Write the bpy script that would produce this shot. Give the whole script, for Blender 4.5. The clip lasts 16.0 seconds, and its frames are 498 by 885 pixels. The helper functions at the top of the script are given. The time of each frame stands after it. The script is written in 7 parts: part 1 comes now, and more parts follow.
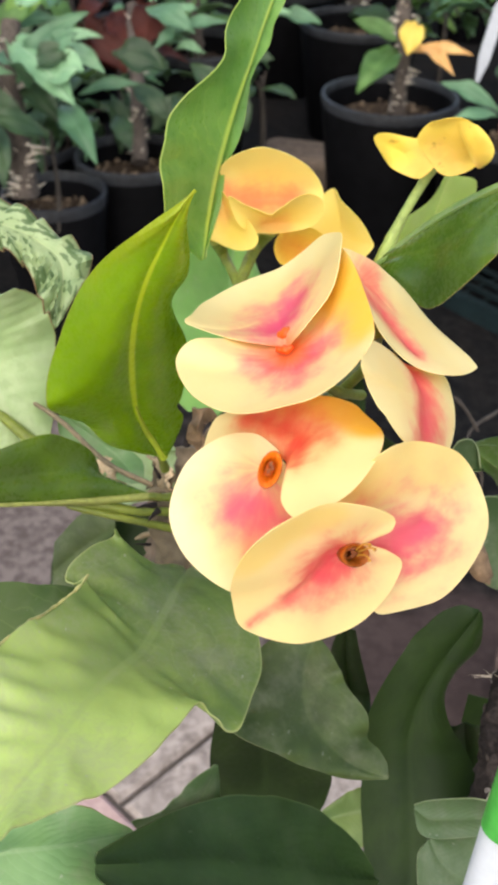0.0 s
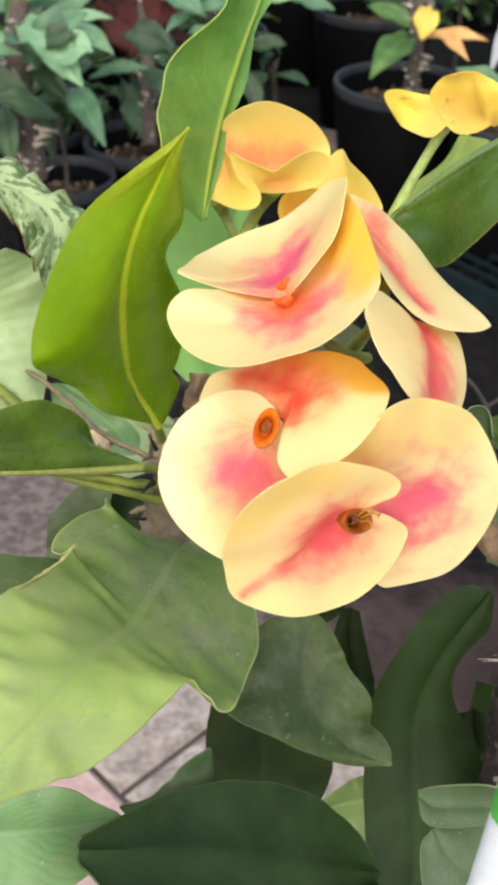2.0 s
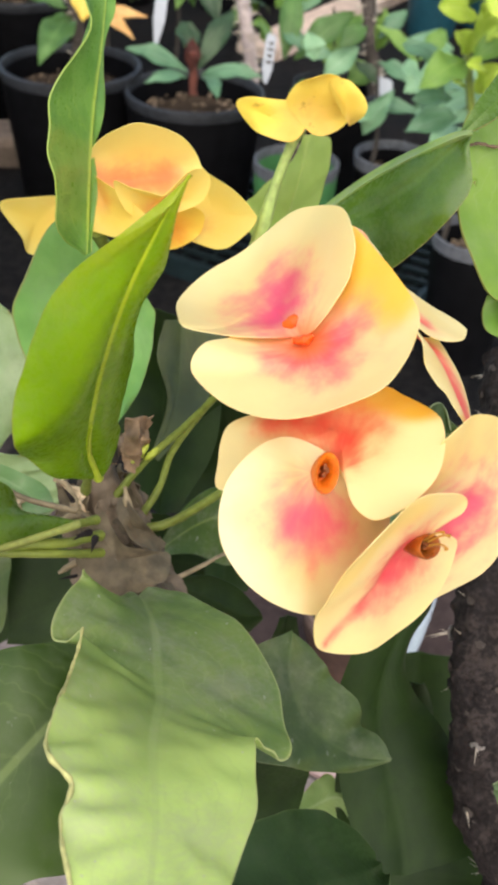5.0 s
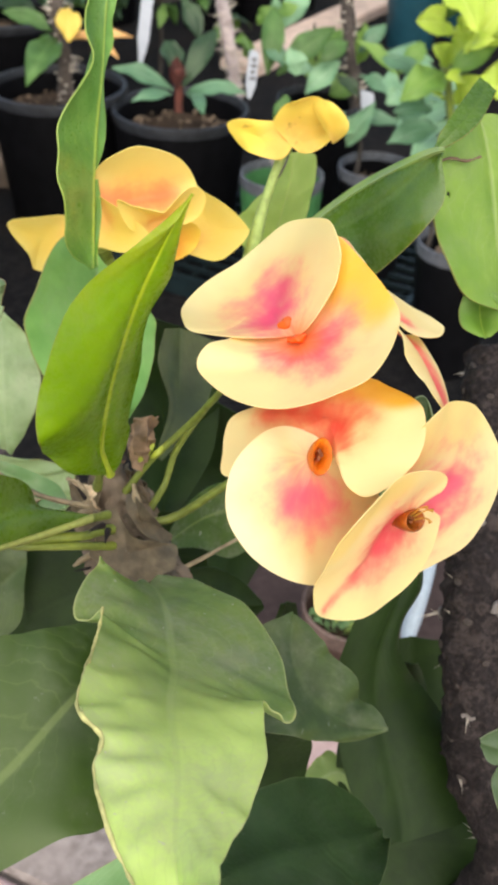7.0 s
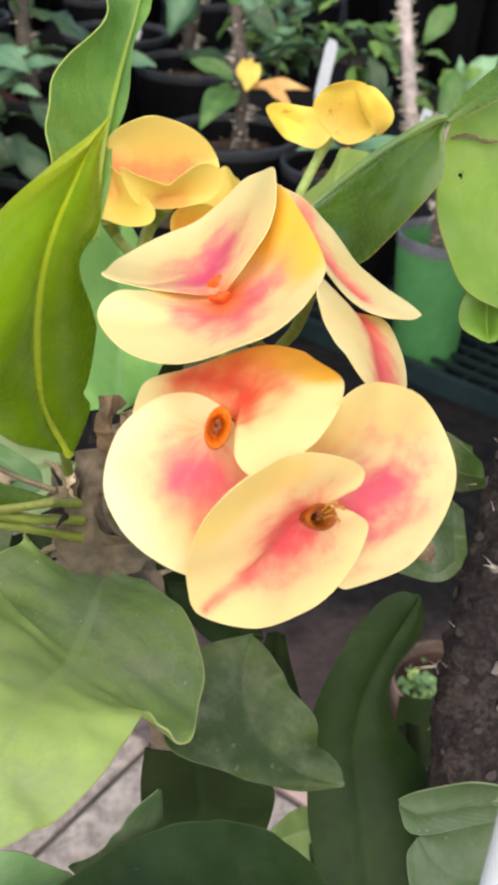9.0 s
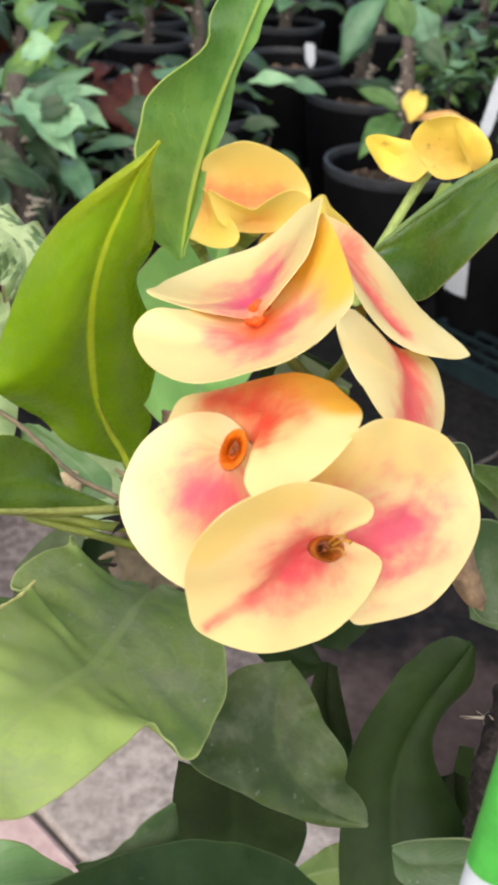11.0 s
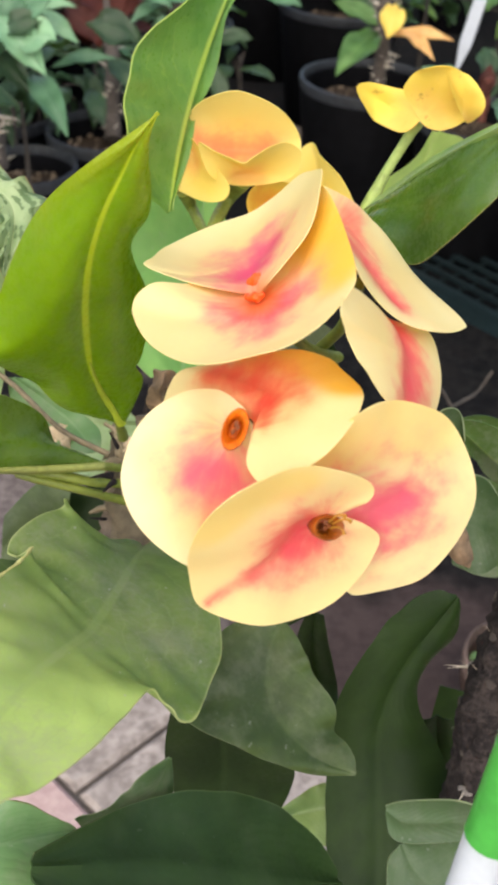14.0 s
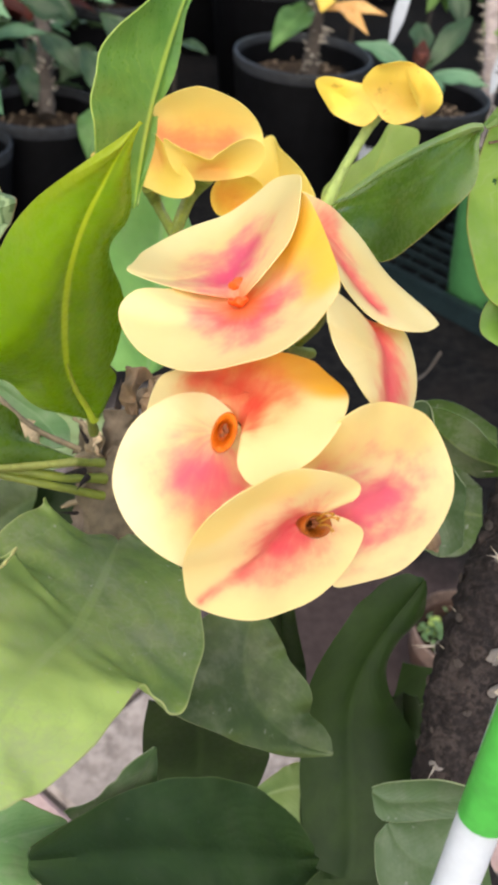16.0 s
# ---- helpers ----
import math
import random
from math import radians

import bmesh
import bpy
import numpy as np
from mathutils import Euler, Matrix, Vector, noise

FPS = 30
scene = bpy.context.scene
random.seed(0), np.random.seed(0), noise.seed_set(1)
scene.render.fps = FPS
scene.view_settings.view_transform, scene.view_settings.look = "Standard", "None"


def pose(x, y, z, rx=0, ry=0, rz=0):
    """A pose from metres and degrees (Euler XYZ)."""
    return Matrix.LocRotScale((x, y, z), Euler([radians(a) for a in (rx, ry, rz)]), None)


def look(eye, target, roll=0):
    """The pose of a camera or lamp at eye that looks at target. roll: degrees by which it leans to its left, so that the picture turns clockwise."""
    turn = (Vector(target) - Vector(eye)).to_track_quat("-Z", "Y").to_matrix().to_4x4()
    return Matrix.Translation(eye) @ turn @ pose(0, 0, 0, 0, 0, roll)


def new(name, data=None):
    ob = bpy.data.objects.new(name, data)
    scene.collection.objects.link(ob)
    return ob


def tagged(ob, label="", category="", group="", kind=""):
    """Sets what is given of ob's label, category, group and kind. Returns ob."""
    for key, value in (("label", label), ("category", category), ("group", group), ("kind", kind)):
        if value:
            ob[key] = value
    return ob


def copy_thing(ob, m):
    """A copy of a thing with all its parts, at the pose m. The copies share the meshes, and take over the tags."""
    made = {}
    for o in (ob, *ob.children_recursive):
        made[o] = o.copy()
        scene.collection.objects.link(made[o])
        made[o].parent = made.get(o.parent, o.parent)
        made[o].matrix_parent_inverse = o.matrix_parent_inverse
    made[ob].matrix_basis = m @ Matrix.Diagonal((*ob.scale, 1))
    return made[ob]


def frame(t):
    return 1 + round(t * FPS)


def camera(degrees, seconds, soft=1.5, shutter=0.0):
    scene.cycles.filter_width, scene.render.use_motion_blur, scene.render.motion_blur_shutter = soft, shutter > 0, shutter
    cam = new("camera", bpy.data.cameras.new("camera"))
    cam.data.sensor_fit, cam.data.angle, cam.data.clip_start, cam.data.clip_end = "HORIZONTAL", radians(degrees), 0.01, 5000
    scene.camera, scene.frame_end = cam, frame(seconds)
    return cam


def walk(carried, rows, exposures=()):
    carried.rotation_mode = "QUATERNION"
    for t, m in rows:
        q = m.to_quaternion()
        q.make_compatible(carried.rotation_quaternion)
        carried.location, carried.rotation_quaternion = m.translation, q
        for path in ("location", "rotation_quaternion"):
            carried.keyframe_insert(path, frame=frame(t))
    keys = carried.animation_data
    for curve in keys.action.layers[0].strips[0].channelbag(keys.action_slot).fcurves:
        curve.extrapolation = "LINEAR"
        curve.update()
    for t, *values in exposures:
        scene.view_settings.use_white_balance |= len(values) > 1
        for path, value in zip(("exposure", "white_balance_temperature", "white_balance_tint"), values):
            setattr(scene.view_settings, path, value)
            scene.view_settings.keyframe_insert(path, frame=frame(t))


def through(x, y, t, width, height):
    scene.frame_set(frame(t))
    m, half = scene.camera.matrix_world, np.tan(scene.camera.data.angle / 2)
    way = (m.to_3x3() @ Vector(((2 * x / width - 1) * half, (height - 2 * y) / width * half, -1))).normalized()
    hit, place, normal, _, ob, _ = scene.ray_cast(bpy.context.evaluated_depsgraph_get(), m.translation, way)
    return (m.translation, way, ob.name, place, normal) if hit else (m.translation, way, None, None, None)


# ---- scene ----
cam = camera(27.3, 16.0, soft=3.7)
cam.data.dof.use_dof, cam.data.dof.focus_distance, cam.data.dof.aperture_fstop = True, 0.23, 60.0
METRES, EYE, TILT, LEAN, TURN = 0.33, 0.74, -36.0, -1.0, 0.0
ROWS = [
    (0.0, 0.0, 0.0, 0.0, 0.0, 0.0, -0.0),
    (0.5, 0.0152, 0.0114, -0.0068, 0.41, 0.02, -0.38),
    (1.0, 0.0206, 0.0314, -0.0233, 0.85, 0.0, -0.75),
    (1.5, 0.0054, 0.0274, -0.0185, 1.08, -0.12, -0.92),
    (2.0, 0.0088, 0.0441, -0.0211, 0.57, -0.35, -0.55),
    (2.5, 0.0399, 0.0515, -0.0297, -1.15, -0.71, 0.52),
    (3.0, -0.0054, 0.0486, -0.0188, -4.25, -1.16, 2.38),
    (3.5, -0.0642, 0.0477, 0.0152, -8.0, -1.66, 4.51),
    (4.0, -0.1264, 0.062, 0.0266, -11.79, -2.2, 6.71),
    (4.5, -0.1565, 0.0709, 0.0279, -14.91, -2.72, 8.52),
    (5.0, -0.1833, 0.0926, 0.0368, -16.73, -3.01, 9.69),
    (7.5, -0.2108, 0.0225, 0.0258, -17.0, -1.9, 11.36),
    (8.0, -0.1836, 0.0377, 0.0061, -14.67, -0.74, 9.86),
    (8.5, -0.1033, 0.0756, -0.0258, -11.47, 0.85, 7.33),
    (9.0, -0.0491, 0.0813, -0.049, -7.98, 2.46, 4.36),
    (9.5, -0.0224, 0.0772, -0.0559, -4.79, 3.83, 1.58),
    (12.0, 0.0429, 0.0683, -0.0458, 0.54, 4.03, -1.5),
    (12.5, 0.0511, 0.0724, -0.0406, 0.15, 3.58, -1.09),
    (13.0, 0.0384, 0.0748, -0.0461, -0.4, 2.72, -0.86),
    (13.5, 0.0269, 0.055, -0.045, -1.07, 1.26, -1.03),
    (14.0, 0.0039, 0.0687, -0.018, -1.7, -0.56, -1.36),
    (14.5, 0.0047, 0.1004, 0.0216, -2.31, -2.16, -1.73),
    (15.0, 0.0019, 0.1113, 0.032, -2.95, -2.89, -1.84),
    (15.5, 0.0064, 0.1083, 0.0273, -3.81, -2.66, -1.47),
    (16.0, -0.0259, 0.0548, -0.0021, -5.26, -1.99, -0.13),
]
walk(cam, [(t, pose(0, 0, EYE, TILT, LEAN, TURN) @ pose(METRES * x, METRES * y, METRES * z, 90 + pitch, roll, yaw)) for t, x, y, z, yaw, pitch, roll in ROWS],
     exposures=[(0, 0.8, 7400, 9), (16, 0.8, 7400, 9)])

# ---- place ----
# world and light
world = bpy.data.worlds.new("sky")
scene.world = world
world.use_nodes = True
wn = world.node_tree
sky = wn.nodes.new("ShaderNodeTexSky")
sky.sky_type, sky.sun_disc = "NISHITA", False
sky.sun_elevation, sky.sun_rotation = radians(50), radians(195)
wn.links.new(sky.outputs[0], wn.nodes["Background"].inputs[0])
wn.nodes["Background"].inputs[1].default_value = 0.15
sun = new("sun", bpy.data.lights.new("sun", "SUN"))
sun.data.energy, sun.data.angle, sun.data.color = 2.25, radians(105), (1.0, 0.94, 0.84)
sun.matrix_world = look((-0.22, -0.82, 1.0), (0, 0, 0))


# materials
def node_mat(name):
    m = bpy.data.materials.new(name)
    m.use_nodes = True
    nt = m.node_tree
    return m, nt, nt.nodes["Principled BSDF"]


def add(nt, kind, ins=None, **props):
    n = nt.nodes.new(kind)
    for k, v in props.items():
        setattr(n, k, v)
    for k, v in (ins or {}).items():
        if isinstance(v, bpy.types.NodeSocket):
            nt.links.new(v, n.inputs[k])
        else:
            n.inputs[k].default_value = v
    return n


def math_node(nt, op, a, b=0.0, c=0.0):
    return add(nt, "ShaderNodeMath", {0: a, 1: b, 2: c}, operation=op).outputs[0]


def rise(nt, x, lo, hi, a=0.0, b=1.0):
    return add(nt, "ShaderNodeMapRange", {0: x, 1: lo, 2: hi, 3: a, 4: b}, interpolation_type="SMOOTHSTEP").outputs[0]


def blend(nt, fac, a, b, mode="MIX"):
    n = nt.nodes.new("ShaderNodeMix")
    n.data_type, n.blend_type = "RGBA", mode
    for k, v in ((0, fac), (6, a), (7, b)):
        if isinstance(v, bpy.types.NodeSocket):
            nt.links.new(v, n.inputs[k])
        else:
            n.inputs[k].default_value = (*v, 1) if isinstance(v, tuple) and len(v) == 3 else v
    return n.outputs[2]


def noise_at(nt, scale, detail=4.0, vec=None, rough=0.55):
    ins = {"Scale": scale, "Detail": detail, "Roughness": rough}
    if vec is None:
        vec = nt.nodes.new("ShaderNodeTexCoord").outputs["Object"]
    ins["Vector"] = vec
    return add(nt, "ShaderNodeTexNoise", ins).outputs[0]


def bump(nt, bsdf, height, strength=0.3, distance=0.001):
    n = add(nt, "ShaderNodeBump", {"Height": height, "Strength": strength, "Distance": distance})
    nt.links.new(n.outputs[0], bsdf.inputs["Normal"])
    return n.outputs[0]


def with_glow_through(nt, bsdf, colour, amount, normal=None):
    tr = nt.nodes.new("ShaderNodeBsdfTranslucent")
    if isinstance(colour, bpy.types.NodeSocket):
        nt.links.new(colour, tr.inputs[0])
    else:
        tr.inputs[0].default_value = (*colour, 1)
    mix = nt.nodes.new("ShaderNodeMixShader")
    mix.inputs[0].default_value = amount
    nt.links.new(bsdf.outputs[0], mix.inputs[1])
    nt.links.new(tr.outputs[0], mix.inputs[2])
    nt.links.new(mix.outputs[0], nt.nodes["Material Output"].inputs[0])


def plain_mat(name, colour, rough=0.6, vary=0.25, scale=60.0, bump_amount=0.2, metal=0.0, coat=0.0, spec=0.5):
    m, nt, b = node_mat(name)
    big, fine = noise_at(nt, scale * 0.2, 3.0), noise_at(nt, scale * 2.0, 6.0)
    f = math_node(nt, "MULTIPLY_ADD", fine, 0.5, math_node(nt, "MULTIPLY", big, 0.5))
    dark = tuple(c * (1 - vary) for c in colour)
    light = tuple(min(1.0, c * (1 + vary)) for c in colour)
    nt.links.new(blend(nt, rise(nt, f, 0.3, 0.7), dark, light), b.inputs["Base Color"])
    b.inputs["Roughness"].default_value, b.inputs["Metallic"].default_value = rough, metal
    b.inputs["Coat Weight"].default_value = coat
    b.inputs["Specular IOR Level"].default_value = spec
    bump(nt, b, fine, bump_amount, 0.001)
    return m


def petal_mat(name, pink, edge, inner, halo=(0.94, 0.51, 0.32), strength=1.0, specks=0.0, through=0.42, heart=0.0, spread=0.7, ray=1.3):
    """Bract skin: a pink throat that runs out in fine rays into coral and then yellow towards the rim."""
    m, nt, b = node_mat(name)
    uv = add(nt, "ShaderNodeSeparateXYZ", {0: nt.nodes.new("ShaderNodeUVMap").outputs[0]})
    r, f = uv.outputs[0], math_node(nt, "MULTIPLY", uv.outputs[1], 4.0)
    fan = add(nt, "ShaderNodeSeparateXYZ", {0: add(nt, "ShaderNodeUVMap", uv_map="Fan").outputs[0]})
    lot = nt.nodes.new("ShaderNodeObjectInfo").outputs["Random"]

    def rays(across, along):
        v = add(nt, "ShaderNodeCombineXYZ", {0: math_node(nt, "MULTIPLY", fan.outputs[0], across), 1: math_node(nt, "MULTIPLY", fan.outputs[1], along), 2: math_node(nt, "MULTIPLY", lot, 40.0)})
        return add(nt, "ShaderNodeTexNoise", {"Vector": v.outputs[0], "Scale": 1.0, "Detail": 3.0, "Roughness": 0.6}).outputs[0]

    broad, thin = rays(16.0, 2.5), rays(70.0, 3.0)
    cloud, mid, fine = noise_at(nt, 110.0, 2.0), noise_at(nt, 300.0, 2.0, rough=0.4), noise_at(nt, 1400.0, 5.0)
    d = math_node(nt, "MULTIPLY_ADD", math_node(nt, "SUBTRACT", cloud, 0.5), 0.9, f)
    d = math_node(nt, "MULTIPLY_ADD", math_node(nt, "SUBTRACT", broad, 0.5), ray, d)
    d = math_node(nt, "MULTIPLY_ADD", math_node(nt, "SUBTRACT", thin, 0.45), 0.22, d)
    d = math_node(nt, "MULTIPLY_ADD", math_node(nt, "SUBTRACT", mid, 0.48), 0.6, d)
    d = math_node(nt, "MULTIPLY_ADD", math_node(nt, "SUBTRACT", fine, 0.5), 0.15, d)
    base = blend(nt, rise(nt, math_node(nt, "MULTIPLY_ADD", math_node(nt, "SUBTRACT", cloud, 0.5), 0.4, r), 0.3, 0.95), inner, edge)
    col = blend(nt, math_node(nt, "MULTIPLY", rise(nt, d, 2.3, 0.3), spread * strength), base, halo)
    col = blend(nt, math_node(nt, "MULTIPLY", rise(nt, d, 1.5, 0.0), strength), col, pink)
    col = blend(nt, rise(nt, noise_at(nt, 60.0, 3.0), 0.40, 0.68, 0.0, 0.10), col, (0.94, 0.66, 0.24))
    col = blend(nt, rise(nt, thin, 0.52, 0.72, 0.0, 0.05), col, (0.98, 0.90, 0.66))
    if heart:
        near = math_node(nt, "MULTIPLY_ADD", math_node(nt, "SUBTRACT", broad, 0.5), 0.35, fan.outputs[1])
        col = blend(nt, rise(nt, near, 0.50, 0.08, 0.0, heart), col, (0.92, 0.20, 0.035))
    if specks:
        col = blend(nt, rise(nt, noise_at(nt, 230.0, 5.0, rough=0.7), 0.60, 0.70, 0.0, specks), col, (0.30, 0.12, 0.02))
    nt.links.new(col, b.inputs["Base Color"])
    b.inputs["Roughness"].default_value = 0.5
    b.inputs["Specular IOR Level"].default_value = 0.25
    bump(nt, b, math_node(nt, "ADD", math_node(nt, "MULTIPLY", mid, 0.6), math_node(nt, "MULTIPLY_ADD", thin, 0.6, fine)), 0.10, 0.0005)
    with_glow_through(nt, b, blend(nt, 0.3, col, (1.0, 0.84, 0.42)), through)
    return m


def leaf_mat(name, light, dark, rib, rib_width=0.03, rib_amount=0.8, vein=0.25, rough=0.38, through=0.3, spots=0.0, spot_colour=(0.1, 0.12, 0.04), dust=0.0, rim=(0.35, 0.3, 0.1), veins=11.0, tip=None, scale=1.0, rim_at=0.490, spec=0.5, dust_scale=70.0, apex=None, banded=False):
    """Leaf skin: midrib, faint side veins that run out at a slant, mottling, a thin pale rim, dust."""
    m, nt, b = node_mat(name)
    uv = add(nt, "ShaderNodeSeparateXYZ", {0: nt.nodes.new("ShaderNodeUVMap").outputs[0]})
    u, s = uv.outputs[0], uv.outputs[1]
    off = math_node(nt, "ABSOLUTE", math_node(nt, "SUBTRACT", u, 0.5))
    cloud, fine = noise_at(nt, 40.0 * scale, 3.0), noise_at(nt, 700.0 * scale, 6.0)
    blotch = noise_at(nt, 150.0 * scale, 4.0)
    wob = math_node(nt, "MULTIPLY_ADD", blotch, 0.12, math_node(nt, "MULTIPLY_ADD", cloud, 0.5, s))
    phase = math_node(nt, "MULTIPLY_ADD", off, -0.9, wob)
    saw = math_node(nt, "PINGPONG", math_node(nt, "MULTIPLY", phase, veins), 0.5)
    patchy = rise(nt, cloud, 0.35, 0.65)
    side = math_node(nt, "MULTIPLY", rise(nt, saw, 0.10, 0.0), patchy)
    swell = math_node(nt, "MULTIPLY", rise(nt, saw, 0.0, 0.5), patchy)
    col = blend(nt, rise(nt, math_node(nt, "MULTIPLY_ADD", blotch, 0.4, math_node(nt, "MULTIPLY", cloud, 0.6)), 0.35, 0.65), dark, light)
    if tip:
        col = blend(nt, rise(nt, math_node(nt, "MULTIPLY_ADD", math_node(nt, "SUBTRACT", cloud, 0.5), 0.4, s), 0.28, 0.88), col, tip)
    if apex:
        col = blend(nt, rise(nt, math_node(nt, "MULTIPLY_ADD", math_node(nt, "SUBTRACT", blotch, 0.5), 0.35, s), 0.30, 0.0, 0.0, 0.8), col, apex)
    col = blend(nt, math_node(nt, "MULTIPLY", side, vein), col, rib)
    if spots:
        sp = noise_at(nt, 260.0 * scale, 2.0)
        if banded:
            sp = math_node(nt, "MULTIPLY_ADD", math_node(nt, "SUBTRACT", saw, 0.25), 0.42, math_node(nt, "MULTIPLY_ADD", math_node(nt, "SUBTRACT", off, 0.25), 0.35, sp))
        col = blend(nt, rise(nt, sp, 0.52, 0.62, 0.0, spots), col, spot_colour)
    ribf = math_node(nt, "MULTIPLY", rise(nt, off, rib_width, rib_width * 0.35), rib_amount)
    col = blend(nt, ribf, col, rib)
    if rim:
        col = blend(nt, rise(nt, off, rim_at, 0.499, 0.0, 0.7), col, rim)
    if dust:
        grime = math_node(nt, "MULTIPLY_ADD", fine, 0.25, math_node(nt, "MULTIPLY", noise_at(nt, dust_scale * scale, 6.0, rough=0.6), 0.75))
        col = blend(nt, rise(nt, grime, 0.45, 0.68, 0.0, dust), col, (0.41, 0.41, 0.33))
        col = blend(nt, rise(nt, noise_at(nt, 420.0 * scale, 2.0), 0.70, 0.75, 0.0, dust * 1.5), col, (0.5, 0.5, 0.42))
    nt.links.new(col, b.inputs["Base Color"])
    b.inputs["Specular IOR Level"].default_value = spec
    nt.links.new(rise(nt, fine, 0.3, 0.7, rough - 0.06, rough + 0.12), b.inputs["Roughness"])
    h = math_node(nt, "MULTIPLY_ADD", fine, 0.12, math_node(nt, "ADD", math_node(nt, "MULTIPLY", swell, 0.5), math_node(nt, "MULTIPLY", ribf, 0.8)))
    bump(nt, b, h, 0.2, 0.0006)
    with_glow_through(nt, b, blend(nt, 0.35, col, (0.42, 0.6, 0.03)), through)
    return m


CREAM, PINK = (0.945, 0.815, 0.45), (0.92, 0.165, 0.26)
M_petal = petal_mat("bract_pink", PINK, (0.95, 0.855, 0.56), (0.945, 0.79, 0.38))
M_petal_top = petal_mat("bract_top", (0.915, 0.145, 0.295), (0.955, 0.875, 0.52), (0.95, 0.84, 0.42), heart=0.55, spread=0.3, through=0.5)
M_petal_gold = petal_mat("bract_gold", (0.92, 0.14, 0.24), CREAM, (0.95, 0.62, 0.10), heart=0.85, spread=0.5)
M_petal_rose = petal_mat("bract_rose", PINK, (0.95, 0.83, 0.48), (0.945, 0.79, 0.36), ray=2.5)
M_petal_deep = petal_mat("bract_coral", (0.90, 0.125, 0.16), (0.955, 0.86, 0.50), (0.95, 0.80, 0.40), spread=0.5)
M_petal_front = petal_mat("bract_front", (0.88, 0.105, 0.14), (0.95, 0.825, 0.44), (0.945, 0.77, 0.31))
M_petal_lip = petal_mat("bract_lip", (0.88, 0.10, 0.07), CREAM, (0.965, 0.62, 0.09), halo=(0.94, 0.45, 0.18))
M_petal_back = petal_mat("bract_back", (0.94, 0.30, 0.17), (0.99, 0.87, 0.34), (0.985, 0.81, 0.26), halo=(0.98, 0.60, 0.28), strength=0.8, through=0.34)
M_petal_yellow = petal_mat("bract_yellow", (0.95, 0.46, 0.14), (0.99, 0.84, 0.27), (0.985, 0.78, 0.19), halo=(0.97, 0.66, 0.18), strength=0.5, through=0.42)
M_petal_orange = petal_mat("bract_orange", (0.93, 0.42, 0.05), (0.98, 0.74, 0.13), (0.97, 0.62, 0.08), halo=(0.96, 0.56, 0.08), through=0.28)
M_petal_faded = petal_mat("bract_faded", (0.78, 0.42, 0.06), (0.98, 0.76, 0.14), (0.975, 0.69, 0.10), strength=0.35, specks=0.5, through=0.25)
M_leaf_bright = leaf_mat("leaf_bright", (0.245, 0.425, 0.008), (0.180, 0.335, 0.006), (0.66, 0.76, 0.05), rib_width=0.032, vein=0.08, rough=0.26, through=0.45, rim=(0.30, 0.30, 0.06), apex=(0.46, 0.52, 0.03), veins=8.0)
M_leaf_pale = leaf_mat("leaf_pale", (0.30, 0.46, 0.13), (0.17, 0.31, 0.09), (0.42, 0.52, 0.22), rib_width=0.03, rib_amount=0.4, vein=0.25, dust=0.3, rim=(0.5, 0.52, 0.25))
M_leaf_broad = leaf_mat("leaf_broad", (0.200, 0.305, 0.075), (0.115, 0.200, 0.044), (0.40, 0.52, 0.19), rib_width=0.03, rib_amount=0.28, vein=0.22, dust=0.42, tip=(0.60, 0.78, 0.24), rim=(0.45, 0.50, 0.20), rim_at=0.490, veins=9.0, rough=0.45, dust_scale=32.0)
M_leaf_mid = leaf_mat("leaf_mid", (0.22, 0.40, 0.055), (0.12, 0.26, 0.03), (0.40, 0.56, 0.10), rib_amount=0.55, vein=0.12, dust=0.10, through=0.38)
M_leaf_tall = leaf_mat("leaf_tall", (0.23, 0.46, 0.095), (0.13, 0.32, 0.06), (0.62, 0.78, 0.16), rib_width=0.045, rib_amount=0.9, vein=0.2, dust=0.10, through=0.36, rough=0.32, rim=(0.45, 0.55, 0.12))
M_leaf_gloss = leaf_mat("leaf_gloss", (0.095, 0.185, 0.018), (0.050, 0.115, 0.010), (0.22, 0.34, 0.06), rib_amount=0.15, vein=0.04, dust=0.04, through=0.28, rough=0.24, spec=0.7, veins=9.0)
M_leaf_cream = leaf_mat("leaf_cream", (0.72, 0.84, 0.34), (0.60, 0.74, 0.26), (0.65, 0.7, 0.35), rib_amount=0.4, vein=0.15, dust=0.10, through=0.68)
M_leaf_mint = leaf_mat("leaf_mint", (0.20, 0.37, 0.15), (0.13, 0.27, 0.095), (0.35, 0.5, 0.28), rib_amount=0.3, vein=0.2, dust=0.35, through=0.25)
M_leaf_dusty = leaf_mat("leaf_dusty", (0.070, 0.130, 0.052), (0.050, 0.102, 0.038), (0.16, 0.24, 0.11), rib_amount=0.15, vein=0.04, dust=0.18, rim=(0.30, 0.36, 0.2))
M_leaf_young = leaf_mat("leaf_young", (0.30, 0.47, 0.075), (0.20, 0.36, 0.05), (0.5, 0.6, 0.25), rib_amount=0.4, vein=0.2, dust=0.15, through=0.4)
M_leaf_small = leaf_mat("leaf_small", (0.235, 0.345, 0.105), (0.155, 0.255, 0.065), (0.36, 0.46, 0.20), rib_amount=0.3, vein=0.2, dust=0.25, through=0.2)
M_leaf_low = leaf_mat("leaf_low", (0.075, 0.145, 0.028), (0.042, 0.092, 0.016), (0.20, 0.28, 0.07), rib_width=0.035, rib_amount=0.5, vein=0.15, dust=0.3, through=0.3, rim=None)
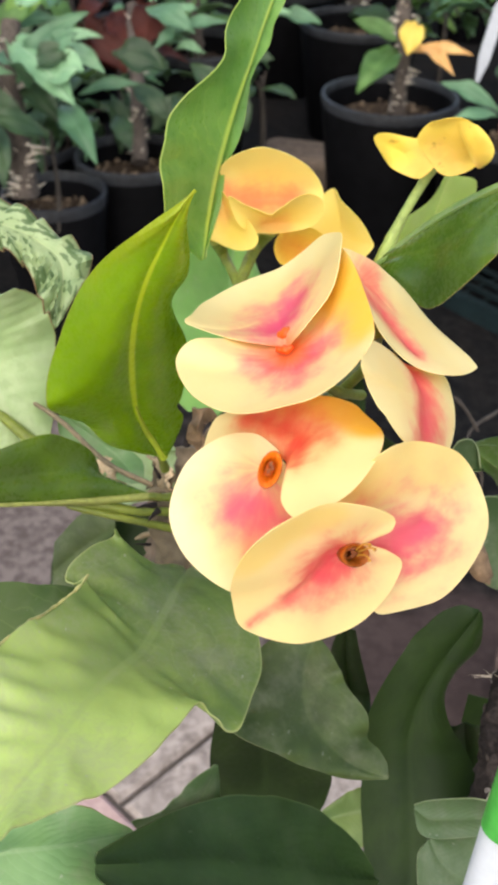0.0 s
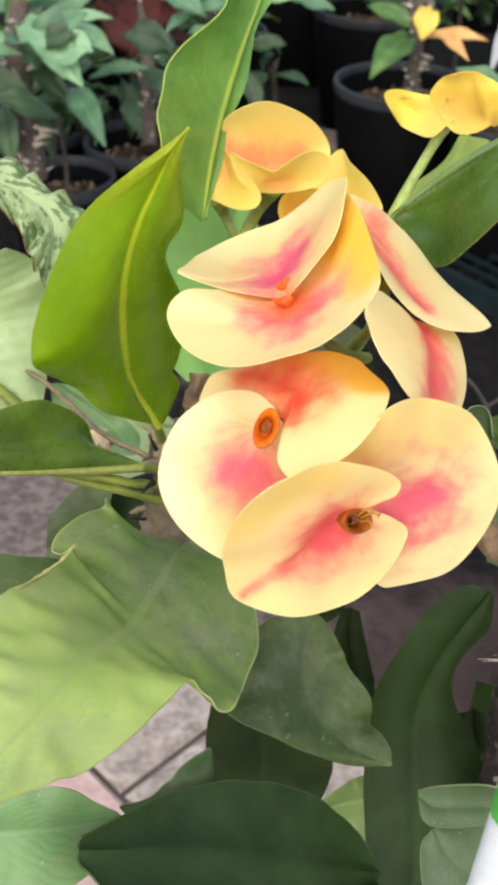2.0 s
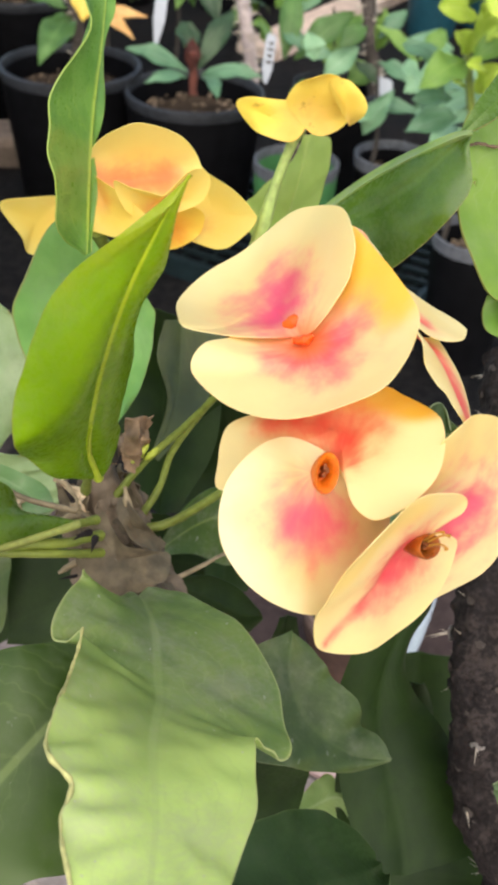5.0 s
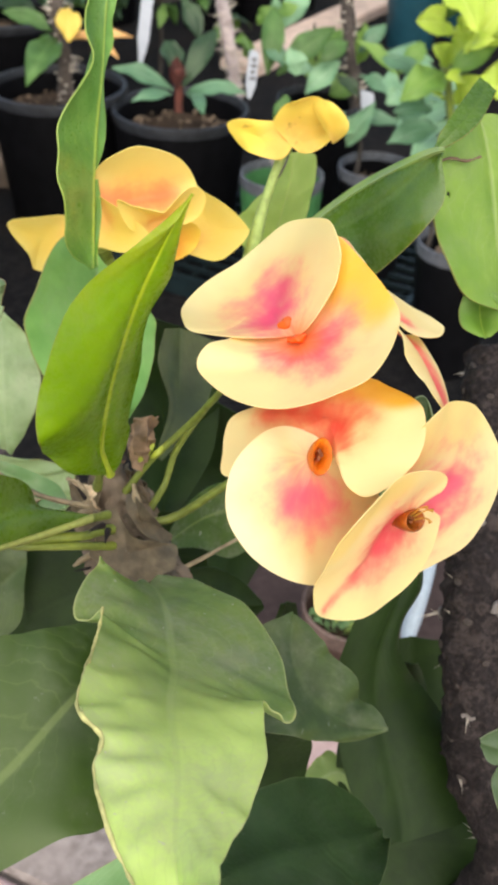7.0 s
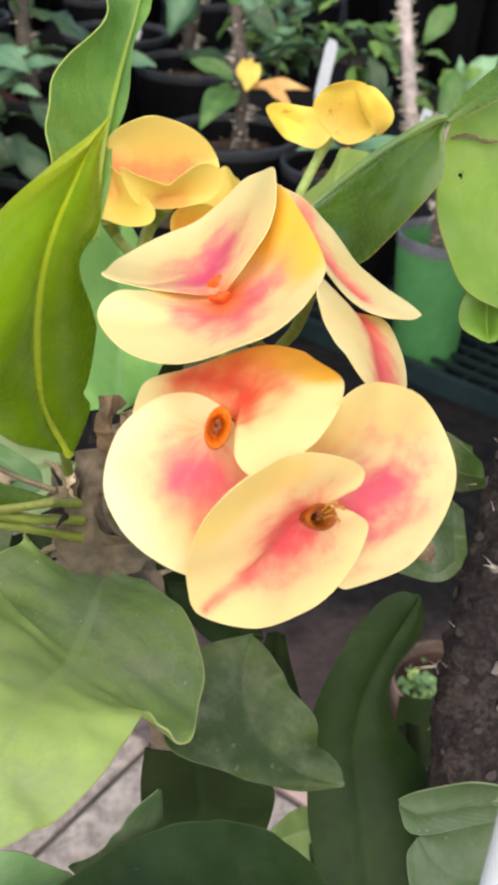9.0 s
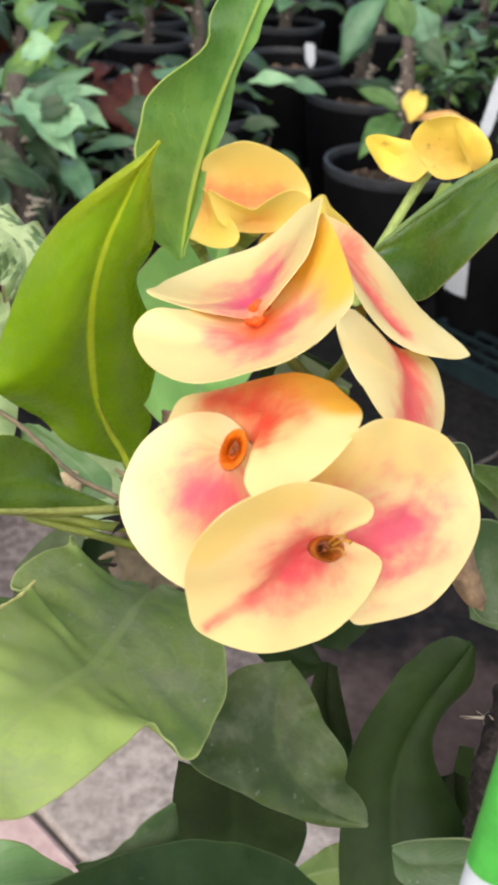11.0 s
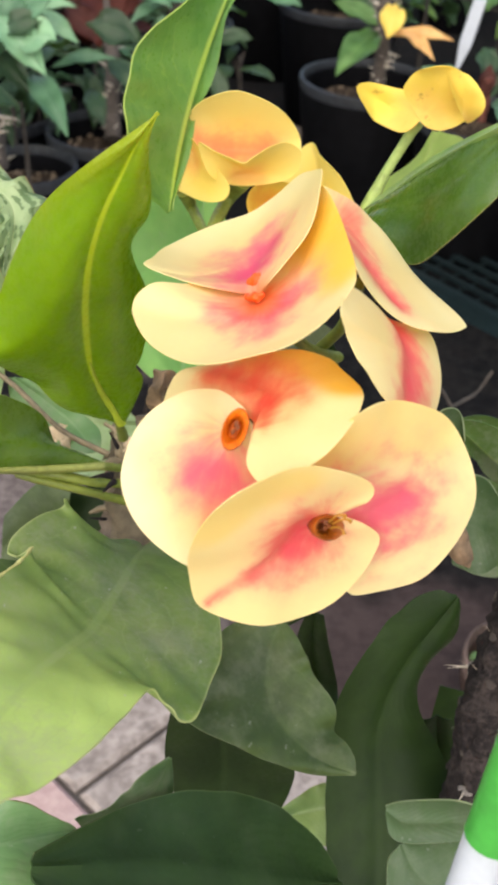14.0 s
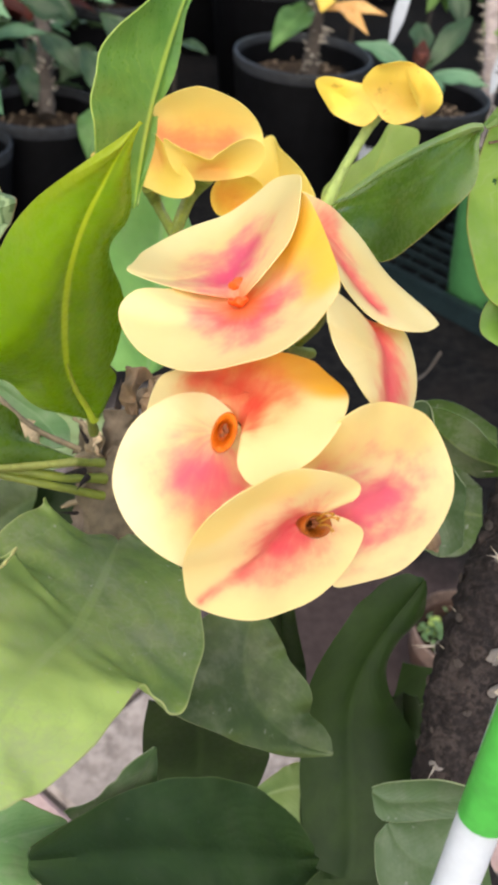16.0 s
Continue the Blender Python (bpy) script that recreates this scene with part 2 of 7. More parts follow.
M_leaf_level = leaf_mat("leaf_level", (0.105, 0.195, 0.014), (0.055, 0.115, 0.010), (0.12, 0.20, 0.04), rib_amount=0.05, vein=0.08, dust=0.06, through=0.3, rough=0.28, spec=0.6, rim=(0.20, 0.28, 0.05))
# inner, shade, dark and deep: the plant's own shade put into these greens
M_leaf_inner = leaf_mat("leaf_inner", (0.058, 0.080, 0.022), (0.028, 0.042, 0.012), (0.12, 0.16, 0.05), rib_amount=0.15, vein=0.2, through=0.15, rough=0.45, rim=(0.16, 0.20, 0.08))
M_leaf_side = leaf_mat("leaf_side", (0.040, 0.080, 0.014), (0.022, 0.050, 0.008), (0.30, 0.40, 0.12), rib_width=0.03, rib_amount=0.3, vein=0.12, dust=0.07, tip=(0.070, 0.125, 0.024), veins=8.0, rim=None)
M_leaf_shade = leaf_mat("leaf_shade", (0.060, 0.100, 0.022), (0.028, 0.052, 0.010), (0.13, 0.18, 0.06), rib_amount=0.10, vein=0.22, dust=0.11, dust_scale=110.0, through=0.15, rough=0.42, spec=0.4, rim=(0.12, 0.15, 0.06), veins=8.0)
M_leaf_shade_dark = leaf_mat("leaf_shade_dark", (0.019, 0.041, 0.008), (0.010, 0.025, 0.005), (0.035, 0.065, 0.016), rib_amount=0.15, vein=0.15, through=0.10, rough=0.5, spec=0.2, rim=None)
M_leaf_shade_deep = leaf_mat("leaf_shade_deep", (0.027, 0.062, 0.014), (0.017, 0.042, 0.009), (0.05, 0.09, 0.03), rib_amount=0.1, vein=0.15, dust=0.04, through=0.12, rough=0.5, spec=0.3, rim=(0.08, 0.12, 0.04))
M_leaf_blue = leaf_mat("leaf_blue", (0.26, 0.54, 0.15), (0.18, 0.42, 0.10), (0.34, 0.52, 0.26), rib_amount=0.4, vein=0.08, through=0.3, dust=0.12)
M_leaf_mottled = leaf_mat("leaf_mottled", (0.44, 0.55, 0.30), (0.32, 0.44, 0.22), (0.50, 0.58, 0.34), rib_amount=0.4, vein=0.35, spots=0.85, spot_colour=(0.085, 0.16, 0.06), rim=(0.36, 0.14, 0.09), rim_at=0.47, veins=7.0, banded=True)
M_leaf_washed = leaf_mat("leaf_washed", (0.50, 0.62, 0.34), (0.34, 0.48, 0.22), (0.5, 0.6, 0.35), rib_amount=0.3, vein=0.3, spots=0.25, spot_colour=(0.25, 0.36, 0.16), dust=0.2)
M_leaf_lime = leaf_mat("leaf_lime", (0.66, 0.78, 0.13), (0.48, 0.64, 0.09), (0.7, 0.8, 0.2), vein=0.1, scale=0.3, through=0.4, rim=None)
M_far_blue = leaf_mat("far_leaf_blue", (0.125, 0.265, 0.145), (0.055, 0.14, 0.070), (0.22, 0.36, 0.24), vein=0.1, scale=0.3, rib_amount=0.4, through=0.15, rim=None)
M_far_green = leaf_mat("far_leaf_green", (0.13, 0.27, 0.075), (0.055, 0.135, 0.03), (0.2, 0.34, 0.1), vein=0.1, scale=0.3, rib_amount=0.4, rim=None)
M_far_fresh = leaf_mat("far_leaf_fresh", (0.25, 0.42, 0.10), (0.14, 0.29, 0.06), (0.4, 0.55, 0.15), vein=0.1, scale=0.3, rib_amount=0.4, through=0.4, rim=None)
M_far_mint = leaf_mat("far_leaf_mint", (0.27, 0.47, 0.27), (0.16, 0.33, 0.18), (0.42, 0.58, 0.40), vein=0.15, scale=0.3, rib_amount=0.4, through=0.15, rim=None)
M_far_dark = leaf_mat("far_leaf_dark", (0.048, 0.098, 0.040), (0.022, 0.052, 0.022), (0.09, 0.15, 0.07), vein=0.1, scale=0.3, rib_amount=0.4, through=0.2, rim=None)
M_far_red = leaf_mat("far_leaf_red", (0.075, 0.015, 0.010), (0.035, 0.009, 0.007), (0.12, 0.03, 0.02), vein=0.1, scale=0.3, rib_amount=0.4, through=0.08, rough=0.55, spec=0.2, rim=None)
M_far_dead = leaf_mat("far_leaf_dead", (0.86, 0.55, 0.22), (0.76, 0.40, 0.14), (0.88, 0.68, 0.40), vein=0.2, scale=0.3, rib_amount=0.4, spots=0.3, spot_colour=(0.45, 0.18, 0.06), rim=None)
M_far_gold = leaf_mat("far_leaf_gold", (0.88, 0.70, 0.16), (0.80, 0.55, 0.10), (0.88, 0.72, 0.25), vein=0.1, scale=0.3, rib_amount=0.3, rim=None)
M_stem = plain_mat("stem_grey", (0.155, 0.115, 0.078), 0.8, 0.4, 130.0, 0.7)
M_stalk = plain_mat("stalk_green", (0.16, 0.20, 0.03), 0.5, 0.3, 250.0, 0.3)
M_stalk_lime = plain_mat("stalk_lime", (0.36, 0.46, 0.03), 0.45, 0.25, 250.0, 0.2)
M_stalk_dull = plain_mat("stalk_dull", (0.24, 0.27, 0.07), 0.5, 0.3, 250.0, 0.3)
M_stalk_pale = plain_mat("stalk_pale", (0.30, 0.40, 0.11), 0.5, 0.3, 250.0, 0.3)
def bark_mat(name, dark, pale, scale):
    """Dark corky bark with pale scurf and fine cracks."""
    m, nt, b = node_mat(name)
    big, mid, fine = noise_at(nt, scale, 4.0), noise_at(nt, scale * 3.5, 6.0, rough=0.7), noise_at(nt, scale * 14, 6.0)
    col = blend(nt, rise(nt, fine, 0.35, 0.7), dark, tuple(c * 2.4 for c in dark))
    f = math_node(nt, "MULTIPLY_ADD", mid, 0.7, math_node(nt, "MULTIPLY", big, 0.3))
    col = blend(nt, rise(nt, f, 0.49, 0.63, 0.0, 0.85), col, pale)
    nt.links.new(col, b.inputs["Base Color"])
    b.inputs["Roughness"].default_value, b.inputs["Specular IOR Level"].default_value = 0.85, 0.25
    bump(nt, b, math_node(nt, "ADD", mid, math_node(nt, "MULTIPLY", fine, 0.5)), 0.9, 0.0015)
    return m


M_bark = bark_mat("spiny_bark", (0.012, 0.009, 0.009), (0.060, 0.046, 0.043), 42.0)
M_knob = plain_mat("pale_scar", (0.085, 0.066, 0.058), 0.8, 0.7, 400.0, 0.8)
M_scar = plain_mat("leaf_scar", (0.36, 0.32, 0.30), 0.8, 0.6, 300.0, 0.9)
M_bark_pale = plain_mat("pale_bark", (0.46, 0.38, 0.37), 0.85, 0.45, 90.0, 0.9)
M_bark_far = plain_mat("far_bark", (0.085, 0.069, 0.060), 0.85, 0.6, 90.0, 0.9, spec=0.2)
M_twig = plain_mat("dark_twig", (0.045, 0.036, 0.030), 0.85, 0.5, 90.0, 0.6)
M_thorn = plain_mat("thorn", (0.55, 0.48, 0.40), 0.5, 0.4, 300.0, 0.3)
M_cup = plain_mat("flower_cup", (0.76, 0.075, 0.005), 0.4, 0.4, 900.0, 0.5)
M_cup_orange = plain_mat("flower_cup_orange", (0.86, 0.17, 0.010), 0.4, 0.4, 900.0, 0.5)
M_cup_light = plain_mat("flower_cup_light", (0.80, 0.11, 0.008), 0.4, 0.4, 900.0, 0.4)
M_cup_deep = plain_mat("flower_cup_deep", (0.34, 0.080, 0.005), 0.4, 0.5, 700.0, 0.5)
M_cup_dark = plain_mat("stamen", (0.25, 0.06, 0.01), 0.5, 0.5, 900.0, 0.5)
M_sheath = plain_mat("papery_sheath", (0.118, 0.092, 0.056), 0.7, 0.55, 110.0, 0.7)
M_sheath_pink = plain_mat("papery_sheath_pink", (0.150, 0.112, 0.080), 0.7, 0.5, 90.0, 0.6)
M_stub = plain_mat("pale_stub", (0.235, 0.182, 0.110), 0.65, 0.45, 200.0, 0.5)
M_scrap = plain_mat("flower_scrap", (0.62, 0.47, 0.30), 0.7, 0.4, 260.0, 0.6)
M_stamen = plain_mat("stamen_tip", (0.42, 0.20, 0.03), 0.5, 0.4, 600.0, 0.3)
M_bud = plain_mat("bud", (0.36, 0.42, 0.05), 0.5, 0.3, 300.0, 0.3)
M_margin = plain_mat("leaf_margin", (0.44, 0.43, 0.17), 0.6, 0.4, 250.0, 0.4)
M_dry = plain_mat("dry_scale", (0.205, 0.130, 0.075), 0.7, 0.5, 160.0, 0.6)
M_pot = plain_mat("black_plastic", (0.004, 0.004, 0.005), 0.55, 0.4, 30.0, 0.25, spec=0.07)
M_pot_rim = plain_mat("scuffed_rim", (0.022, 0.024, 0.029), 0.5, 0.6, 60.0, 0.3, spec=0.35)
M_rim_pale = plain_mat("faded_rim", (0.095, 0.10, 0.115), 0.5, 0.5, 60.0, 0.3)
M_pot_brown = plain_mat("brown_plastic", (0.060, 0.034, 0.026), 0.6, 0.4, 60.0, 0.3, spec=0.3)
M_rim_brown = plain_mat("brown_rim", (0.135, 0.088, 0.072), 0.6, 0.5, 90.0, 0.3)
M_pot_green = plain_mat("green_plastic", (0.05, 0.18, 0.06), 0.45, 0.2, 30.0, 0.2)
M_pot_blue = plain_mat("teal_plastic", (0.01, 0.07, 0.10), 0.45, 0.2, 30.0, 0.2)
M_clay = plain_mat("terracotta", (0.16, 0.045, 0.03), 0.7, 0.3, 40.0, 0.4)
M_soil = plain_mat("soil", (0.045, 0.031, 0.021), 0.95, 0.8, 120.0, 1.0, spec=0.1)
M_crumb = plain_mat("soil_chip", (0.17, 0.125, 0.088), 0.85, 0.8, 60.0, 0.5, spec=0.2)
M_tag = plain_mat("white_tag", (0.40, 0.42, 0.46), 0.4, 0.08, 60.0, 0.1)
M_strip = plain_mat("pale_strip", (0.30, 0.37, 0.44), 0.5, 0.15, 200.0, 0.2)
M_stake_green = plain_mat("stake_green", (0.045, 0.36, 0.05), 0.4, 0.18, 200.0, 0.15)
M_stake_white = plain_mat("stake_white", (0.52, 0.56, 0.62), 0.45, 0.08, 200.0, 0.1)
M_net_rim = plain_mat("net_rim", (0.008, 0.017, 0.020), 0.45, 0.4, 60.0, 0.3, spec=0.3)
M_net = plain_mat("net_plastic", (0.007, 0.014, 0.016), 0.5, 0.3, 60.0, 0.3, spec=0.3)
M_wood = plain_mat("board", (0.56, 0.43, 0.36), 0.8, 0.3, 20.0, 0.4)
M_stone = plain_mat("stone", (0.115, 0.085, 0.066), 0.85, 0.5, 40.0, 0.8)


# shapes
def catmull(pts, n, closed=False):
    """n points along a smooth curve through pts."""
    p = [Vector(q) for q in pts]
    k = len(p)
    out = []
    spans = k if closed else k - 1
    for i in range(n):
        x = i / n * spans if closed else i / (n - 1) * spans
        j = min(int(x), spans - 1)
        f = x - j
        if closed:
            a, b, c, d = p[(j - 1) % k], p[j % k], p[(j + 1) % k], p[(j + 2) % k]
        else:
            b, c = p[j], p[j + 1]
            a = p[j - 1] if j else b * 2 - c
            d = p[j + 2] if j + 2 < k else c * 2 - b
        out.append(0.5 * ((2 * b) + (c - a) * f + (2 * a - 5 * b + 4 * c - d) * f * f + (3 * b - a - 3 * c + d) * f ** 3))
    return out


ROOTED = []


def part(name, bm, material, parent=None, label=""):
    me = bpy.data.meshes.new(name)
    bmesh.ops.recalc_face_normals(bm, faces=bm.faces)
    bm.to_mesh(me)
    bm.free()
    for f in me.polygons:
        f.use_smooth = True
    me.set_sharp_from_angle(angle=radians(55))
    me.materials.append(material)
    ob = new(name, me)
    if parent:
        ob.parent = parent
        if parent in ROOTED:
            ob.matrix_parent_inverse = Matrix.Translation(-parent.location)
    return tagged(ob, label)


def sheet(grid, uvs, thick, closed=False):
    """A closed thin body over a grid of points (rows of equal length), with a uv for each point."""
    bm = bmesh.new()
    uvl = bm.loops.layers.uv.new("UVMap")
    rows, cols = len(grid), len(grid[0])
    nor = []
    for i in range(rows):
        line = []
        for j in range(cols):
            a = grid[min(i + 1, rows - 1)][j] - grid[max(i - 1, 0)][j]
            if closed:
                b = grid[i][(j + 1) % cols] - grid[i][(j - 1) % cols]
            else:
                b = grid[i][min(j + 1, cols - 1)] - grid[i][max(j - 1, 0)]
            n = a.cross(b)
            line.append(n.normalized() if n.length > 1e-12 else Vector((0, 0, 0)))
        nor.append(line)
    top = [[bm.verts.new(grid[i][j]) for j in range(cols)] for i in range(rows)]
    low = [[bm.verts.new(grid[i][j] - nor[i][j] * thick) for j in range(cols)] for i in range(rows)]

    def quad(vs, ts):
        try:
            f = bm.faces.new(vs)
        except ValueError:
            return
        for lp, t in zip(f.loops, ts):
            lp[uvl].uv = t

    last = cols if closed else cols - 1
    for i in range(rows - 1):
        for j in range(last):
            k = (j + 1) % cols
            ts = [uvs(i, j), uvs(i, j + 1), uvs(i + 1, j + 1), uvs(i + 1, j)]
            quad((top[i][j], top[i][k], top[i + 1][k], top[i + 1][j]), ts)
            quad((low[i][j], low[i + 1][j], low[i + 1][k], low[i][k]), [ts[0], ts[3], ts[2], ts[1]])
    for j in range(last):
        k = (j + 1) % cols
        quad((top[-1][j], top[-1][k], low[-1][k], low[-1][j]), [uvs(rows - 1, j)] * 4)
        if not closed:
            quad((top[0][j], low[0][j], low[0][k], top[0][k]), [uvs(0, j)] * 4)
    if not closed:
        for i in range(rows - 1):
            quad((top[i][0], top[i + 1][0], low[i + 1][0], low[i][0]), [uvs(i, 0)] * 4)
            quad((top[i][-1], low[i][-1], low[i + 1][-1], top[i + 1][-1]), [uvs(i, cols - 1)] * 4)
    if closed:
        bm.faces.new(top[0][::-1])
        bm.faces.new(low[0])
    return bm


def near_line(p, line, widths):
    """How far p lies from a chain of points, in widths that may taper along it."""
    best = 1e9
    for a, b, wa, wb in zip(line, line[1:], widths, widths[1:]):
        k = max(0.0, min(1.0, (p - a).dot(b - a) / max(1e-12, (b - a).length_squared)))
        best = min(best, (p - a - (b - a) * k).length / (wa + (wb - wa) * k))
    return best


def petal(middle, rim, throat, width, seed=0, glow=None, origin=None, valley=0.0008, roll=0.0001, ripple=0.0003, thick=0.00016, rings=16, spokes=96):
    """A bract: a dished skin from its middle to a smooth rim; the throat is the line that its blush follows."""
    c = Vector(middle)
    edge = catmull(rim, spokes, True)
    line = [Vector(q) for q in throat]
    widths = width if isinstance(width, list) else [width] * len(line)
    n = Vector((0, 0, 0))
    for i in range(spokes):
        n += (edge[i] - c).cross(edge[(i + 1) % spokes] - c)
    n.normalize()
    inward = n if n.dot(c - Vector((0, 0, 0.74))) > 0 else -n
    grid, blush, warm = [], [], []
    glow_line = [Vector(q) for q in glow[0]] if glow else None
    for k in range(rings + 1):
        r = (k + 0.001) / rings
        row, tint, heat = [], [], []
        for i, e in enumerate(edge):
            h = (e - c).dot(n)
            flat = (e - c) - n * h
            q = c + flat * r + n * (h * r * r)
            q += n * (noise.noise(Vector((q.x * 90, q.y * 90, q.z * 90 + seed))) * ripple * 3 * r)
            gap = near_line(q, line, widths)
            q += inward * valley * math.exp(-(gap * 2.2) ** 2) * (1 - r ** 4)
            q += inward * roll * max(0.0, (r - 0.72) / 0.28) ** 2
            row.append(q)
            tint.append(min(1.0, gap / 4))
            heat.append(min(1.0, near_line(q, glow_line, glow[1]) * 0.5) if glow else r)
        grid.append(row)
        blush.append(tint)
        warm.append(heat)
    bm = sheet(grid, lambda i, j: (warm[i][j % spokes], blush[i][j % spokes]), thick, True)
    root = Vector(origin) if origin else line[0]
    ahead = c - root
    if ahead.length < 0.002:
        ahead = c - edge[0]
    ahead = (ahead - n * ahead.dot(n)).normalized()
    aside = n.cross(ahead)
    fan = bm.loops.layers.uv.new("Fan")
    for face in bm.faces:
        for lp in face.loops:
            w = lp.vert.co - root
            lp[fan].uv = math.atan2(w.dot(aside), w.dot(ahead)) / math.tau + 0.5, w.length * 60
    return bm


def eased(grid, turns):
    """Relaxes the inside of a grid of points and leaves its edges alone."""
    g = np.array([[tuple(p) for p in row] for row in grid])
    for _ in range(turns):
        g[1:-1, 1:-1] = 0.25 * (g[:-2, 1:-1] + g[2:, 1:-1] + g[1:-1, :-2] + g[1:-1, 2:])
    return [[Vector(p) for p in row] for row in g]


def blade(left, mid, right, swell=0.001, hole=None, wave=0.0, waves=6, seed=0, thick=0.0004, rows=40, cols=9, ragged=0.0, ease=0, quilt=0.0, crumple=0.0):
    """A leaf between two edge curves and a midrib; swell domes the halves, wave ruffles the edges, quilt puckers between the veins."""
    L, C, R = catmull(left, rows), catmull(mid, rows), catmull(right, rows)
    flat = [[C[i].lerp(L[i] if j < 0 else R[i], abs(j) / cols) for j in range(-cols, cols + 1)] for i in range(rows)]
    if ease:
        flat = eased(flat, ease)
    grid = []
    for i in range(rows):
        t = (C[min(i + 1, rows - 1)] - C[max(i - 1, 0)]).normalized()
        n = t.cross(R[i] - L[i])
        n = n.normalized() if n.length > 1e-9 else Vector((0, 0, 1))
        line = []
        for j in range(-cols, cols + 1):
            u = abs(j) / cols
            e = L[i] if j < 0 else R[i]
            p = flat[i][j + cols].copy()
            size = min(1.0, (e - C[i]).length / 0.006)
            p += n * swell * 4 * u * (1 - u) * size
            ph = i / rows * waves * math.tau + (0 if j < 0 else 1.3) + seed
            p += n * wave * u ** 1.6 * math.sin(ph + math.sin(ph * 0.7)) * size
            p += n * 0.0005 * size * u * noise.noise(p * 120 + Vector((seed, 0, 0)))
            if quilt:
                p += n * quilt * math.sin((i / rows * 13 - u * 1.6) * math.tau + noise.noise(p * 60) * 2) * 4 * u ** 1.5 * (1 - u) * (1.0 if j < 0 else 0.4) * size
            if crumple:
                p += Vector((noise.noise(p * 260), noise.noise(p * 260 + Vector((9, 0, 0))), noise.noise(p * 260 + Vector((0, 9, 0))))) * crumple
            if ragged and u > 0.8:
                p += (e - C[i]) * ragged * (u - 0.8) * 5 * noise.noise(p * 150 + Vector((0, seed, 0)))
            line.append(p)
        grid.append(line)
    m = 2 * cols
    bm = sheet(grid, lambda i, j: (j / m, i / (rows - 1)), thick)
    if hole:
        c = Vector(hole)
        c = min((v.co for v in bm.verts), key=lambda q: (q - c).length).copy()
        bmesh.ops.delete(bm, geom=[f for f in bm.faces if (f.calc_center_median() - c).length < 0.0009 + 0.0005 * noise.noise(f.calc_center_median() * 700)], context="FACES")
    return bm


def tube(pts, radii, sides=10, rows=24, rough=0.0, freq=200.0, cap=True):
    """A round body along a smooth curve."""
    c = catmull(pts, rows)
    rr = catmull([(r, 0, 0) for r in radii], rows)
    bm = bmesh.new()
    rings = []
    x = None
    for i in range(rows):
        t = (c[min(i + 1, rows - 1)] - c[max(i - 1, 0)]).normalized()
        if x is None:
            x = t.orthogonal().normalized()
        x = (x - t * x.dot(t)).normalized()
        y = t.cross(x)
        ring = []
        for k in range(sides):
            a = k / sides * math.tau
            d = x * math.cos(a) + y * math.sin(a)
            r = rr[i].x
            p = c[i] + d * r
            if rough:
                p += d * rough * noise.noise(p * freq)
            ring.append(bm.verts.new(p))
        rings.append(ring)
    for i in range(rows - 1):
        for k in range(sides):
            bm.faces.new((rings[i][k], rings[i][(k + 1) % sides], rings[i + 1][(k + 1) % sides], rings[i + 1][k]))
    if cap:
        bm.faces.new(rings[0][::-1])
        bm.faces.new(rings[-1])
    return bm


def join(a, b):
    """Adds bmesh b to a."""
    me = bpy.data.meshes.new("tmp")
    b.to_mesh(me)
    b.free()
    a.from_mesh(me)
    bpy.data.meshes.remove(me)
    return a


def lathe(profile, sides=40, centre=(0, 0, 0), wobble=0.0, loop=False):
    """A body turned round z from (radius, height) pairs."""
    bm = bmesh.new()
    rings = []
    for r, z in profile:
        rings.append([bm.verts.new((centre[0] + r * math.cos(k / sides * math.tau), centre[1] + r * math.sin(k / sides * math.tau),
                                    centre[2] + z + wobble * noise.noise(Vector((r * 60 * math.cos(k / sides * math.tau), r * 60 * math.sin(k / sides * math.tau), z * 9))))) for k in range(sides)])
    for a, b in zip(rings, rings[1:]):
        for k in range(sides):
            bm.faces.new((a[k], a[(k + 1) % sides], b[(k + 1) % sides], b[k]))
    if loop:
        for k in range(sides):
            bm.faces.new((rings[-1][k], rings[-1][(k + 1) % sides], rings[0][(k + 1) % sides], rings[0][k]))
    else:
        bm.faces.new(rings[0][::-1])
        bm.faces.new(rings[-1])
    return bm


def bent_box(size, bevel=0.002):
    bm = bmesh.new()
    bmesh.ops.create_cube(bm, size=1)
    bmesh.ops.scale(bm, vec=size, verts=bm.verts)
    bmesh.ops.bevel(bm, geom=bm.edges[:], offset=bevel, segments=2, affect="EDGES")
    return bm


def thing(name, label, category, group="", at=(0, 0, 0)):
    e = new(name)
    e.empty_display_size = 0.02
    e.location = at
    return tagged(e, label, category, group)


# ground
def ground_mat():
    m, nt, b = node_mat("paving_bed")
    f, g = noise_at(nt, 30.0, 6.0), noise_at(nt, 400.0, 6.0)
    nt.links.new(blend(nt, rise(nt, math_node(nt, "MULTIPLY_ADD", g, 0.5, math_node(nt, "MULTIPLY", f, 0.5)), 0.35, 0.65), (0.05, 0.04, 0.035), (0.13, 0.11, 0.10)), b.inputs["Base Color"])
    b.inputs["Roughness"].default_value = 0.95
    bump(nt, b, g, 0.6, 0.004)
    return m


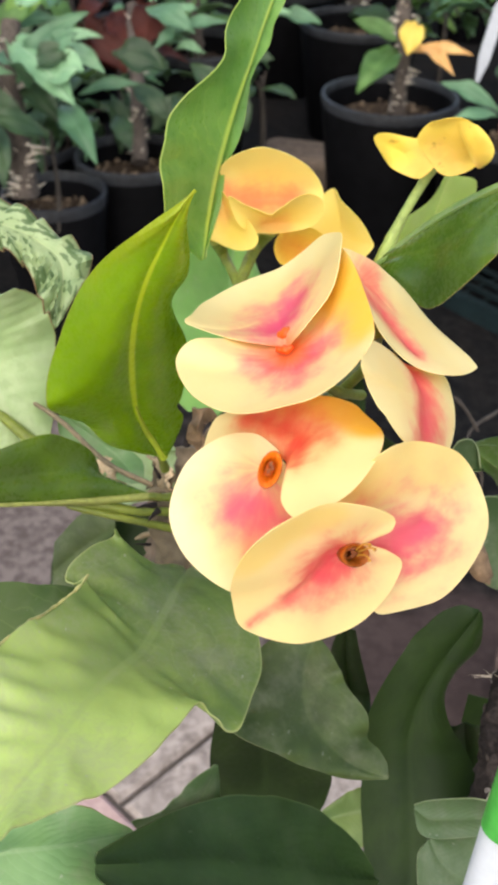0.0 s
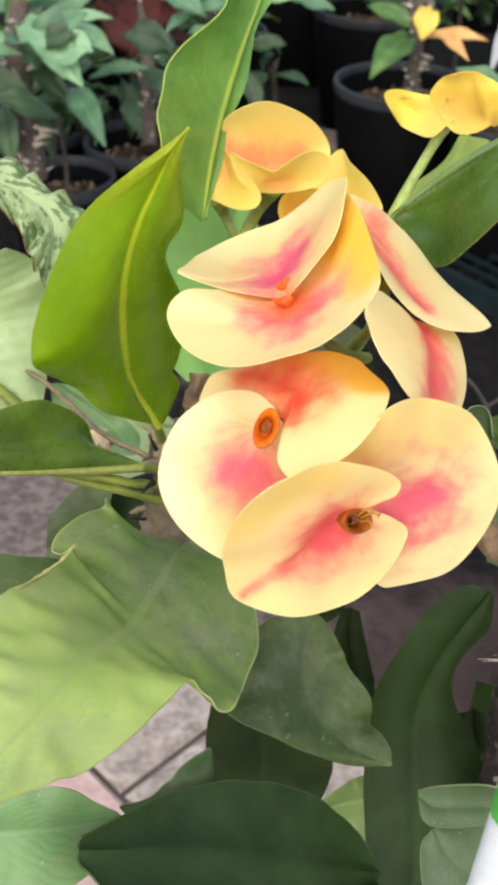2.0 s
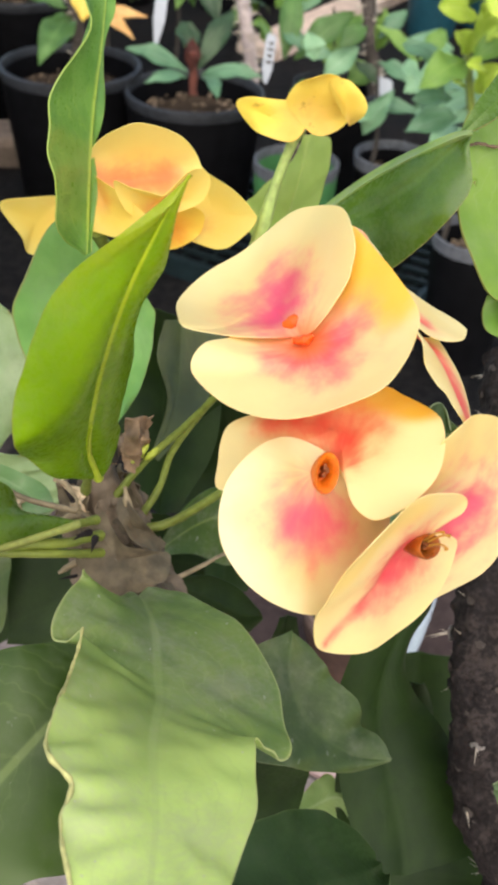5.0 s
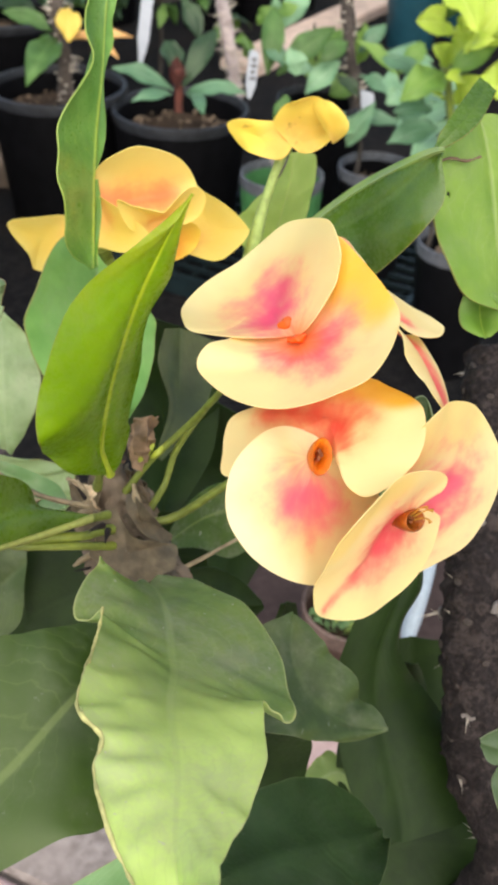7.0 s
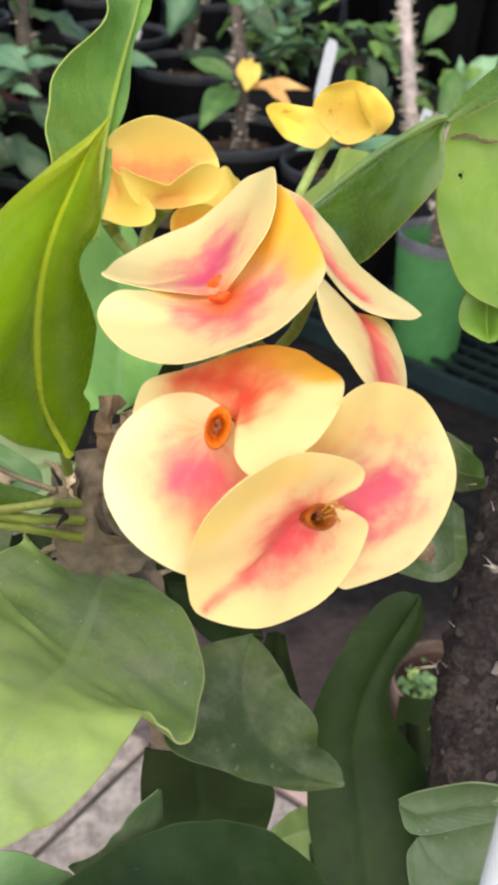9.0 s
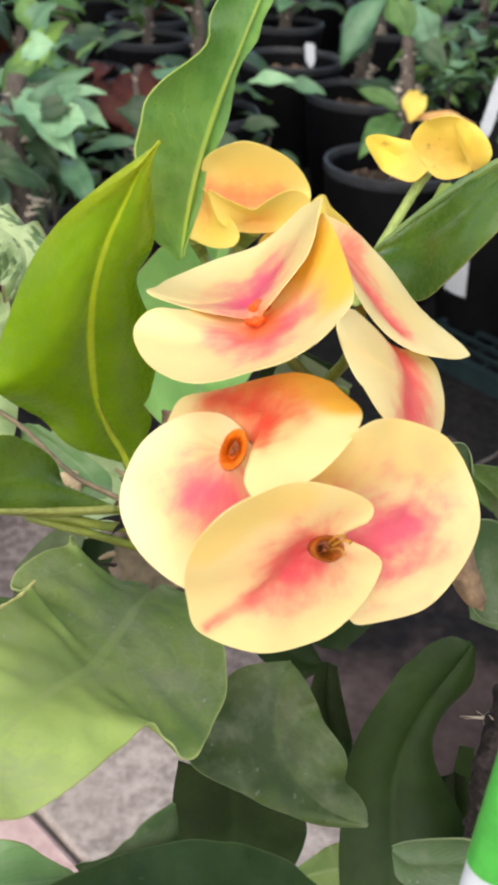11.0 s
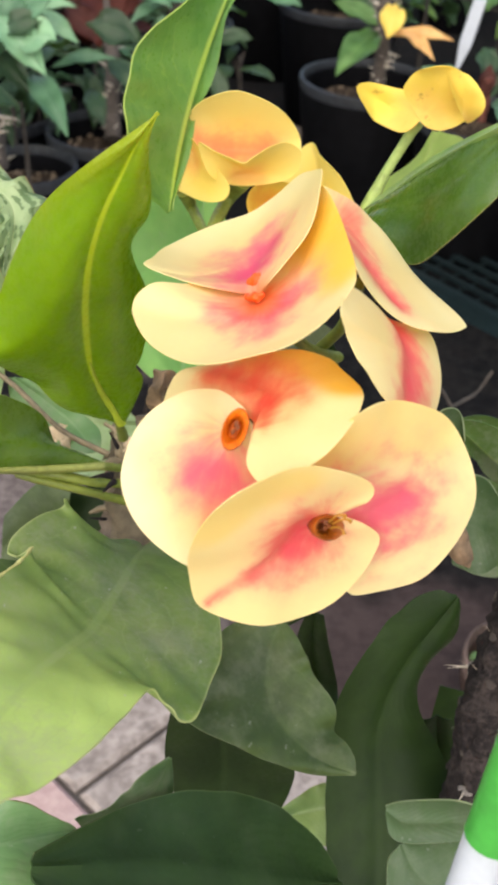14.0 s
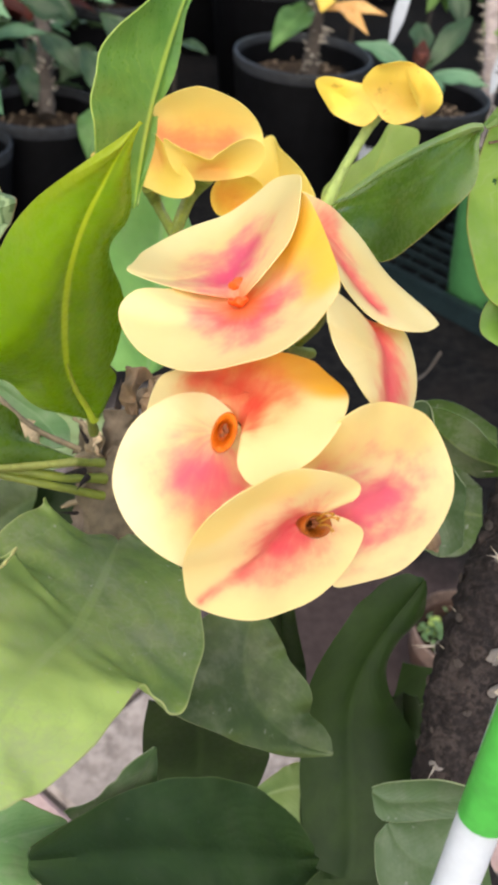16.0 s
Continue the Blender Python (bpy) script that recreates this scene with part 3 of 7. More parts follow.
def paver_mat(name, a, b2, c):
    m, nt, b = node_mat(name)
    rnd = nt.nodes.new("ShaderNodeObjectInfo").outputs["Random"]
    co = nt.nodes.new("ShaderNodeNewGeometry").outputs["Position"]
    f, g, h = noise_at(nt, 14.0, 5.0, co), noise_at(nt, 140.0, 6.0, co), noise_at(nt, 55.0, 4.0, co)
    col = blend(nt, rise(nt, math_node(nt, "MULTIPLY_ADD", g, 0.45, math_node(nt, "MULTIPLY", h, 0.55)), 0.36, 0.64), a, b2)
    col = blend(nt, math_node(nt, "MULTIPLY", rise(nt, f, 0.4, 0.7), 0.6), col, c)
    col = blend(nt, rise(nt, rnd, 0.0, 1.0, 0.0, 0.25), col, (0.2, 0.17, 0.15))
    nt.links.new(col, b.inputs["Base Color"])
    b.inputs["Roughness"].default_value = 0.9
    bump(nt, b, math_node(nt, "MULTIPLY_ADD", g, 0.6, h), 0.5, 0.003)
    return m


M_bed = ground_mat()
M_paver_grey = paver_mat("paver_grey", (0.20, 0.165, 0.15), (0.44, 0.375, 0.345), (0.33, 0.275, 0.25))
M_paver_pink = paver_mat("paver_pink", (0.44, 0.29, 0.28), (0.56, 0.40, 0.38), (0.50, 0.36, 0.34))

bm = bmesh.new()
bmesh.ops.create_grid(bm, x_segments=2, y_segments=2, size=60)
ground = part("ground", bm, M_bed)
ground.location = (0, 0, -0.006)
tagged(ground, "dark earthy bed under the weathered paving", "ground", kind="structure")


# pots
def make_pot(name, r, h, at, label, group="", mat=None, rim_mat=None, soil=0.82, tilt=0.0):
    """A nursery pot: tapered wall, rolled rim, earth inside."""
    e = thing(name, label, "plant pot", group, at)
    b = r * 0.78
    wall = [(b * 0.96, 0.0), (b, 0.006), (r * 0.985, h - 0.03), (r * 0.985, h - 0.012), (r * 0.93, h - 0.012), (b * 0.92, 0.012)]
    part("wall", lathe(wall), mat or M_pot, e)
    rim = [(r * 0.94, h - 0.016), (r, h - 0.016), (r * 1.02, h - 0.006), (r * 1.01, h), (r * 0.965, h + 0.001), (r * 0.935, h - 0.006)]
    bm = lathe(rim, loop=True)
    part("rim", bm, rim_mat or M_pot_rim, e, "scuffed rolled plastic rim")
    rs = b + (r * 0.93 - b) * soil - 0.002
    earth = [(rs, h * soil - 0.02), (rs, h * soil), (rs * 0.75, h * soil + 0.004), (rs * 0.5, h * soil + 0.008), (rs * 0.25, h * soil + 0.005), (0.004, h * soil + 0.006)]
    part("soil", lathe(earth, 40, wobble=0.006), M_soil, e, "dry brown potting soil")
    e.rotation_euler = (0, radians(tilt), 0)
    return e


LEAF_SHAPES = {}


def leaf_mesh(key, width, fold, droop, wave):
    """A unit leaf along +y, 1 long, kept once per shape."""
    if key in LEAF_SHAPES:
        return LEAF_SHAPES[key]
    mid = [(0, y, 0.12 * math.sin(y * 2.6) - droop * y * y) for y in (0, 0.25, 0.5, 0.75, 1.0)]
    prof = [0.03, 0.28, 0.5, 0.42, 0.01]
    left = [(-width * w * 2 * 0.5, m[1] + 0.01, m[2] + fold * w) for m, w in zip(mid, prof)]
    right = [(width * w * 2 * 0.5, m[1] + 0.01, m[2] + fold * w) for m, w in zip(mid, prof)]
    LEAF_SHAPES[key] = blade(left, mid, right, swell=0.02, wave=wave, waves=3, seed=len(LEAF_SHAPES), thick=0.006, rows=14, cols=3)
    me = bpy.data.meshes.new("leaf")
    bmesh.ops.recalc_face_normals(LEAF_SHAPES[key], faces=LEAF_SHAPES[key].faces)
    LEAF_SHAPES[key].to_mesh(me)
    for f in me.polygons:
        f.use_smooth = True
    LEAF_SHAPES[key] = me
    return me


def far_leaf(parent, at, yaw, pitch, length, mat, rng, width=0.42, name="leaf", roll=0.0):
    """One leaf of a plant further off: shared shape, own pose."""
    k = rng.randrange(3)
    me = leaf_mesh((mat.name, k, width), width, (0.10, 0.22, -0.06)[k], (0.15, 0.3, 0.5)[k], (0.015, 0.03, 0.05)[k])
    if not me.materials:
        me.materials.append(mat)
    ob = new(name, me)
    ob.parent = parent
    ob.location = at
    ob.rotation_euler = Euler((radians(pitch), radians(roll), radians(yaw)))
    ob.scale = (length, length, length)
    return ob


def spiny_stem(pts, radii, seed, mat, thorn_len, thorns, parent, rows=30, single=False, sides=14):
    """A knobbly stem with pale thorns in rough rows, as two meshes."""
    bm = tube(pts, radii, sides, rows, radii[0] * 0.28, 1.6 / radii[0])
    if single:
        for v in bm.verts:
            v.co += Vector((noise.noise(v.co * 420), noise.noise(v.co * 420 + Vector((7, 0, 0))), 0)) * radii[0] * 0.16
    stem = part("stem", bm, mat, parent, "grey-brown knobbly stem")
    rng = random.Random(seed)
    c = catmull(pts, 60)
    tb = bmesh.new()
    for i in range(thorns):
        k = rng.randrange(2, 57)
        t = (c[k + 1] - c[k - 1]).normalized()
        a = i * 2.399 + rng.uniform(-0.3, 0.3)
        x = t.orthogonal().normalized()
        d = x * math.cos(a) + t.cross(x) * math.sin(a)
        r = radii[0] + (radii[-1] - radii[0]) * k / 60
        ln = thorn_len * rng.uniform(0.5, 1.25)
        p = c[k] + d * r * 0.85
        way = (d + t * rng.uniform(-0.5, 0.5) + t.cross(d) * rng.uniform(-0.4, 0.4)).normalized()
        if single:
            if "thorn" not in LEAF_SHAPES:
                ob = part("thorn", tube([(0, 0, 0), (0.03, 0, 0.45), (0.0, 0, 1.0)], [0.085, 0.03, 0.004], 7, 7), M_thorn, stem)
                LEAF_SHAPES["thorn"] = ob.data
            else:
                ob = new("thorn", LEAF_SHAPES["thorn"])
                ob.parent = stem
            ob.matrix_local = Matrix.Translation(p) @ way.to_track_quat("Z", "X").to_matrix().to_4x4() @ Matrix.Diagonal((ln, ln, ln, 1))
        else:
            join(tb, tube([p, p + way * ln * 0.5 + t * ln * 0.04, p + way * ln], [ln * 0.16, ln * 0.06, ln * 0.006], 5, 4))
    if single:
        tb.free()
    else:
        tagged(part("thorn_cover", tb, M_thorn, stem, "many pale sharp thorns"), kind="stuff")
    return stem


def potted(base, height, stem_r, leaves, mat, seed, label, spiny=True, spread=(20, 70), length=0.09, width=0.42, lean=(0, 0), from_h=0.35, name="potted_shrub", thorns=40, mats=None):
    """A young thorny shrub rooted in a pot: stem and single leaves."""
    rng = random.Random(seed)
    e = thing(name, label, "plant", "young plants in pots", base)
    pts = [(0, 0, -0.02), (lean[0] * 0.3, lean[1] * 0.3, height * 0.4), (lean[0], lean[1], height)]
    if spiny:
        spiny_stem(pts, [stem_r, stem_r * 0.95, stem_r * 0.7], seed, M_bark_far, stem_r * 1.1, thorns, e)
    else:
        part("stem", tube(pts, [stem_r, stem_r * 0.8, stem_r * 0.5], 8, 10), M_stalk, e)
    c = catmull(pts, 30)
    for i in range(leaves):
        f = from_h + (1 - from_h) * (i + 0.5) / leaves
        p = c[min(29, int(f * 29))]
        far_leaf(e, p, i * 137.5 + rng.uniform(-25, 25), rng.uniform(*spread), length * rng.uniform(0.7, 1.25), (mats or [mat])[i % len(mats or [mat])], rng, width, roll=rng.uniform(-25, 25))
    return e


# the plant in front
plant = thing("crown_of_thorns", "flowering crown of thorns with yellow-pink bracts and wavy leaves", "flowering plant", at=(0.03, 0.27, 0.13))
ROOTED.append(plant)


def flower(label, stalk, stalk_r, bracts, cup=None, cup_dir=None, cup_r=0.0, cup_mat=None, stalk_mat=None, fold=0.0008, squash=(0.58, 1.0)):
    """A flower head: stalk with its bracts and the small orange cup between them."""
    f = part("flower", tube(stalk, stalk_r, 10, 16, 0.0002, 500), stalk_mat or M_stalk, plant, label)
    for i, (middle, rim, throat, width, mat, *glow) in enumerate(bracts):
        part("bract", petal(middle, rim, throat, width, i * 7 + len(label), glow[0] if glow else None, cup, fold if i == 0 else 0.0008, ripple=0.0020 if mat is M_petal_faded else 0.00035), mat, f)
    if cup_r:
        d = Vector(cup_dir).normalized()
        m = d.to_track_quat("Z", "Y").to_matrix().to_4x4()
        m.translation = Vector(cup)
        m = m @ Matrix.Rotation(radians(-18), 4, "Z") @ Matrix.Diagonal((squash[0], squash[1], 1.0, 1.0))
        bm = lathe([(cup_r * 0.35, -cup_r * 1.9), (cup_r * 0.9, -cup_r * 0.8), (cup_r * 1.08, -cup_r * 0.1), (cup_r * 1.0, cup_r * 0.08), (cup_r * 0.78, -cup_r * 0.06), (cup_r * 0.60, -cup_r * 0.55), (cup_r * 0.42, -cup_r * 0.95), (cup_r * 0.05, -cup_r * 1.0)], 22)
        bm.transform(m)
        part("cup", bm, cup_mat or M_cup, f, "orange waxy cup")
        st = bmesh.new()
        for k, (x, y, h) in enumerate(((-0.05, 0.2, 0.0), (0.1, 0.02, 0.05), (-0.05, -0.18, 0.0))):
            q = Vector((x * cup_r, y * cup_r, -cup_r * 0.9))
            top = q + Vector((x * 0.5 * cup_r, 0.1 * cup_r, cup_r * (0.6 + h)))
            join(st, tube([q, q.lerp(top, 0.7), top], [cup_r * 0.12, cup_r * 0.10, cup_r * 0.17], 6, 6))
        st.transform(m)
        part("stamen", st, M_cup_dark, f)
    return f


TO_EYE = Vector((0.0, -0.17, 0.12))
top_flower = flower("upper flower, pale yellow bracts with a pink throat", [(0.0312, 0.2191, 0.5963), (0.0224, 0.2057, 0.6066), (0.0131, 0.1934, 0.6219), (0.0099, 0.1902, 0.6259)], [0.0014, 0.0013, 0.0013, 0.0014], [
    ((0.0082, 0.2059, 0.6279), [(0.0091, 0.1892, 0.6280), (0.0006, 0.1899, 0.6288), (-0.0092, 0.1945, 0.6290), (-0.0121, 0.1966, 0.6301), (-0.0086, 0.2102, 0.6267), (-0.0008, 0.2185, 0.6273), (0.0093, 0.2220, 0.6305), (0.0161, 0.2195, 0.6375), (0.0204, 0.2122, 0.6437), (0.0211, 0.1995, 0.6492), (0.0202, 0.1903, 0.6467), (0.0188, 0.1876, 0.6430), (0.0166, 0.1853, 0.6397), (0.0117, 0.1847, 0.6320)],
     [(0.0068, 0.1974, 0.6276), (0.0094, 0.2000, 0.6282), (0.0119, 0.2050, 0.6318)], [0.0082, 0.0092, 0.0066], M_petal_top),
    ((0.0128, 0.1786, 0.6296), [(-0.0030, 0.1924, 0.6279), (-0.0101, 0.1883, 0.6298), (-0.0133, 0.1838, 0.6270), (-0.0093, 0.1731, 0.6259), (-0.0003, 0.1660, 0.6265), (0.0113, 0.1605, 0.6327), (0.0200, 0.1650, 0.6356), (0.0251, 0.1713, 0.6394), (0.0262, 0.1774, 0.6410), (0.0245, 0.1878, 0.6442), (0.0217, 0.1962, 0.6471), (0.0203, 0.2054, 0.6420), (0.0146, 0.2068, 0.6301), (0.0056, 0.1988, 0.6258)],
     [(0.0065, 0.1827, 0.6278), (0.0113, 0.1808, 0.6297), (0.0160, 0.1826, 0.6330)], [0.0060, 0.0080, 0.0054], M_petal_gold,
     ([(0.0191, 0.1973, 0.6393), (0.0228, 0.1887, 0.6412), (0.0243, 0.1809, 0.6390)], [0.0060, 0.0060, 0.0050])),
], (0.0095, 0.1862, 0.6290))
part("cup", tube([(0.0080, 0.1872, 0.6284), (0.0094, 0.1858, 0.6292), (0.0112, 0.1856, 0.6302)], [0.0005, 0.0010, 0.0005], 12, 14, 0.0004, 900), M_cup, top_flower, "orange waxy cup")
part("cup", tube([(0.0085, 0.1935, 0.6279), (0.0102, 0.1927, 0.6291), (0.0123, 0.1919, 0.6293)], [0.0007, 0.0016, 0.0007], 12, 14, 0.0004, 900), M_cup_light, top_flower, "orange inner cup")
flower("side flower with narrow cream bracts and a coral stripe", [(0.0240, 0.2187, 0.5956), (0.0297, 0.2123, 0.6074), (0.0312, 0.2042, 0.6201), (0.0305, 0.1988, 0.6262)], [0.0014, 0.0013, 0.0013, 0.0014], [
    ((0.0349, 0.1994, 0.6298), [(0.0216, 0.2019, 0.6450), (0.0273, 0.2032, 0.6425), (0.0350, 0.2090, 0.6336), (0.0446, 0.2129, 0.6221), (0.0535, 0.2012, 0.6181), (0.0531, 0.1965, 0.6184), (0.0460, 0.1881, 0.6220), (0.0385, 0.1855, 0.6250), (0.0324, 0.1845, 0.6304), (0.0278, 0.1846, 0.6363), (0.0236, 0.1939, 0.6411)],
     [(0.0281, 0.1987, 0.6414), (0.0322, 0.1955, 0.6337), (0.0379, 0.1912, 0.6262)], [0.0052, 0.0050, 0.0030], M_petal_deep),
    ((0.0376, 0.1790, 0.6221), [(0.0230, 0.1660, 0.6388), (0.0245, 0.1660, 0.6337), (0.0268, 0.1642, 0.6304), (0.0291, 0.1632, 0.6283), (0.0324, 0.1632, 0.6232), (0.0368, 0.1654, 0.6161), (0.0424, 0.1707, 0.6099), (0.0467, 0.1811, 0.6098), (0.0480, 0.1904, 0.6133), (0.0459, 0.1958, 0.6173), (0.0361, 0.1896, 0.6239), (0.0268, 0.1795, 0.6353)],
     [(0.0378, 0.1880, 0.6234), (0.0403, 0.1820, 0.6195), (0.0378, 0.1706, 0.6165)], [0.0042, 0.0062, 0.0056], M_petal_deep),
])
flower("middle flower with a broad cream bract and an orange upper lip", [(0.0240, 0.2187, 0.5956), (0.0185, 0.2017, 0.6011), (0.0095, 0.1785, 0.6081), (0.0071, 0.1693, 0.6107)], [0.0014, 0.0013, 0.0013, 0.0014], [
    ((0.0022, 0.1616, 0.6061), [(0.0079, 0.1695, 0.6154), (0.0032, 0.1751, 0.6152), (-0.0038, 0.1733, 0.6153), (-0.0108, 0.1698, 0.6112), (-0.0140, 0.1628, 0.6048), (-0.0124, 0.1576, 0.6002), (-0.0080, 0.1542, 0.5956), (-0.0010, 0.1522, 0.5913), (0.0061, 0.1544, 0.5876), (0.0126, 0.1572, 0.5899), (0.0232, 0.1666, 0.5920), (0.0213, 0.1677, 0.6037), (0.0102, 0.1667, 0.6132)],
     [(0.0011, 0.1620, 0.6065), (0.0063, 0.1599, 0.6038)], 0.0066, M_petal),
    ((0.0113, 0.1716, 0.6182), [(-0.0087, 0.1795, 0.6015), (-0.0078, 0.1836, 0.6055), (-0.0064, 0.1860, 0.6089), (-0.0041, 0.1868, 0.6117), (0.0021, 0.1852, 0.6146), (0.0127, 0.1805, 0.6203), (0.0184, 0.1784, 0.6226), (0.0236, 0.1766, 0.6219), (0.0261, 0.1735, 0.6211), (0.0288, 0.1670, 0.6216), (0.0279, 0.1613, 0.6222), (0.0240, 0.1539, 0.6205), (0.0191, 0.1506, 0.6176), (0.0119, 0.1516, 0.6120), (0.0088, 0.1555, 0.6122), (0.0093, 0.1615, 0.6136), (0.0090, 0.1684, 0.6138), (0.0010, 0.1740, 0.6052)],
     [(0.0033, 0.1822, 0.6131), (0.0092, 0.1762, 0.6160), (0.0136, 0.1701, 0.6179), (0.0112, 0.1673, 0.6157)], [0.0038, 0.0062, 0.0058, 0.0044], M_petal_lip,
     ([(0.0092, 0.1810, 0.6176), (0.0172, 0.1762, 0.6212), (0.0233, 0.1725, 0.6214), (0.0264, 0.1687, 0.6213)], [0.0026, 0.0034, 0.0036, 0.0032])),
], (0.0064, 0.1633, 0.6147), TO_EYE, 0.0037, M_cup_orange)
low_flower = flower("lowest flower with cream bracts round a coral throat", [(0.0240, 0.2187, 0.5956), (0.0253, 0.1969, 0.5947), (0.0268, 0.1713, 0.5985), (0.0257, 0.1587, 0.5982)], [0.0014, 0.0013, 0.0013, 0.0014], [
    ((0.0179, 0.1533, 0.5966), [(0.0264, 0.1567, 0.6014), (0.0302, 0.1535, 0.6064), (0.0306, 0.1531, 0.6110), (0.0234, 0.1498, 0.6165), (0.0146, 0.1465, 0.6186), (0.0052, 0.1423, 0.6161), (-0.0004, 0.1429, 0.6049), (-0.0006, 0.1469, 0.5934), (0.0017, 0.1481, 0.5849), (0.0122, 0.1499, 0.5790), (0.0232, 0.1537, 0.5785), (0.0312, 0.1558, 0.5866), (0.0348, 0.1582, 0.5934), (0.0316, 0.1573, 0.5981)],
     [(0.0189, 0.1564, 0.6025), (0.0191, 0.1538, 0.5964), (0.0163, 0.1515, 0.5923), (0.0094, 0.1494, 0.5894), (0.0032, 0.1482, 0.5859)], [0.0066, 0.0080, 0.0056, 0.0022, 0.0011], M_petal_front,
     # gold of the shaded upper-left lobe, painted along this line
     ([(0.0033, 0.1436, 0.6085), (0.0085, 0.1464, 0.6133), (0.0172, 0.1499, 0.6140)], [0.0042, 0.0042, 0.0036])),
    ((0.0375, 0.1623, 0.6016), [(0.0267, 0.1584, 0.6004), (0.0194, 0.1601, 0.6102), (0.0279, 0.1580, 0.6236), (0.0357, 0.1627, 0.6225), (0.0446, 0.1680, 0.6164), (0.0503, 0.1671, 0.6084), (0.0528, 0.1645, 0.5999), (0.0507, 0.1619, 0.5911), (0.0445, 0.1608, 0.5819), (0.0349, 0.1600, 0.5780), (0.0297, 0.1590, 0.5800), (0.0262, 0.1586, 0.5921)],
     [(0.0293, 0.1591, 0.5980), (0.0346, 0.1603, 0.5989), (0.0387, 0.1619, 0.6011)], [0.0095, 0.0100, 0.0066], M_petal_rose,
     ([(0.0267, 0.1599, 0.6152), (0.0333, 0.1622, 0.6184), (0.0424, 0.1663, 0.6141)], [0.0060, 0.0060, 0.0050])),
], (0.0238, 0.1523, 0.6018), TO_EYE + Vector((0.10, 0, 0)), 0.0031, M_cup_deep, fold=0.0022, squash=(1.0, 0.72))
for pts in ([(0.0245, 0.1541, 0.6012), (0.0257, 0.1530, 0.6031), (0.0267, 0.1523, 0.6039), (0.0275, 0.1517, 0.6039)], [(0.0242, 0.1537, 0.6006), (0.0253, 0.1519, 0.6024), (0.0260, 0.1508, 0.6027), (0.0263, 0.1502, 0.6022)], [(0.0239, 0.1543, 0.6014), (0.0248, 0.1534, 0.6036), (0.0258, 0.1528, 0.6045), (0.0264, 0.1522, 0.6046)]):
    part("stamen", tube(pts, [0.00025, 0.0002, 0.0002, 0.00045], 7, 10), M_stamen, low_flower, "thin stamen with a yellow tip")
flower("back flower, a cup of deep yellow bracts flushed orange", [(0.0006, 0.2712, 0.5978), (-0.0004, 0.2743, 0.5986), (0.0044, 0.2964, 0.6001), (0.0087, 0.2935, 0.6082)], [0.0016, 0.0017, 0.0020, 0.0030], [
    ((0.0065, 0.3091, 0.6126), [(-0.0088, 0.3011, 0.6166), (-0.0059, 0.3023, 0.6252), (0.0017, 0.3009, 0.6302), (0.0085, 0.3011, 0.6306), (0.0189, 0.3013, 0.6260), (0.0251, 0.3035, 0.6171), (0.0231, 0.2989, 0.6107), (0.0126, 0.2973, 0.6084), (0.0004, 0.2973, 0.6082)],
     [(-0.0051, 0.3067, 0.6125), (0.0057, 0.3073, 0.6102), (0.0155, 0.3068, 0.6113)], 0.0055, M_petal_back),
    ((0.0107, 0.2929, 0.6109), [(-0.0039, 0.2877, 0.6204), (0.0003, 0.2849, 0.6192), (0.0049, 0.2835, 0.6181), (0.0086, 0.2828, 0.6172), (0.0112, 0.2838, 0.6188), (0.0161, 0.2875, 0.6205), (0.0208, 0.2910, 0.6203), (0.0244, 0.2928, 0.6177), (0.0247, 0.2932, 0.6132), (0.0215, 0.2929, 0.6092), (0.0125, 0.2916, 0.6074), (0.0038, 0.2900, 0.6084), (-0.0013, 0.2880, 0.6123)],
     [(0.0073, 0.2921, 0.6097), (0.0133, 0.2921, 0.6098)], 0.0030, M_petal_yellow),
    ((-0.0040, 0.2949, 0.6082), [(-0.0089, 0.3035, 0.6165), (-0.0111, 0.2958, 0.6059), (-0.0073, 0.2900, 0.6048), (-0.0012, 0.2832, 0.6057), (0.0035, 0.2816, 0.6071), (0.0048, 0.2836, 0.6098), (0.0021, 0.2883, 0.6128), (-0.0040, 0.2958, 0.6163)],
     [(-0.0075, 0.2990, 0.6138), (-0.0058, 0.2970, 0.6110)], 0.0034, M_petal_yellow),
    ((0.0330, 0.3152, 0.5959), [(0.0297, 0.3280, 0.6072), (0.0330, 0.3197, 0.6065), (0.0384, 0.3095, 0.6043), (0.0416, 0.3018, 0.6011), (0.0417, 0.2991, 0.5993), (0.0379, 0.2976, 0.5959), (0.0307, 0.2989, 0.5911), (0.0242, 0.3062, 0.5907), (0.0181, 0.3141, 0.5914), (0.0186, 0.3241, 0.5974)],
     [(0.0238, 0.3152, 0.5952), (0.0268, 0.3126, 0.5932)], 0.0050, M_petal_yellow),
    ((-0.0154, 0.3598, 0.5775), [(-0.0276, 0.3547, 0.5875), (-0.0179, 0.3572, 0.5876), (-0.0040, 0.3612, 0.5842), (-0.0031, 0.3583, 0.5739), (-0.0118, 0.3559, 0.5672), (-0.0194, 0.3542, 0.5688), (-0.0216, 0.3533, 0.5758)],
     [(-0.0047, 0.3583, 0.5804), (-0.0072, 0.3566, 0.5771)], 0.0037, M_petal_yellow),
    ((0.0187, 0.3051, 0.5971), [(0.0128, 0.2993, 0.6043), (0.0210, 0.3031, 0.6046), (0.0268, 0.3059, 0.6000), (0.0263, 0.3061, 0.5935), (0.0198, 0.3023, 0.5916), (0.0126, 0.2971, 0.5945), (0.0104, 0.2964, 0.6002)],
     [(0.0150, 0.3000, 0.5990), (0.0190, 0.3040, 0.5960)], 0.0040, M_petal_orange),
])
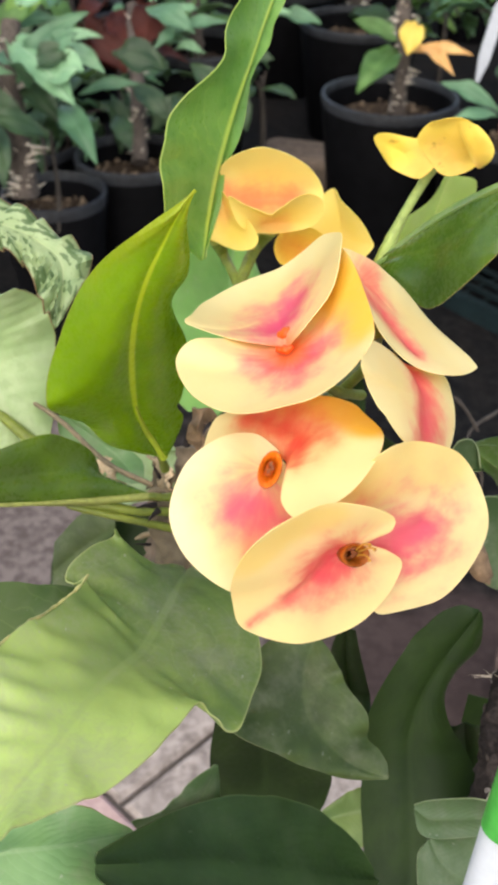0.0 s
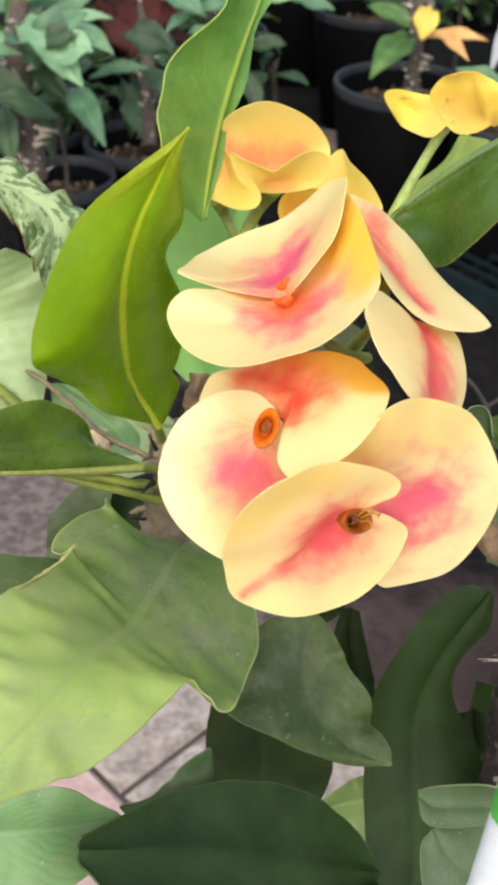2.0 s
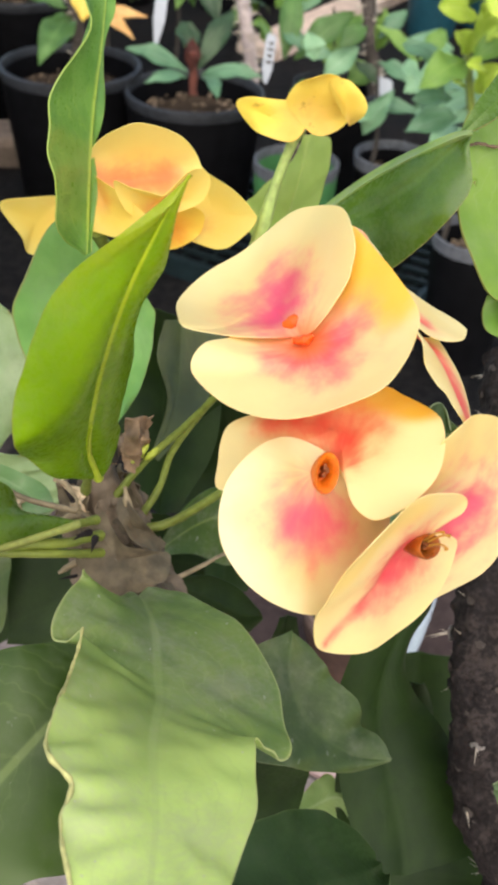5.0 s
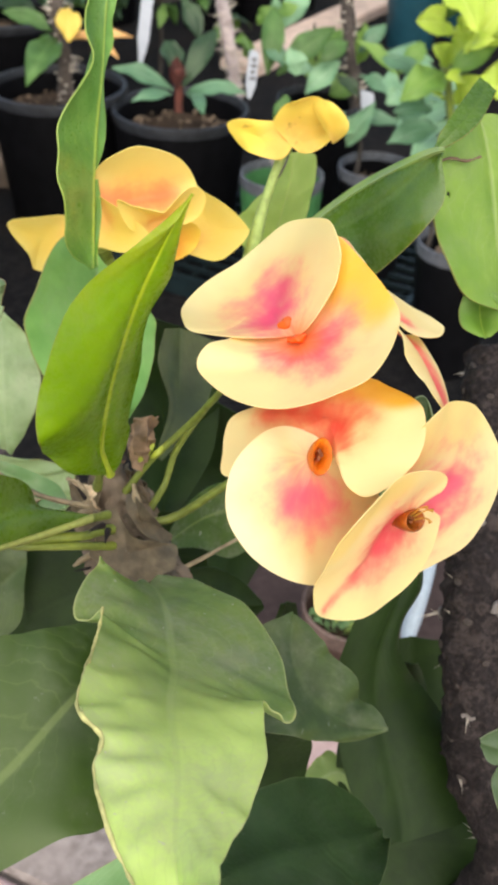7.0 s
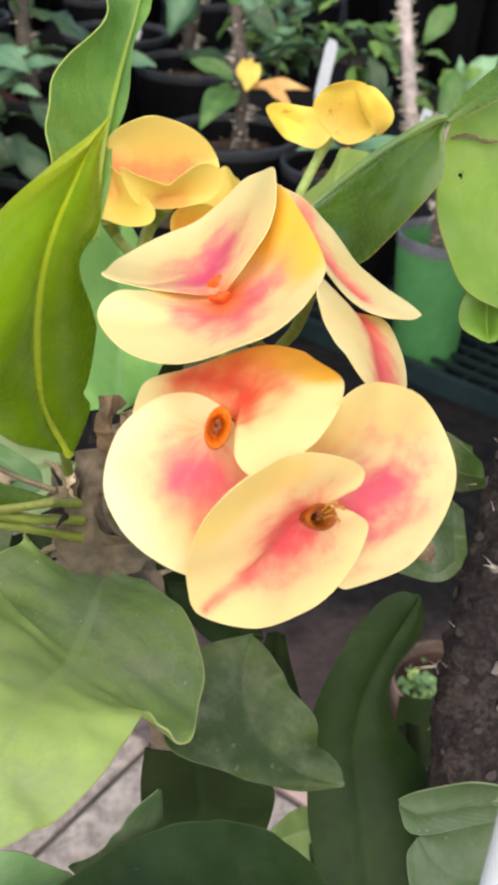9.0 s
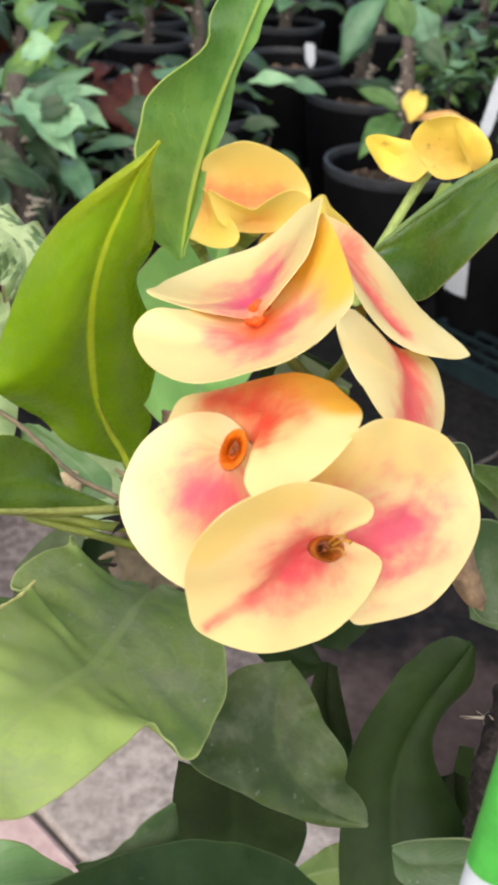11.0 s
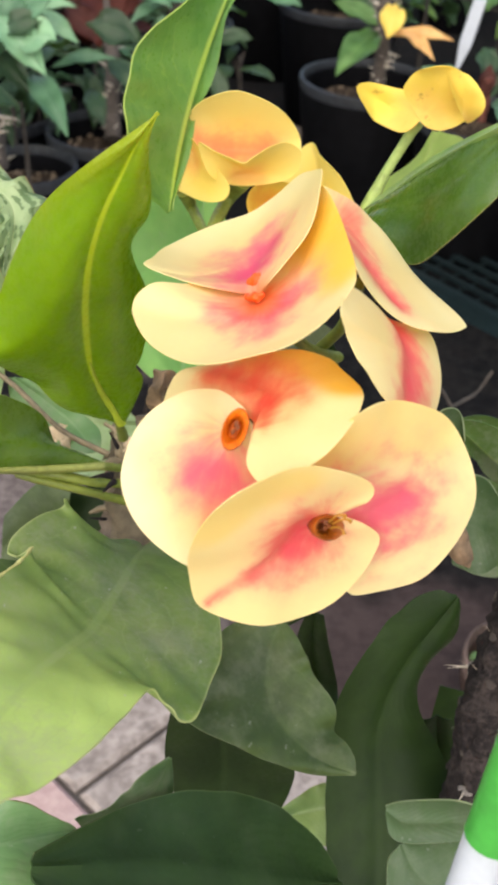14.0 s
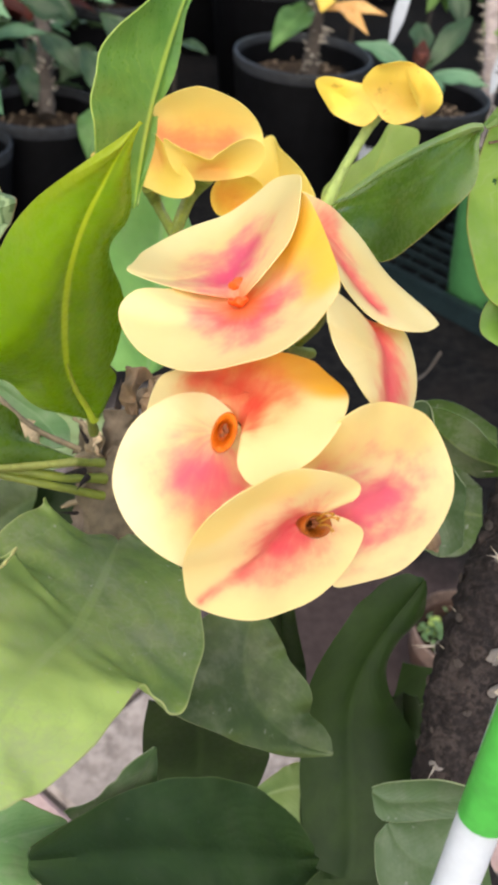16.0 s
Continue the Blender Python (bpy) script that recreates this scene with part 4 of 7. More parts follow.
part("stalk", tube([(0.0001, 0.2727, 0.5981), (-0.0018, 0.2783, 0.5990), (-0.0051, 0.2948, 0.5978), (-0.0078, 0.2933, 0.6042)], [0.0014, 0.0015, 0.0016, 0.0024], 10, 16, 0.0002, 500), M_stalk, plant)
flower("small withered yellow flower on a pale green stalk", [(0.0405, 0.3010, 0.5820), (0.0464, 0.3054, 0.5946), (0.0516, 0.3109, 0.6040), (0.0575, 0.3155, 0.6138), (0.0606, 0.3160, 0.6203)], [0.0022, 0.0022, 0.0017, 0.0016, 0.0022], [
    ((0.0514, 0.3187, 0.6233), [(0.0431, 0.3242, 0.6256), (0.0469, 0.3231, 0.6275), (0.0535, 0.3188, 0.6284), (0.0606, 0.3140, 0.6288), (0.0610, 0.3118, 0.6222), (0.0560, 0.3094, 0.6186), (0.0488, 0.3156, 0.6188), (0.0455, 0.3208, 0.6209)],
     [(0.0565, 0.3111, 0.6247), (0.0551, 0.3109, 0.6211)], 0.0050, M_petal_faded),
    ((0.0648, 0.3110, 0.6282), [(0.0543, 0.3133, 0.6311), (0.0584, 0.3059, 0.6380), (0.0644, 0.3061, 0.6384), (0.0721, 0.3086, 0.6351), (0.0759, 0.3090, 0.6291), (0.0748, 0.3091, 0.6240), (0.0682, 0.3089, 0.6203), (0.0617, 0.3095, 0.6209), (0.0575, 0.3126, 0.6251)],
     [(0.0602, 0.3110, 0.6230), (0.0638, 0.3100, 0.6216)], 0.0050, M_petal_faded),
    ((0.0701, 0.3051, 0.6304), [(0.0654, 0.3062, 0.6369), (0.0703, 0.3052, 0.6373), (0.0753, 0.3063, 0.6321), (0.0757, 0.3067, 0.6276), (0.0737, 0.3071, 0.6229), (0.0706, 0.3047, 0.6265)],
     [(0.0702, 0.3071, 0.6229), (0.0711, 0.3066, 0.6222)], 0.0025, M_petal_faded),
], stalk_mat=M_stalk_pale)

# leaves of the plant in front
def leaf(left, mid, right, mat, label="", **kw):
    return part("leaf", blade(left, mid, right, **kw), mat, plant, label)


leaf([(-0.0095, 0.1993, 0.6586), (-0.0209, 0.1987, 0.6499), (-0.0324, 0.2042, 0.6376), (-0.0414, 0.2049, 0.6214), (-0.0449, 0.2015, 0.6082), (-0.0449, 0.2025, 0.6019), (-0.0417, 0.2202, 0.5864), (-0.0363, 0.2251, 0.5762), (-0.0291, 0.2331, 0.5669), (-0.0222, 0.2378, 0.5616)],
     [(-0.0095, 0.1993, 0.6586), (-0.0124, 0.1991, 0.6540), (-0.0148, 0.1992, 0.6489), (-0.0193, 0.1997, 0.6394), (-0.0231, 0.2029, 0.6258), (-0.0256, 0.2093, 0.6099), (-0.0264, 0.2174, 0.5930), (-0.0256, 0.2279, 0.5785), (-0.0239, 0.2337, 0.5696), (-0.0216, 0.2378, 0.5616)],
     [(-0.0095, 0.1993, 0.6586), (-0.0109, 0.1994, 0.6545), (-0.0115, 0.2017, 0.6491), (-0.0114, 0.2073, 0.6406), (-0.0128, 0.2113, 0.6316), (-0.0163, 0.2158, 0.6233), (-0.0147, 0.2253, 0.6109), (-0.0134, 0.2326, 0.5988), (-0.0152, 0.2341, 0.5856), (-0.0172, 0.2335, 0.5830), (-0.0155, 0.2365, 0.5769), (-0.0164, 0.2372, 0.5711), (-0.0209, 0.2376, 0.5613)],
     M_leaf_bright, "bright green leaf folded along a yellow midrib", swell=0.0020, wave=0.0006, waves=4, rows=70, ease=6, quilt=0.0002, ragged=0.02)
part("midrib", tube([(-0.0264, 0.2176, 0.5930), (-0.0256, 0.2281, 0.5785), (-0.0239, 0.2339, 0.5696), (-0.0216, 0.2380, 0.5616)], [0.0002, 0.0008, 0.0012, 0.0014], 10, 18, 0.0001, 300), M_stalk_lime, plant, "yellow-green foot of the midrib")
leaf([(-0.0124, 0.2906, 0.5987), (-0.0218, 0.2785, 0.6130), (-0.0228, 0.2735, 0.6255), (-0.0222, 0.2743, 0.6339), (-0.0219, 0.2802, 0.6437), (-0.0155, 0.2862, 0.6505), (-0.0075, 0.2969, 0.6552), (-0.0048, 0.3098, 0.6627), (0.0010, 0.3282, 0.6711), (0.0061, 0.3440, 0.6776)],
     [(-0.0117, 0.2897, 0.5992), (-0.0097, 0.2936, 0.6106), (-0.0071, 0.3003, 0.6224), (-0.0038, 0.3088, 0.6325), (0.0005, 0.3180, 0.6443), (0.0045, 0.3302, 0.6536), (0.0090, 0.3422, 0.6633), (0.0150, 0.3581, 0.6752)],
     [(-0.0109, 0.2874, 0.6011), (-0.0077, 0.2965, 0.6112), (-0.0046, 0.3056, 0.6221), (0.0011, 0.3184, 0.6364), (0.0037, 0.3246, 0.6458), (0.0093, 0.3365, 0.6555), (0.0133, 0.3449, 0.6637), (0.0199, 0.3581, 0.6753)],
     M_leaf_tall, "tall wavy green leaf with a pale midrib", swell=0.0012, wave=0.0010, waves=4, ease=4, quilt=0.0006)
leaf([(0.0369, 0.2588, 0.6120), (0.0410, 0.2451, 0.6152), (0.0475, 0.2321, 0.6146), (0.0547, 0.2220, 0.6280), (0.0619, 0.2202, 0.6392), (0.0632, 0.2248, 0.6491)],
     [(0.0369, 0.2591, 0.6123), (0.0415, 0.2527, 0.6189), (0.0484, 0.2430, 0.6261), (0.0554, 0.2333, 0.6368), (0.0616, 0.2283, 0.6469), (0.0636, 0.2258, 0.6503)],
     [(0.0369, 0.2595, 0.6130), (0.0431, 0.2600, 0.6188), (0.0505, 0.2514, 0.6310), (0.0568, 0.2413, 0.6410), (0.0618, 0.2310, 0.6490), (0.0636, 0.2264, 0.6512)],
     M_leaf_gloss, "glossy green leaf with rolled edge", swell=0.0012, wave=0.0004, waves=2)
leaf([(0.0823, 0.2505, 0.6490), (0.0736, 0.2439, 0.6486), (0.0686, 0.2364, 0.6437), (0.0650, 0.2285, 0.6355), (0.0640, 0.2211, 0.6275), (0.0667, 0.2151, 0.6195), (0.0722, 0.2130, 0.6143), (0.0798, 0.2125, 0.6103)],
     [(0.0921, 0.2562, 0.6471), (0.0927, 0.2526, 0.6429), (0.0920, 0.2459, 0.6358), (0.0906, 0.2394, 0.6287), (0.0884, 0.2313, 0.6210), (0.0866, 0.2237, 0.6140), (0.0865, 0.2201, 0.6095), (0.0866, 0.2174, 0.6061)],
     [(0.0987, 0.2559, 0.6463), (0.1088, 0.2539, 0.6415), (0.1103, 0.2473, 0.6339), (0.1096, 0.2414, 0.6263), (0.1061, 0.2336, 0.6182), (0.1003, 0.2251, 0.6117), (0.0954, 0.2206, 0.6073), (0.0904, 0.2181, 0.6052)],
     M_leaf_young, "pale green rounded leaf with a small eaten hole", swell=0.0012, wave=0.0005, waves=2, rows=160, cols=40, hole=(0.0715, 0.2324, 0.6358))
part("leaf_crack", tube([(0.0692, 0.2358, 0.6436), (0.0734, 0.2371, 0.6437), (0.0791, 0.2385, 0.6418), (0.0859, 0.2421, 0.6409)], [0.0003, 0.0004, 0.0004, 0.0003], 6, 16, 0.0003, 900), M_dry, plant, "brown dry tear across the leaf")
leaf([(0.0712, 0.2179, 0.6133), (0.0695, 0.2158, 0.6099), (0.0697, 0.2131, 0.6067), (0.0745, 0.2117, 0.6037)], [(0.0759, 0.2169, 0.6141), (0.0769, 0.2176, 0.6088), (0.0766, 0.2151, 0.6055), (0.0759, 0.2112, 0.6036)],
     [(0.0791, 0.2159, 0.6142), (0.0812, 0.2126, 0.6111), (0.0803, 0.2103, 0.6077), (0.0772, 0.2108, 0.6037)], M_leaf_mid, swell=0.0006)
leaf([(0.0668, 0.2350, 0.6479), (0.0709, 0.2382, 0.6519), (0.0772, 0.2435, 0.6547), (0.0888, 0.2532, 0.6586)], [(0.0668, 0.2337, 0.6479), (0.0725, 0.2358, 0.6513), (0.0795, 0.2405, 0.6535), (0.0902, 0.2504, 0.6573)],
     [(0.0672, 0.2332, 0.6475), (0.0732, 0.2332, 0.6501), (0.0810, 0.2377, 0.6524), (0.0911, 0.2477, 0.6560)], M_leaf_gloss, swell=0.0004)
leaf([(0.0370, 0.2579, 0.6141), (0.0428, 0.2583, 0.6199), (0.0501, 0.2497, 0.6320), (0.0564, 0.2396, 0.6420), (0.0613, 0.2292, 0.6500), (0.0630, 0.2246, 0.6521)], [(0.0370, 0.2559, 0.6148), (0.0428, 0.2550, 0.6205), (0.0501, 0.2467, 0.6321), (0.0563, 0.2365, 0.6420), (0.0611, 0.2272, 0.6497), (0.0631, 0.2243, 0.6517)],
     [(0.0375, 0.2565, 0.6140), (0.0435, 0.2558, 0.6190), (0.0510, 0.2474, 0.6306), (0.0569, 0.2373, 0.6405), (0.0616, 0.2282, 0.6485), (0.0636, 0.2250, 0.6509)], M_leaf_pale, "rolled pale margin of a leaf", swell=0.0006, wave=0.0003, waves=4)
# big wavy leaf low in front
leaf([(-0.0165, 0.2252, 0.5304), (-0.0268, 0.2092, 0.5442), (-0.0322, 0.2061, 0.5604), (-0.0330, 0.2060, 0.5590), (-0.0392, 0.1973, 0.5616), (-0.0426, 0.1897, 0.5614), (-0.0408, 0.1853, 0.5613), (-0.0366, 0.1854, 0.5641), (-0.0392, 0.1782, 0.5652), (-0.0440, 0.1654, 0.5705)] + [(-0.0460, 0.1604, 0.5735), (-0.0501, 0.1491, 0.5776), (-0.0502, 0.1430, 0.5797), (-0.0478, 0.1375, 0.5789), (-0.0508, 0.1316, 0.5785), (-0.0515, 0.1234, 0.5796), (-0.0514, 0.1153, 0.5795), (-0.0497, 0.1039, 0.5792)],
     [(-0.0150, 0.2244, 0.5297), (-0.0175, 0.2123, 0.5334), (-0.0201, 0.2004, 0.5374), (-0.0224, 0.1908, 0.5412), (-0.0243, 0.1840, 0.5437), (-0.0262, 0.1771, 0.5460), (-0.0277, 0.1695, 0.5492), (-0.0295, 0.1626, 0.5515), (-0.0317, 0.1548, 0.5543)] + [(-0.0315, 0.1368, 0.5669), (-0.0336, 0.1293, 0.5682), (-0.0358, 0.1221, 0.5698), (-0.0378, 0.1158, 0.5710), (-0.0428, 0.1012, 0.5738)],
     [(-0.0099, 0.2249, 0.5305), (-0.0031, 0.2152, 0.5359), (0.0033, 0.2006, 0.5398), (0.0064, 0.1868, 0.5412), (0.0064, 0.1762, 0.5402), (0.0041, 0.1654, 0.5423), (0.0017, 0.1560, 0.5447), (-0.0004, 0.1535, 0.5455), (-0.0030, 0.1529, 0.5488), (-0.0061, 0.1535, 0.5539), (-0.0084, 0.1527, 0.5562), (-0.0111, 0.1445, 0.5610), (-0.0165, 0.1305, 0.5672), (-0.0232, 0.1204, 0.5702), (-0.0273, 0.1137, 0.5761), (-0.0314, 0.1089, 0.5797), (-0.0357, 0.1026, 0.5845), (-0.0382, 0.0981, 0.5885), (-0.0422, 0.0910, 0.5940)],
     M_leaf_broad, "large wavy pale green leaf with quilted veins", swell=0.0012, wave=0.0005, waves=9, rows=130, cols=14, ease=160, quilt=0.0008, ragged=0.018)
part("leaf_margin", tube([(-0.0366, 0.1854, 0.5642), (-0.0392, 0.1782, 0.5653), (-0.0440, 0.1654, 0.5706), (-0.0460, 0.1604, 0.5736), (-0.0501, 0.1491, 0.5777), (-0.0502, 0.1430, 0.5798), (-0.0478, 0.1375, 0.5790), (-0.0508, 0.1316, 0.5786), (-0.0515, 0.1234, 0.5797), (-0.0514, 0.1153, 0.5796), (-0.0497, 0.1039, 0.5793)],
                          [0.0002, 0.0003, 0.0004, 0.0003, 0.0003, 0.0004, 0.0005, 0.0003, 0.0004, 0.0004, 0.0003], 8, 120, 0.0004, 420), M_margin, plant, "thin cream rolled margin of the large leaf")
# lower leaves: the shade under the flowers is in their dark greens
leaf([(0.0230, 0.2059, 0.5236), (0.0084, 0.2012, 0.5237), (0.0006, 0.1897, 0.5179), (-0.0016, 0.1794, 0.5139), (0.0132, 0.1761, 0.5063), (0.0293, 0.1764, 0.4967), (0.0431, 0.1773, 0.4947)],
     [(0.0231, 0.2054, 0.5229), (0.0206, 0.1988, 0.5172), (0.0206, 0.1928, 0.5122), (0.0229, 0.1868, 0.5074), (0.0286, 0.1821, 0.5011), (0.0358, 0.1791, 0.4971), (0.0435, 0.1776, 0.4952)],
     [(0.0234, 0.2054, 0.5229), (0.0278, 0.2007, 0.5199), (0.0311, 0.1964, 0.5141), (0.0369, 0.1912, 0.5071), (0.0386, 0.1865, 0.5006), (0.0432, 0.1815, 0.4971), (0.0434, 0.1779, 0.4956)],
     M_leaf_shade, "dusty leaf with water marks, its green darkened for shade", ease=12, swell=0.0006, wave=0.0009, waves=4, rows=60, ragged=0.02)
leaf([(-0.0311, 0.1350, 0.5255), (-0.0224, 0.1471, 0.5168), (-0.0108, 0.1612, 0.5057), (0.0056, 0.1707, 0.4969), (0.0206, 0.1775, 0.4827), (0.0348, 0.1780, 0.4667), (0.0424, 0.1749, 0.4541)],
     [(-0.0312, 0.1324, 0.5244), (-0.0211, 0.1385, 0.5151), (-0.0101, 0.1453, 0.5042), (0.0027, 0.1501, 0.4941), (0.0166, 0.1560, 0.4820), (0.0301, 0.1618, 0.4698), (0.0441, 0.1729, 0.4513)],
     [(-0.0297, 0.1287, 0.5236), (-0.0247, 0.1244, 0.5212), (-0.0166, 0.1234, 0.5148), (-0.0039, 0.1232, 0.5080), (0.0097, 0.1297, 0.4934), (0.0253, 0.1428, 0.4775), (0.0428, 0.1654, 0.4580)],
     M_leaf_shade_deep, "broad leaf with its shade put into a dark green", ease=60, swell=0.0016, wave=0.0005, waves=4, rows=70, ragged=0.015)
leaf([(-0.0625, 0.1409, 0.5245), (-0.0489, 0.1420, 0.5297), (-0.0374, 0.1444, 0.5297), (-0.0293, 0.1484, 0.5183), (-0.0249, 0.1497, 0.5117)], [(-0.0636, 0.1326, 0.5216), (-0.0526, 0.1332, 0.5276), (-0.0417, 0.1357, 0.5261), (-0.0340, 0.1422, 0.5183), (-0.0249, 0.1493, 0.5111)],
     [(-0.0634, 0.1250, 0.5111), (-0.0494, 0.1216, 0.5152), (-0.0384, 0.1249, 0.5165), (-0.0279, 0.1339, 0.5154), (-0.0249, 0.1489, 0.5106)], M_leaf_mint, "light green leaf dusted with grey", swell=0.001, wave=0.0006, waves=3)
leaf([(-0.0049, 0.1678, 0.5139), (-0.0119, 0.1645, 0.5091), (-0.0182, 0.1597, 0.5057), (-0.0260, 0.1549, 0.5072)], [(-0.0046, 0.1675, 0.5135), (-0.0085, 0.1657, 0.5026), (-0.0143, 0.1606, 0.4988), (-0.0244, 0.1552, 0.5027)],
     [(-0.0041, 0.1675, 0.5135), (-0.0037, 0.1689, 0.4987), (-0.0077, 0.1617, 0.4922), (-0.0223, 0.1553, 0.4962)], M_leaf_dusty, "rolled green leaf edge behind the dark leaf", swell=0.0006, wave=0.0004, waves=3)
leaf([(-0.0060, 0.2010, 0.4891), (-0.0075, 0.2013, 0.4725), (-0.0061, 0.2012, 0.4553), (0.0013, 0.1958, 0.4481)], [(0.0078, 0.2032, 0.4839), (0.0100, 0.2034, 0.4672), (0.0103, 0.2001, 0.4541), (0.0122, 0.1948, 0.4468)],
     [(0.0248, 0.1960, 0.4828), (0.0305, 0.1996, 0.4676), (0.0304, 0.2008, 0.4538), (0.0250, 0.1948, 0.4430)], M_leaf_shade_dark, swell=0.001)
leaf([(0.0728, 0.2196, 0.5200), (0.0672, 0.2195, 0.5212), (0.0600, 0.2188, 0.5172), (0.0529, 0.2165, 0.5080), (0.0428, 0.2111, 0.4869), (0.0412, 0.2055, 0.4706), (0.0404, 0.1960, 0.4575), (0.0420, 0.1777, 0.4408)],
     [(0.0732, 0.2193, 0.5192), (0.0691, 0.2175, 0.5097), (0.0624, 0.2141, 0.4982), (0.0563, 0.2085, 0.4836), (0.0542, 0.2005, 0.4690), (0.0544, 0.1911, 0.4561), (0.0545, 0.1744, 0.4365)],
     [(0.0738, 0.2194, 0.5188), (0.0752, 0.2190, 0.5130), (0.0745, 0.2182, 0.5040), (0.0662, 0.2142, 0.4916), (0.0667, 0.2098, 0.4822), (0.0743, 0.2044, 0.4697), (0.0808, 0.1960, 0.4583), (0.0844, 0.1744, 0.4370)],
     M_leaf_shade_dark, "long leaf with its shade put into a dark green", ease=30, swell=0.0014, wave=0.0006, waves=4, rows=60, ragged=0.01)
leaf([(0.0395, 0.1348, 0.5451), (0.0424, 0.1341, 0.5476), (0.0476, 0.1319, 0.5515), (0.0526, 0.1293, 0.5548), (0.0598, 0.1253, 0.5562)], [(0.0397, 0.1342, 0.5443), (0.0430, 0.1317, 0.5444), (0.0479, 0.1300, 0.5471), (0.0532, 0.1282, 0.5498), (0.0601, 0.1245, 0.5535)],
     [(0.0398, 0.1340, 0.5431), (0.0406, 0.1313, 0.5404), (0.0437, 0.1292, 0.5408), (0.0523, 0.1265, 0.5459), (0.0604, 0.1238, 0.5507)], M_leaf_dusty, "upper lobe of a rounded notched leaf", swell=0.0006, rows=50)
leaf([(0.0433, 0.1302, 0.5397), (0.0470, 0.1289, 0.5430), (0.0533, 0.1268, 0.5471), (0.0605, 0.1245, 0.5508)], [(0.0430, 0.1299, 0.5393), (0.0455, 0.1257, 0.5370), (0.0504, 0.1219, 0.5369), (0.0608, 0.1181, 0.5412)],
     [(0.0426, 0.1302, 0.5388), (0.0401, 0.1276, 0.5360), (0.0414, 0.1207, 0.5300), (0.0493, 0.1152, 0.5276), (0.0621, 0.1133, 0.5346)], M_leaf_dusty, "lower lobe of a rounded notched leaf", swell=0.0008, rows=50)
# leaves on the far left
leaf([(-0.0805, 0.2771, 0.6096), (-0.0682, 0.2669, 0.6128), (-0.0591, 0.2586, 0.6100), (-0.0549, 0.2495, 0.6061), (-0.0506, 0.2448, 0.5997)], [(-0.0823, 0.2819, 0.6162), (-0.0672, 0.2725, 0.6171), (-0.0567, 0.2660, 0.6151), (-0.0497, 0.2591, 0.6108), (-0.0501, 0.2452, 0.6002)],
     [(-0.0807, 0.2858, 0.6216), (-0.0645, 0.2779, 0.6212), (-0.0523, 0.2697, 0.6169), (-0.0418, 0.2630, 0.6113), (-0.0495, 0.2455, 0.6006)], M_leaf_mottled, "curled leaf mottled pale and dark green", quilt=0.0014, swell=0.0016, wave=0.0030, waves=7, ragged=0.05)
leaf([(-0.0955, 0.2909, 0.5773), (-0.0989, 0.2824, 0.5654), (-0.0950, 0.2717, 0.5508), (-0.0767, 0.2653, 0.5423)], [(-0.0786, 0.2852, 0.5867), (-0.0808, 0.2845, 0.5687), (-0.0770, 0.2759, 0.5570), (-0.0695, 0.2663, 0.5439)], [(-0.0676, 0.2783, 0.5944), (-0.0600, 0.2831, 0.5842), (-0.0589, 0.2813, 0.5647), (-0.0604, 0.2674, 0.5455)],
     M_leaf_washed, "broad washed-out leaf with blotches", quilt=0.0012, swell=0.002, wave=0.001, waves=3)
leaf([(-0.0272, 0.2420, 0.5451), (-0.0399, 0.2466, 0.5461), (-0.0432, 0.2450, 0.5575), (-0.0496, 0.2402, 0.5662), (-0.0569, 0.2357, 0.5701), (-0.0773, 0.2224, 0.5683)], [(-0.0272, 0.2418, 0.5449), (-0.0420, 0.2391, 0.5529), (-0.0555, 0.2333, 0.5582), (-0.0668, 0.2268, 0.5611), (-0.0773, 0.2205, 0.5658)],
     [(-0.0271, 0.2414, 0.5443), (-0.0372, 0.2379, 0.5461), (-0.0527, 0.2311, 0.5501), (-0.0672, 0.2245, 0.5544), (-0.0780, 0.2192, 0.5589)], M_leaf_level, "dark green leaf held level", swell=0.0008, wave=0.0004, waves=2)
part("midrib", tube([(-0.0271, 0.2414, 0.5441), (-0.0372, 0.2376, 0.5458), (-0.0527, 0.2308, 0.5498), (-0.0672, 0.2242, 0.5541), (-0.0780, 0.2189, 0.5586)], [0.0013, 0.0011, 0.0008, 0.0006, 0.0004], 8, 24, 0.0002, 300), M_stalk_dull, plant, "pale midrib under the level leaf")
leaf([(-0.0596, 0.2763, 0.5493), (-0.0576, 0.2715, 0.5427), (-0.0483, 0.2660, 0.5354), (-0.0348, 0.2591, 0.5345)], [(-0.0577, 0.2763, 0.5494), (-0.0487, 0.2742, 0.5431), (-0.0393, 0.2698, 0.5373), (-0.0320, 0.2594, 0.5350)], [(-0.0541, 0.2763, 0.5494), (-0.0413, 0.2736, 0.5425), (-0.0319, 0.2693, 0.5367), (-0.0301, 0.2599, 0.5358)], M_leaf_mint, swell=0.0006)
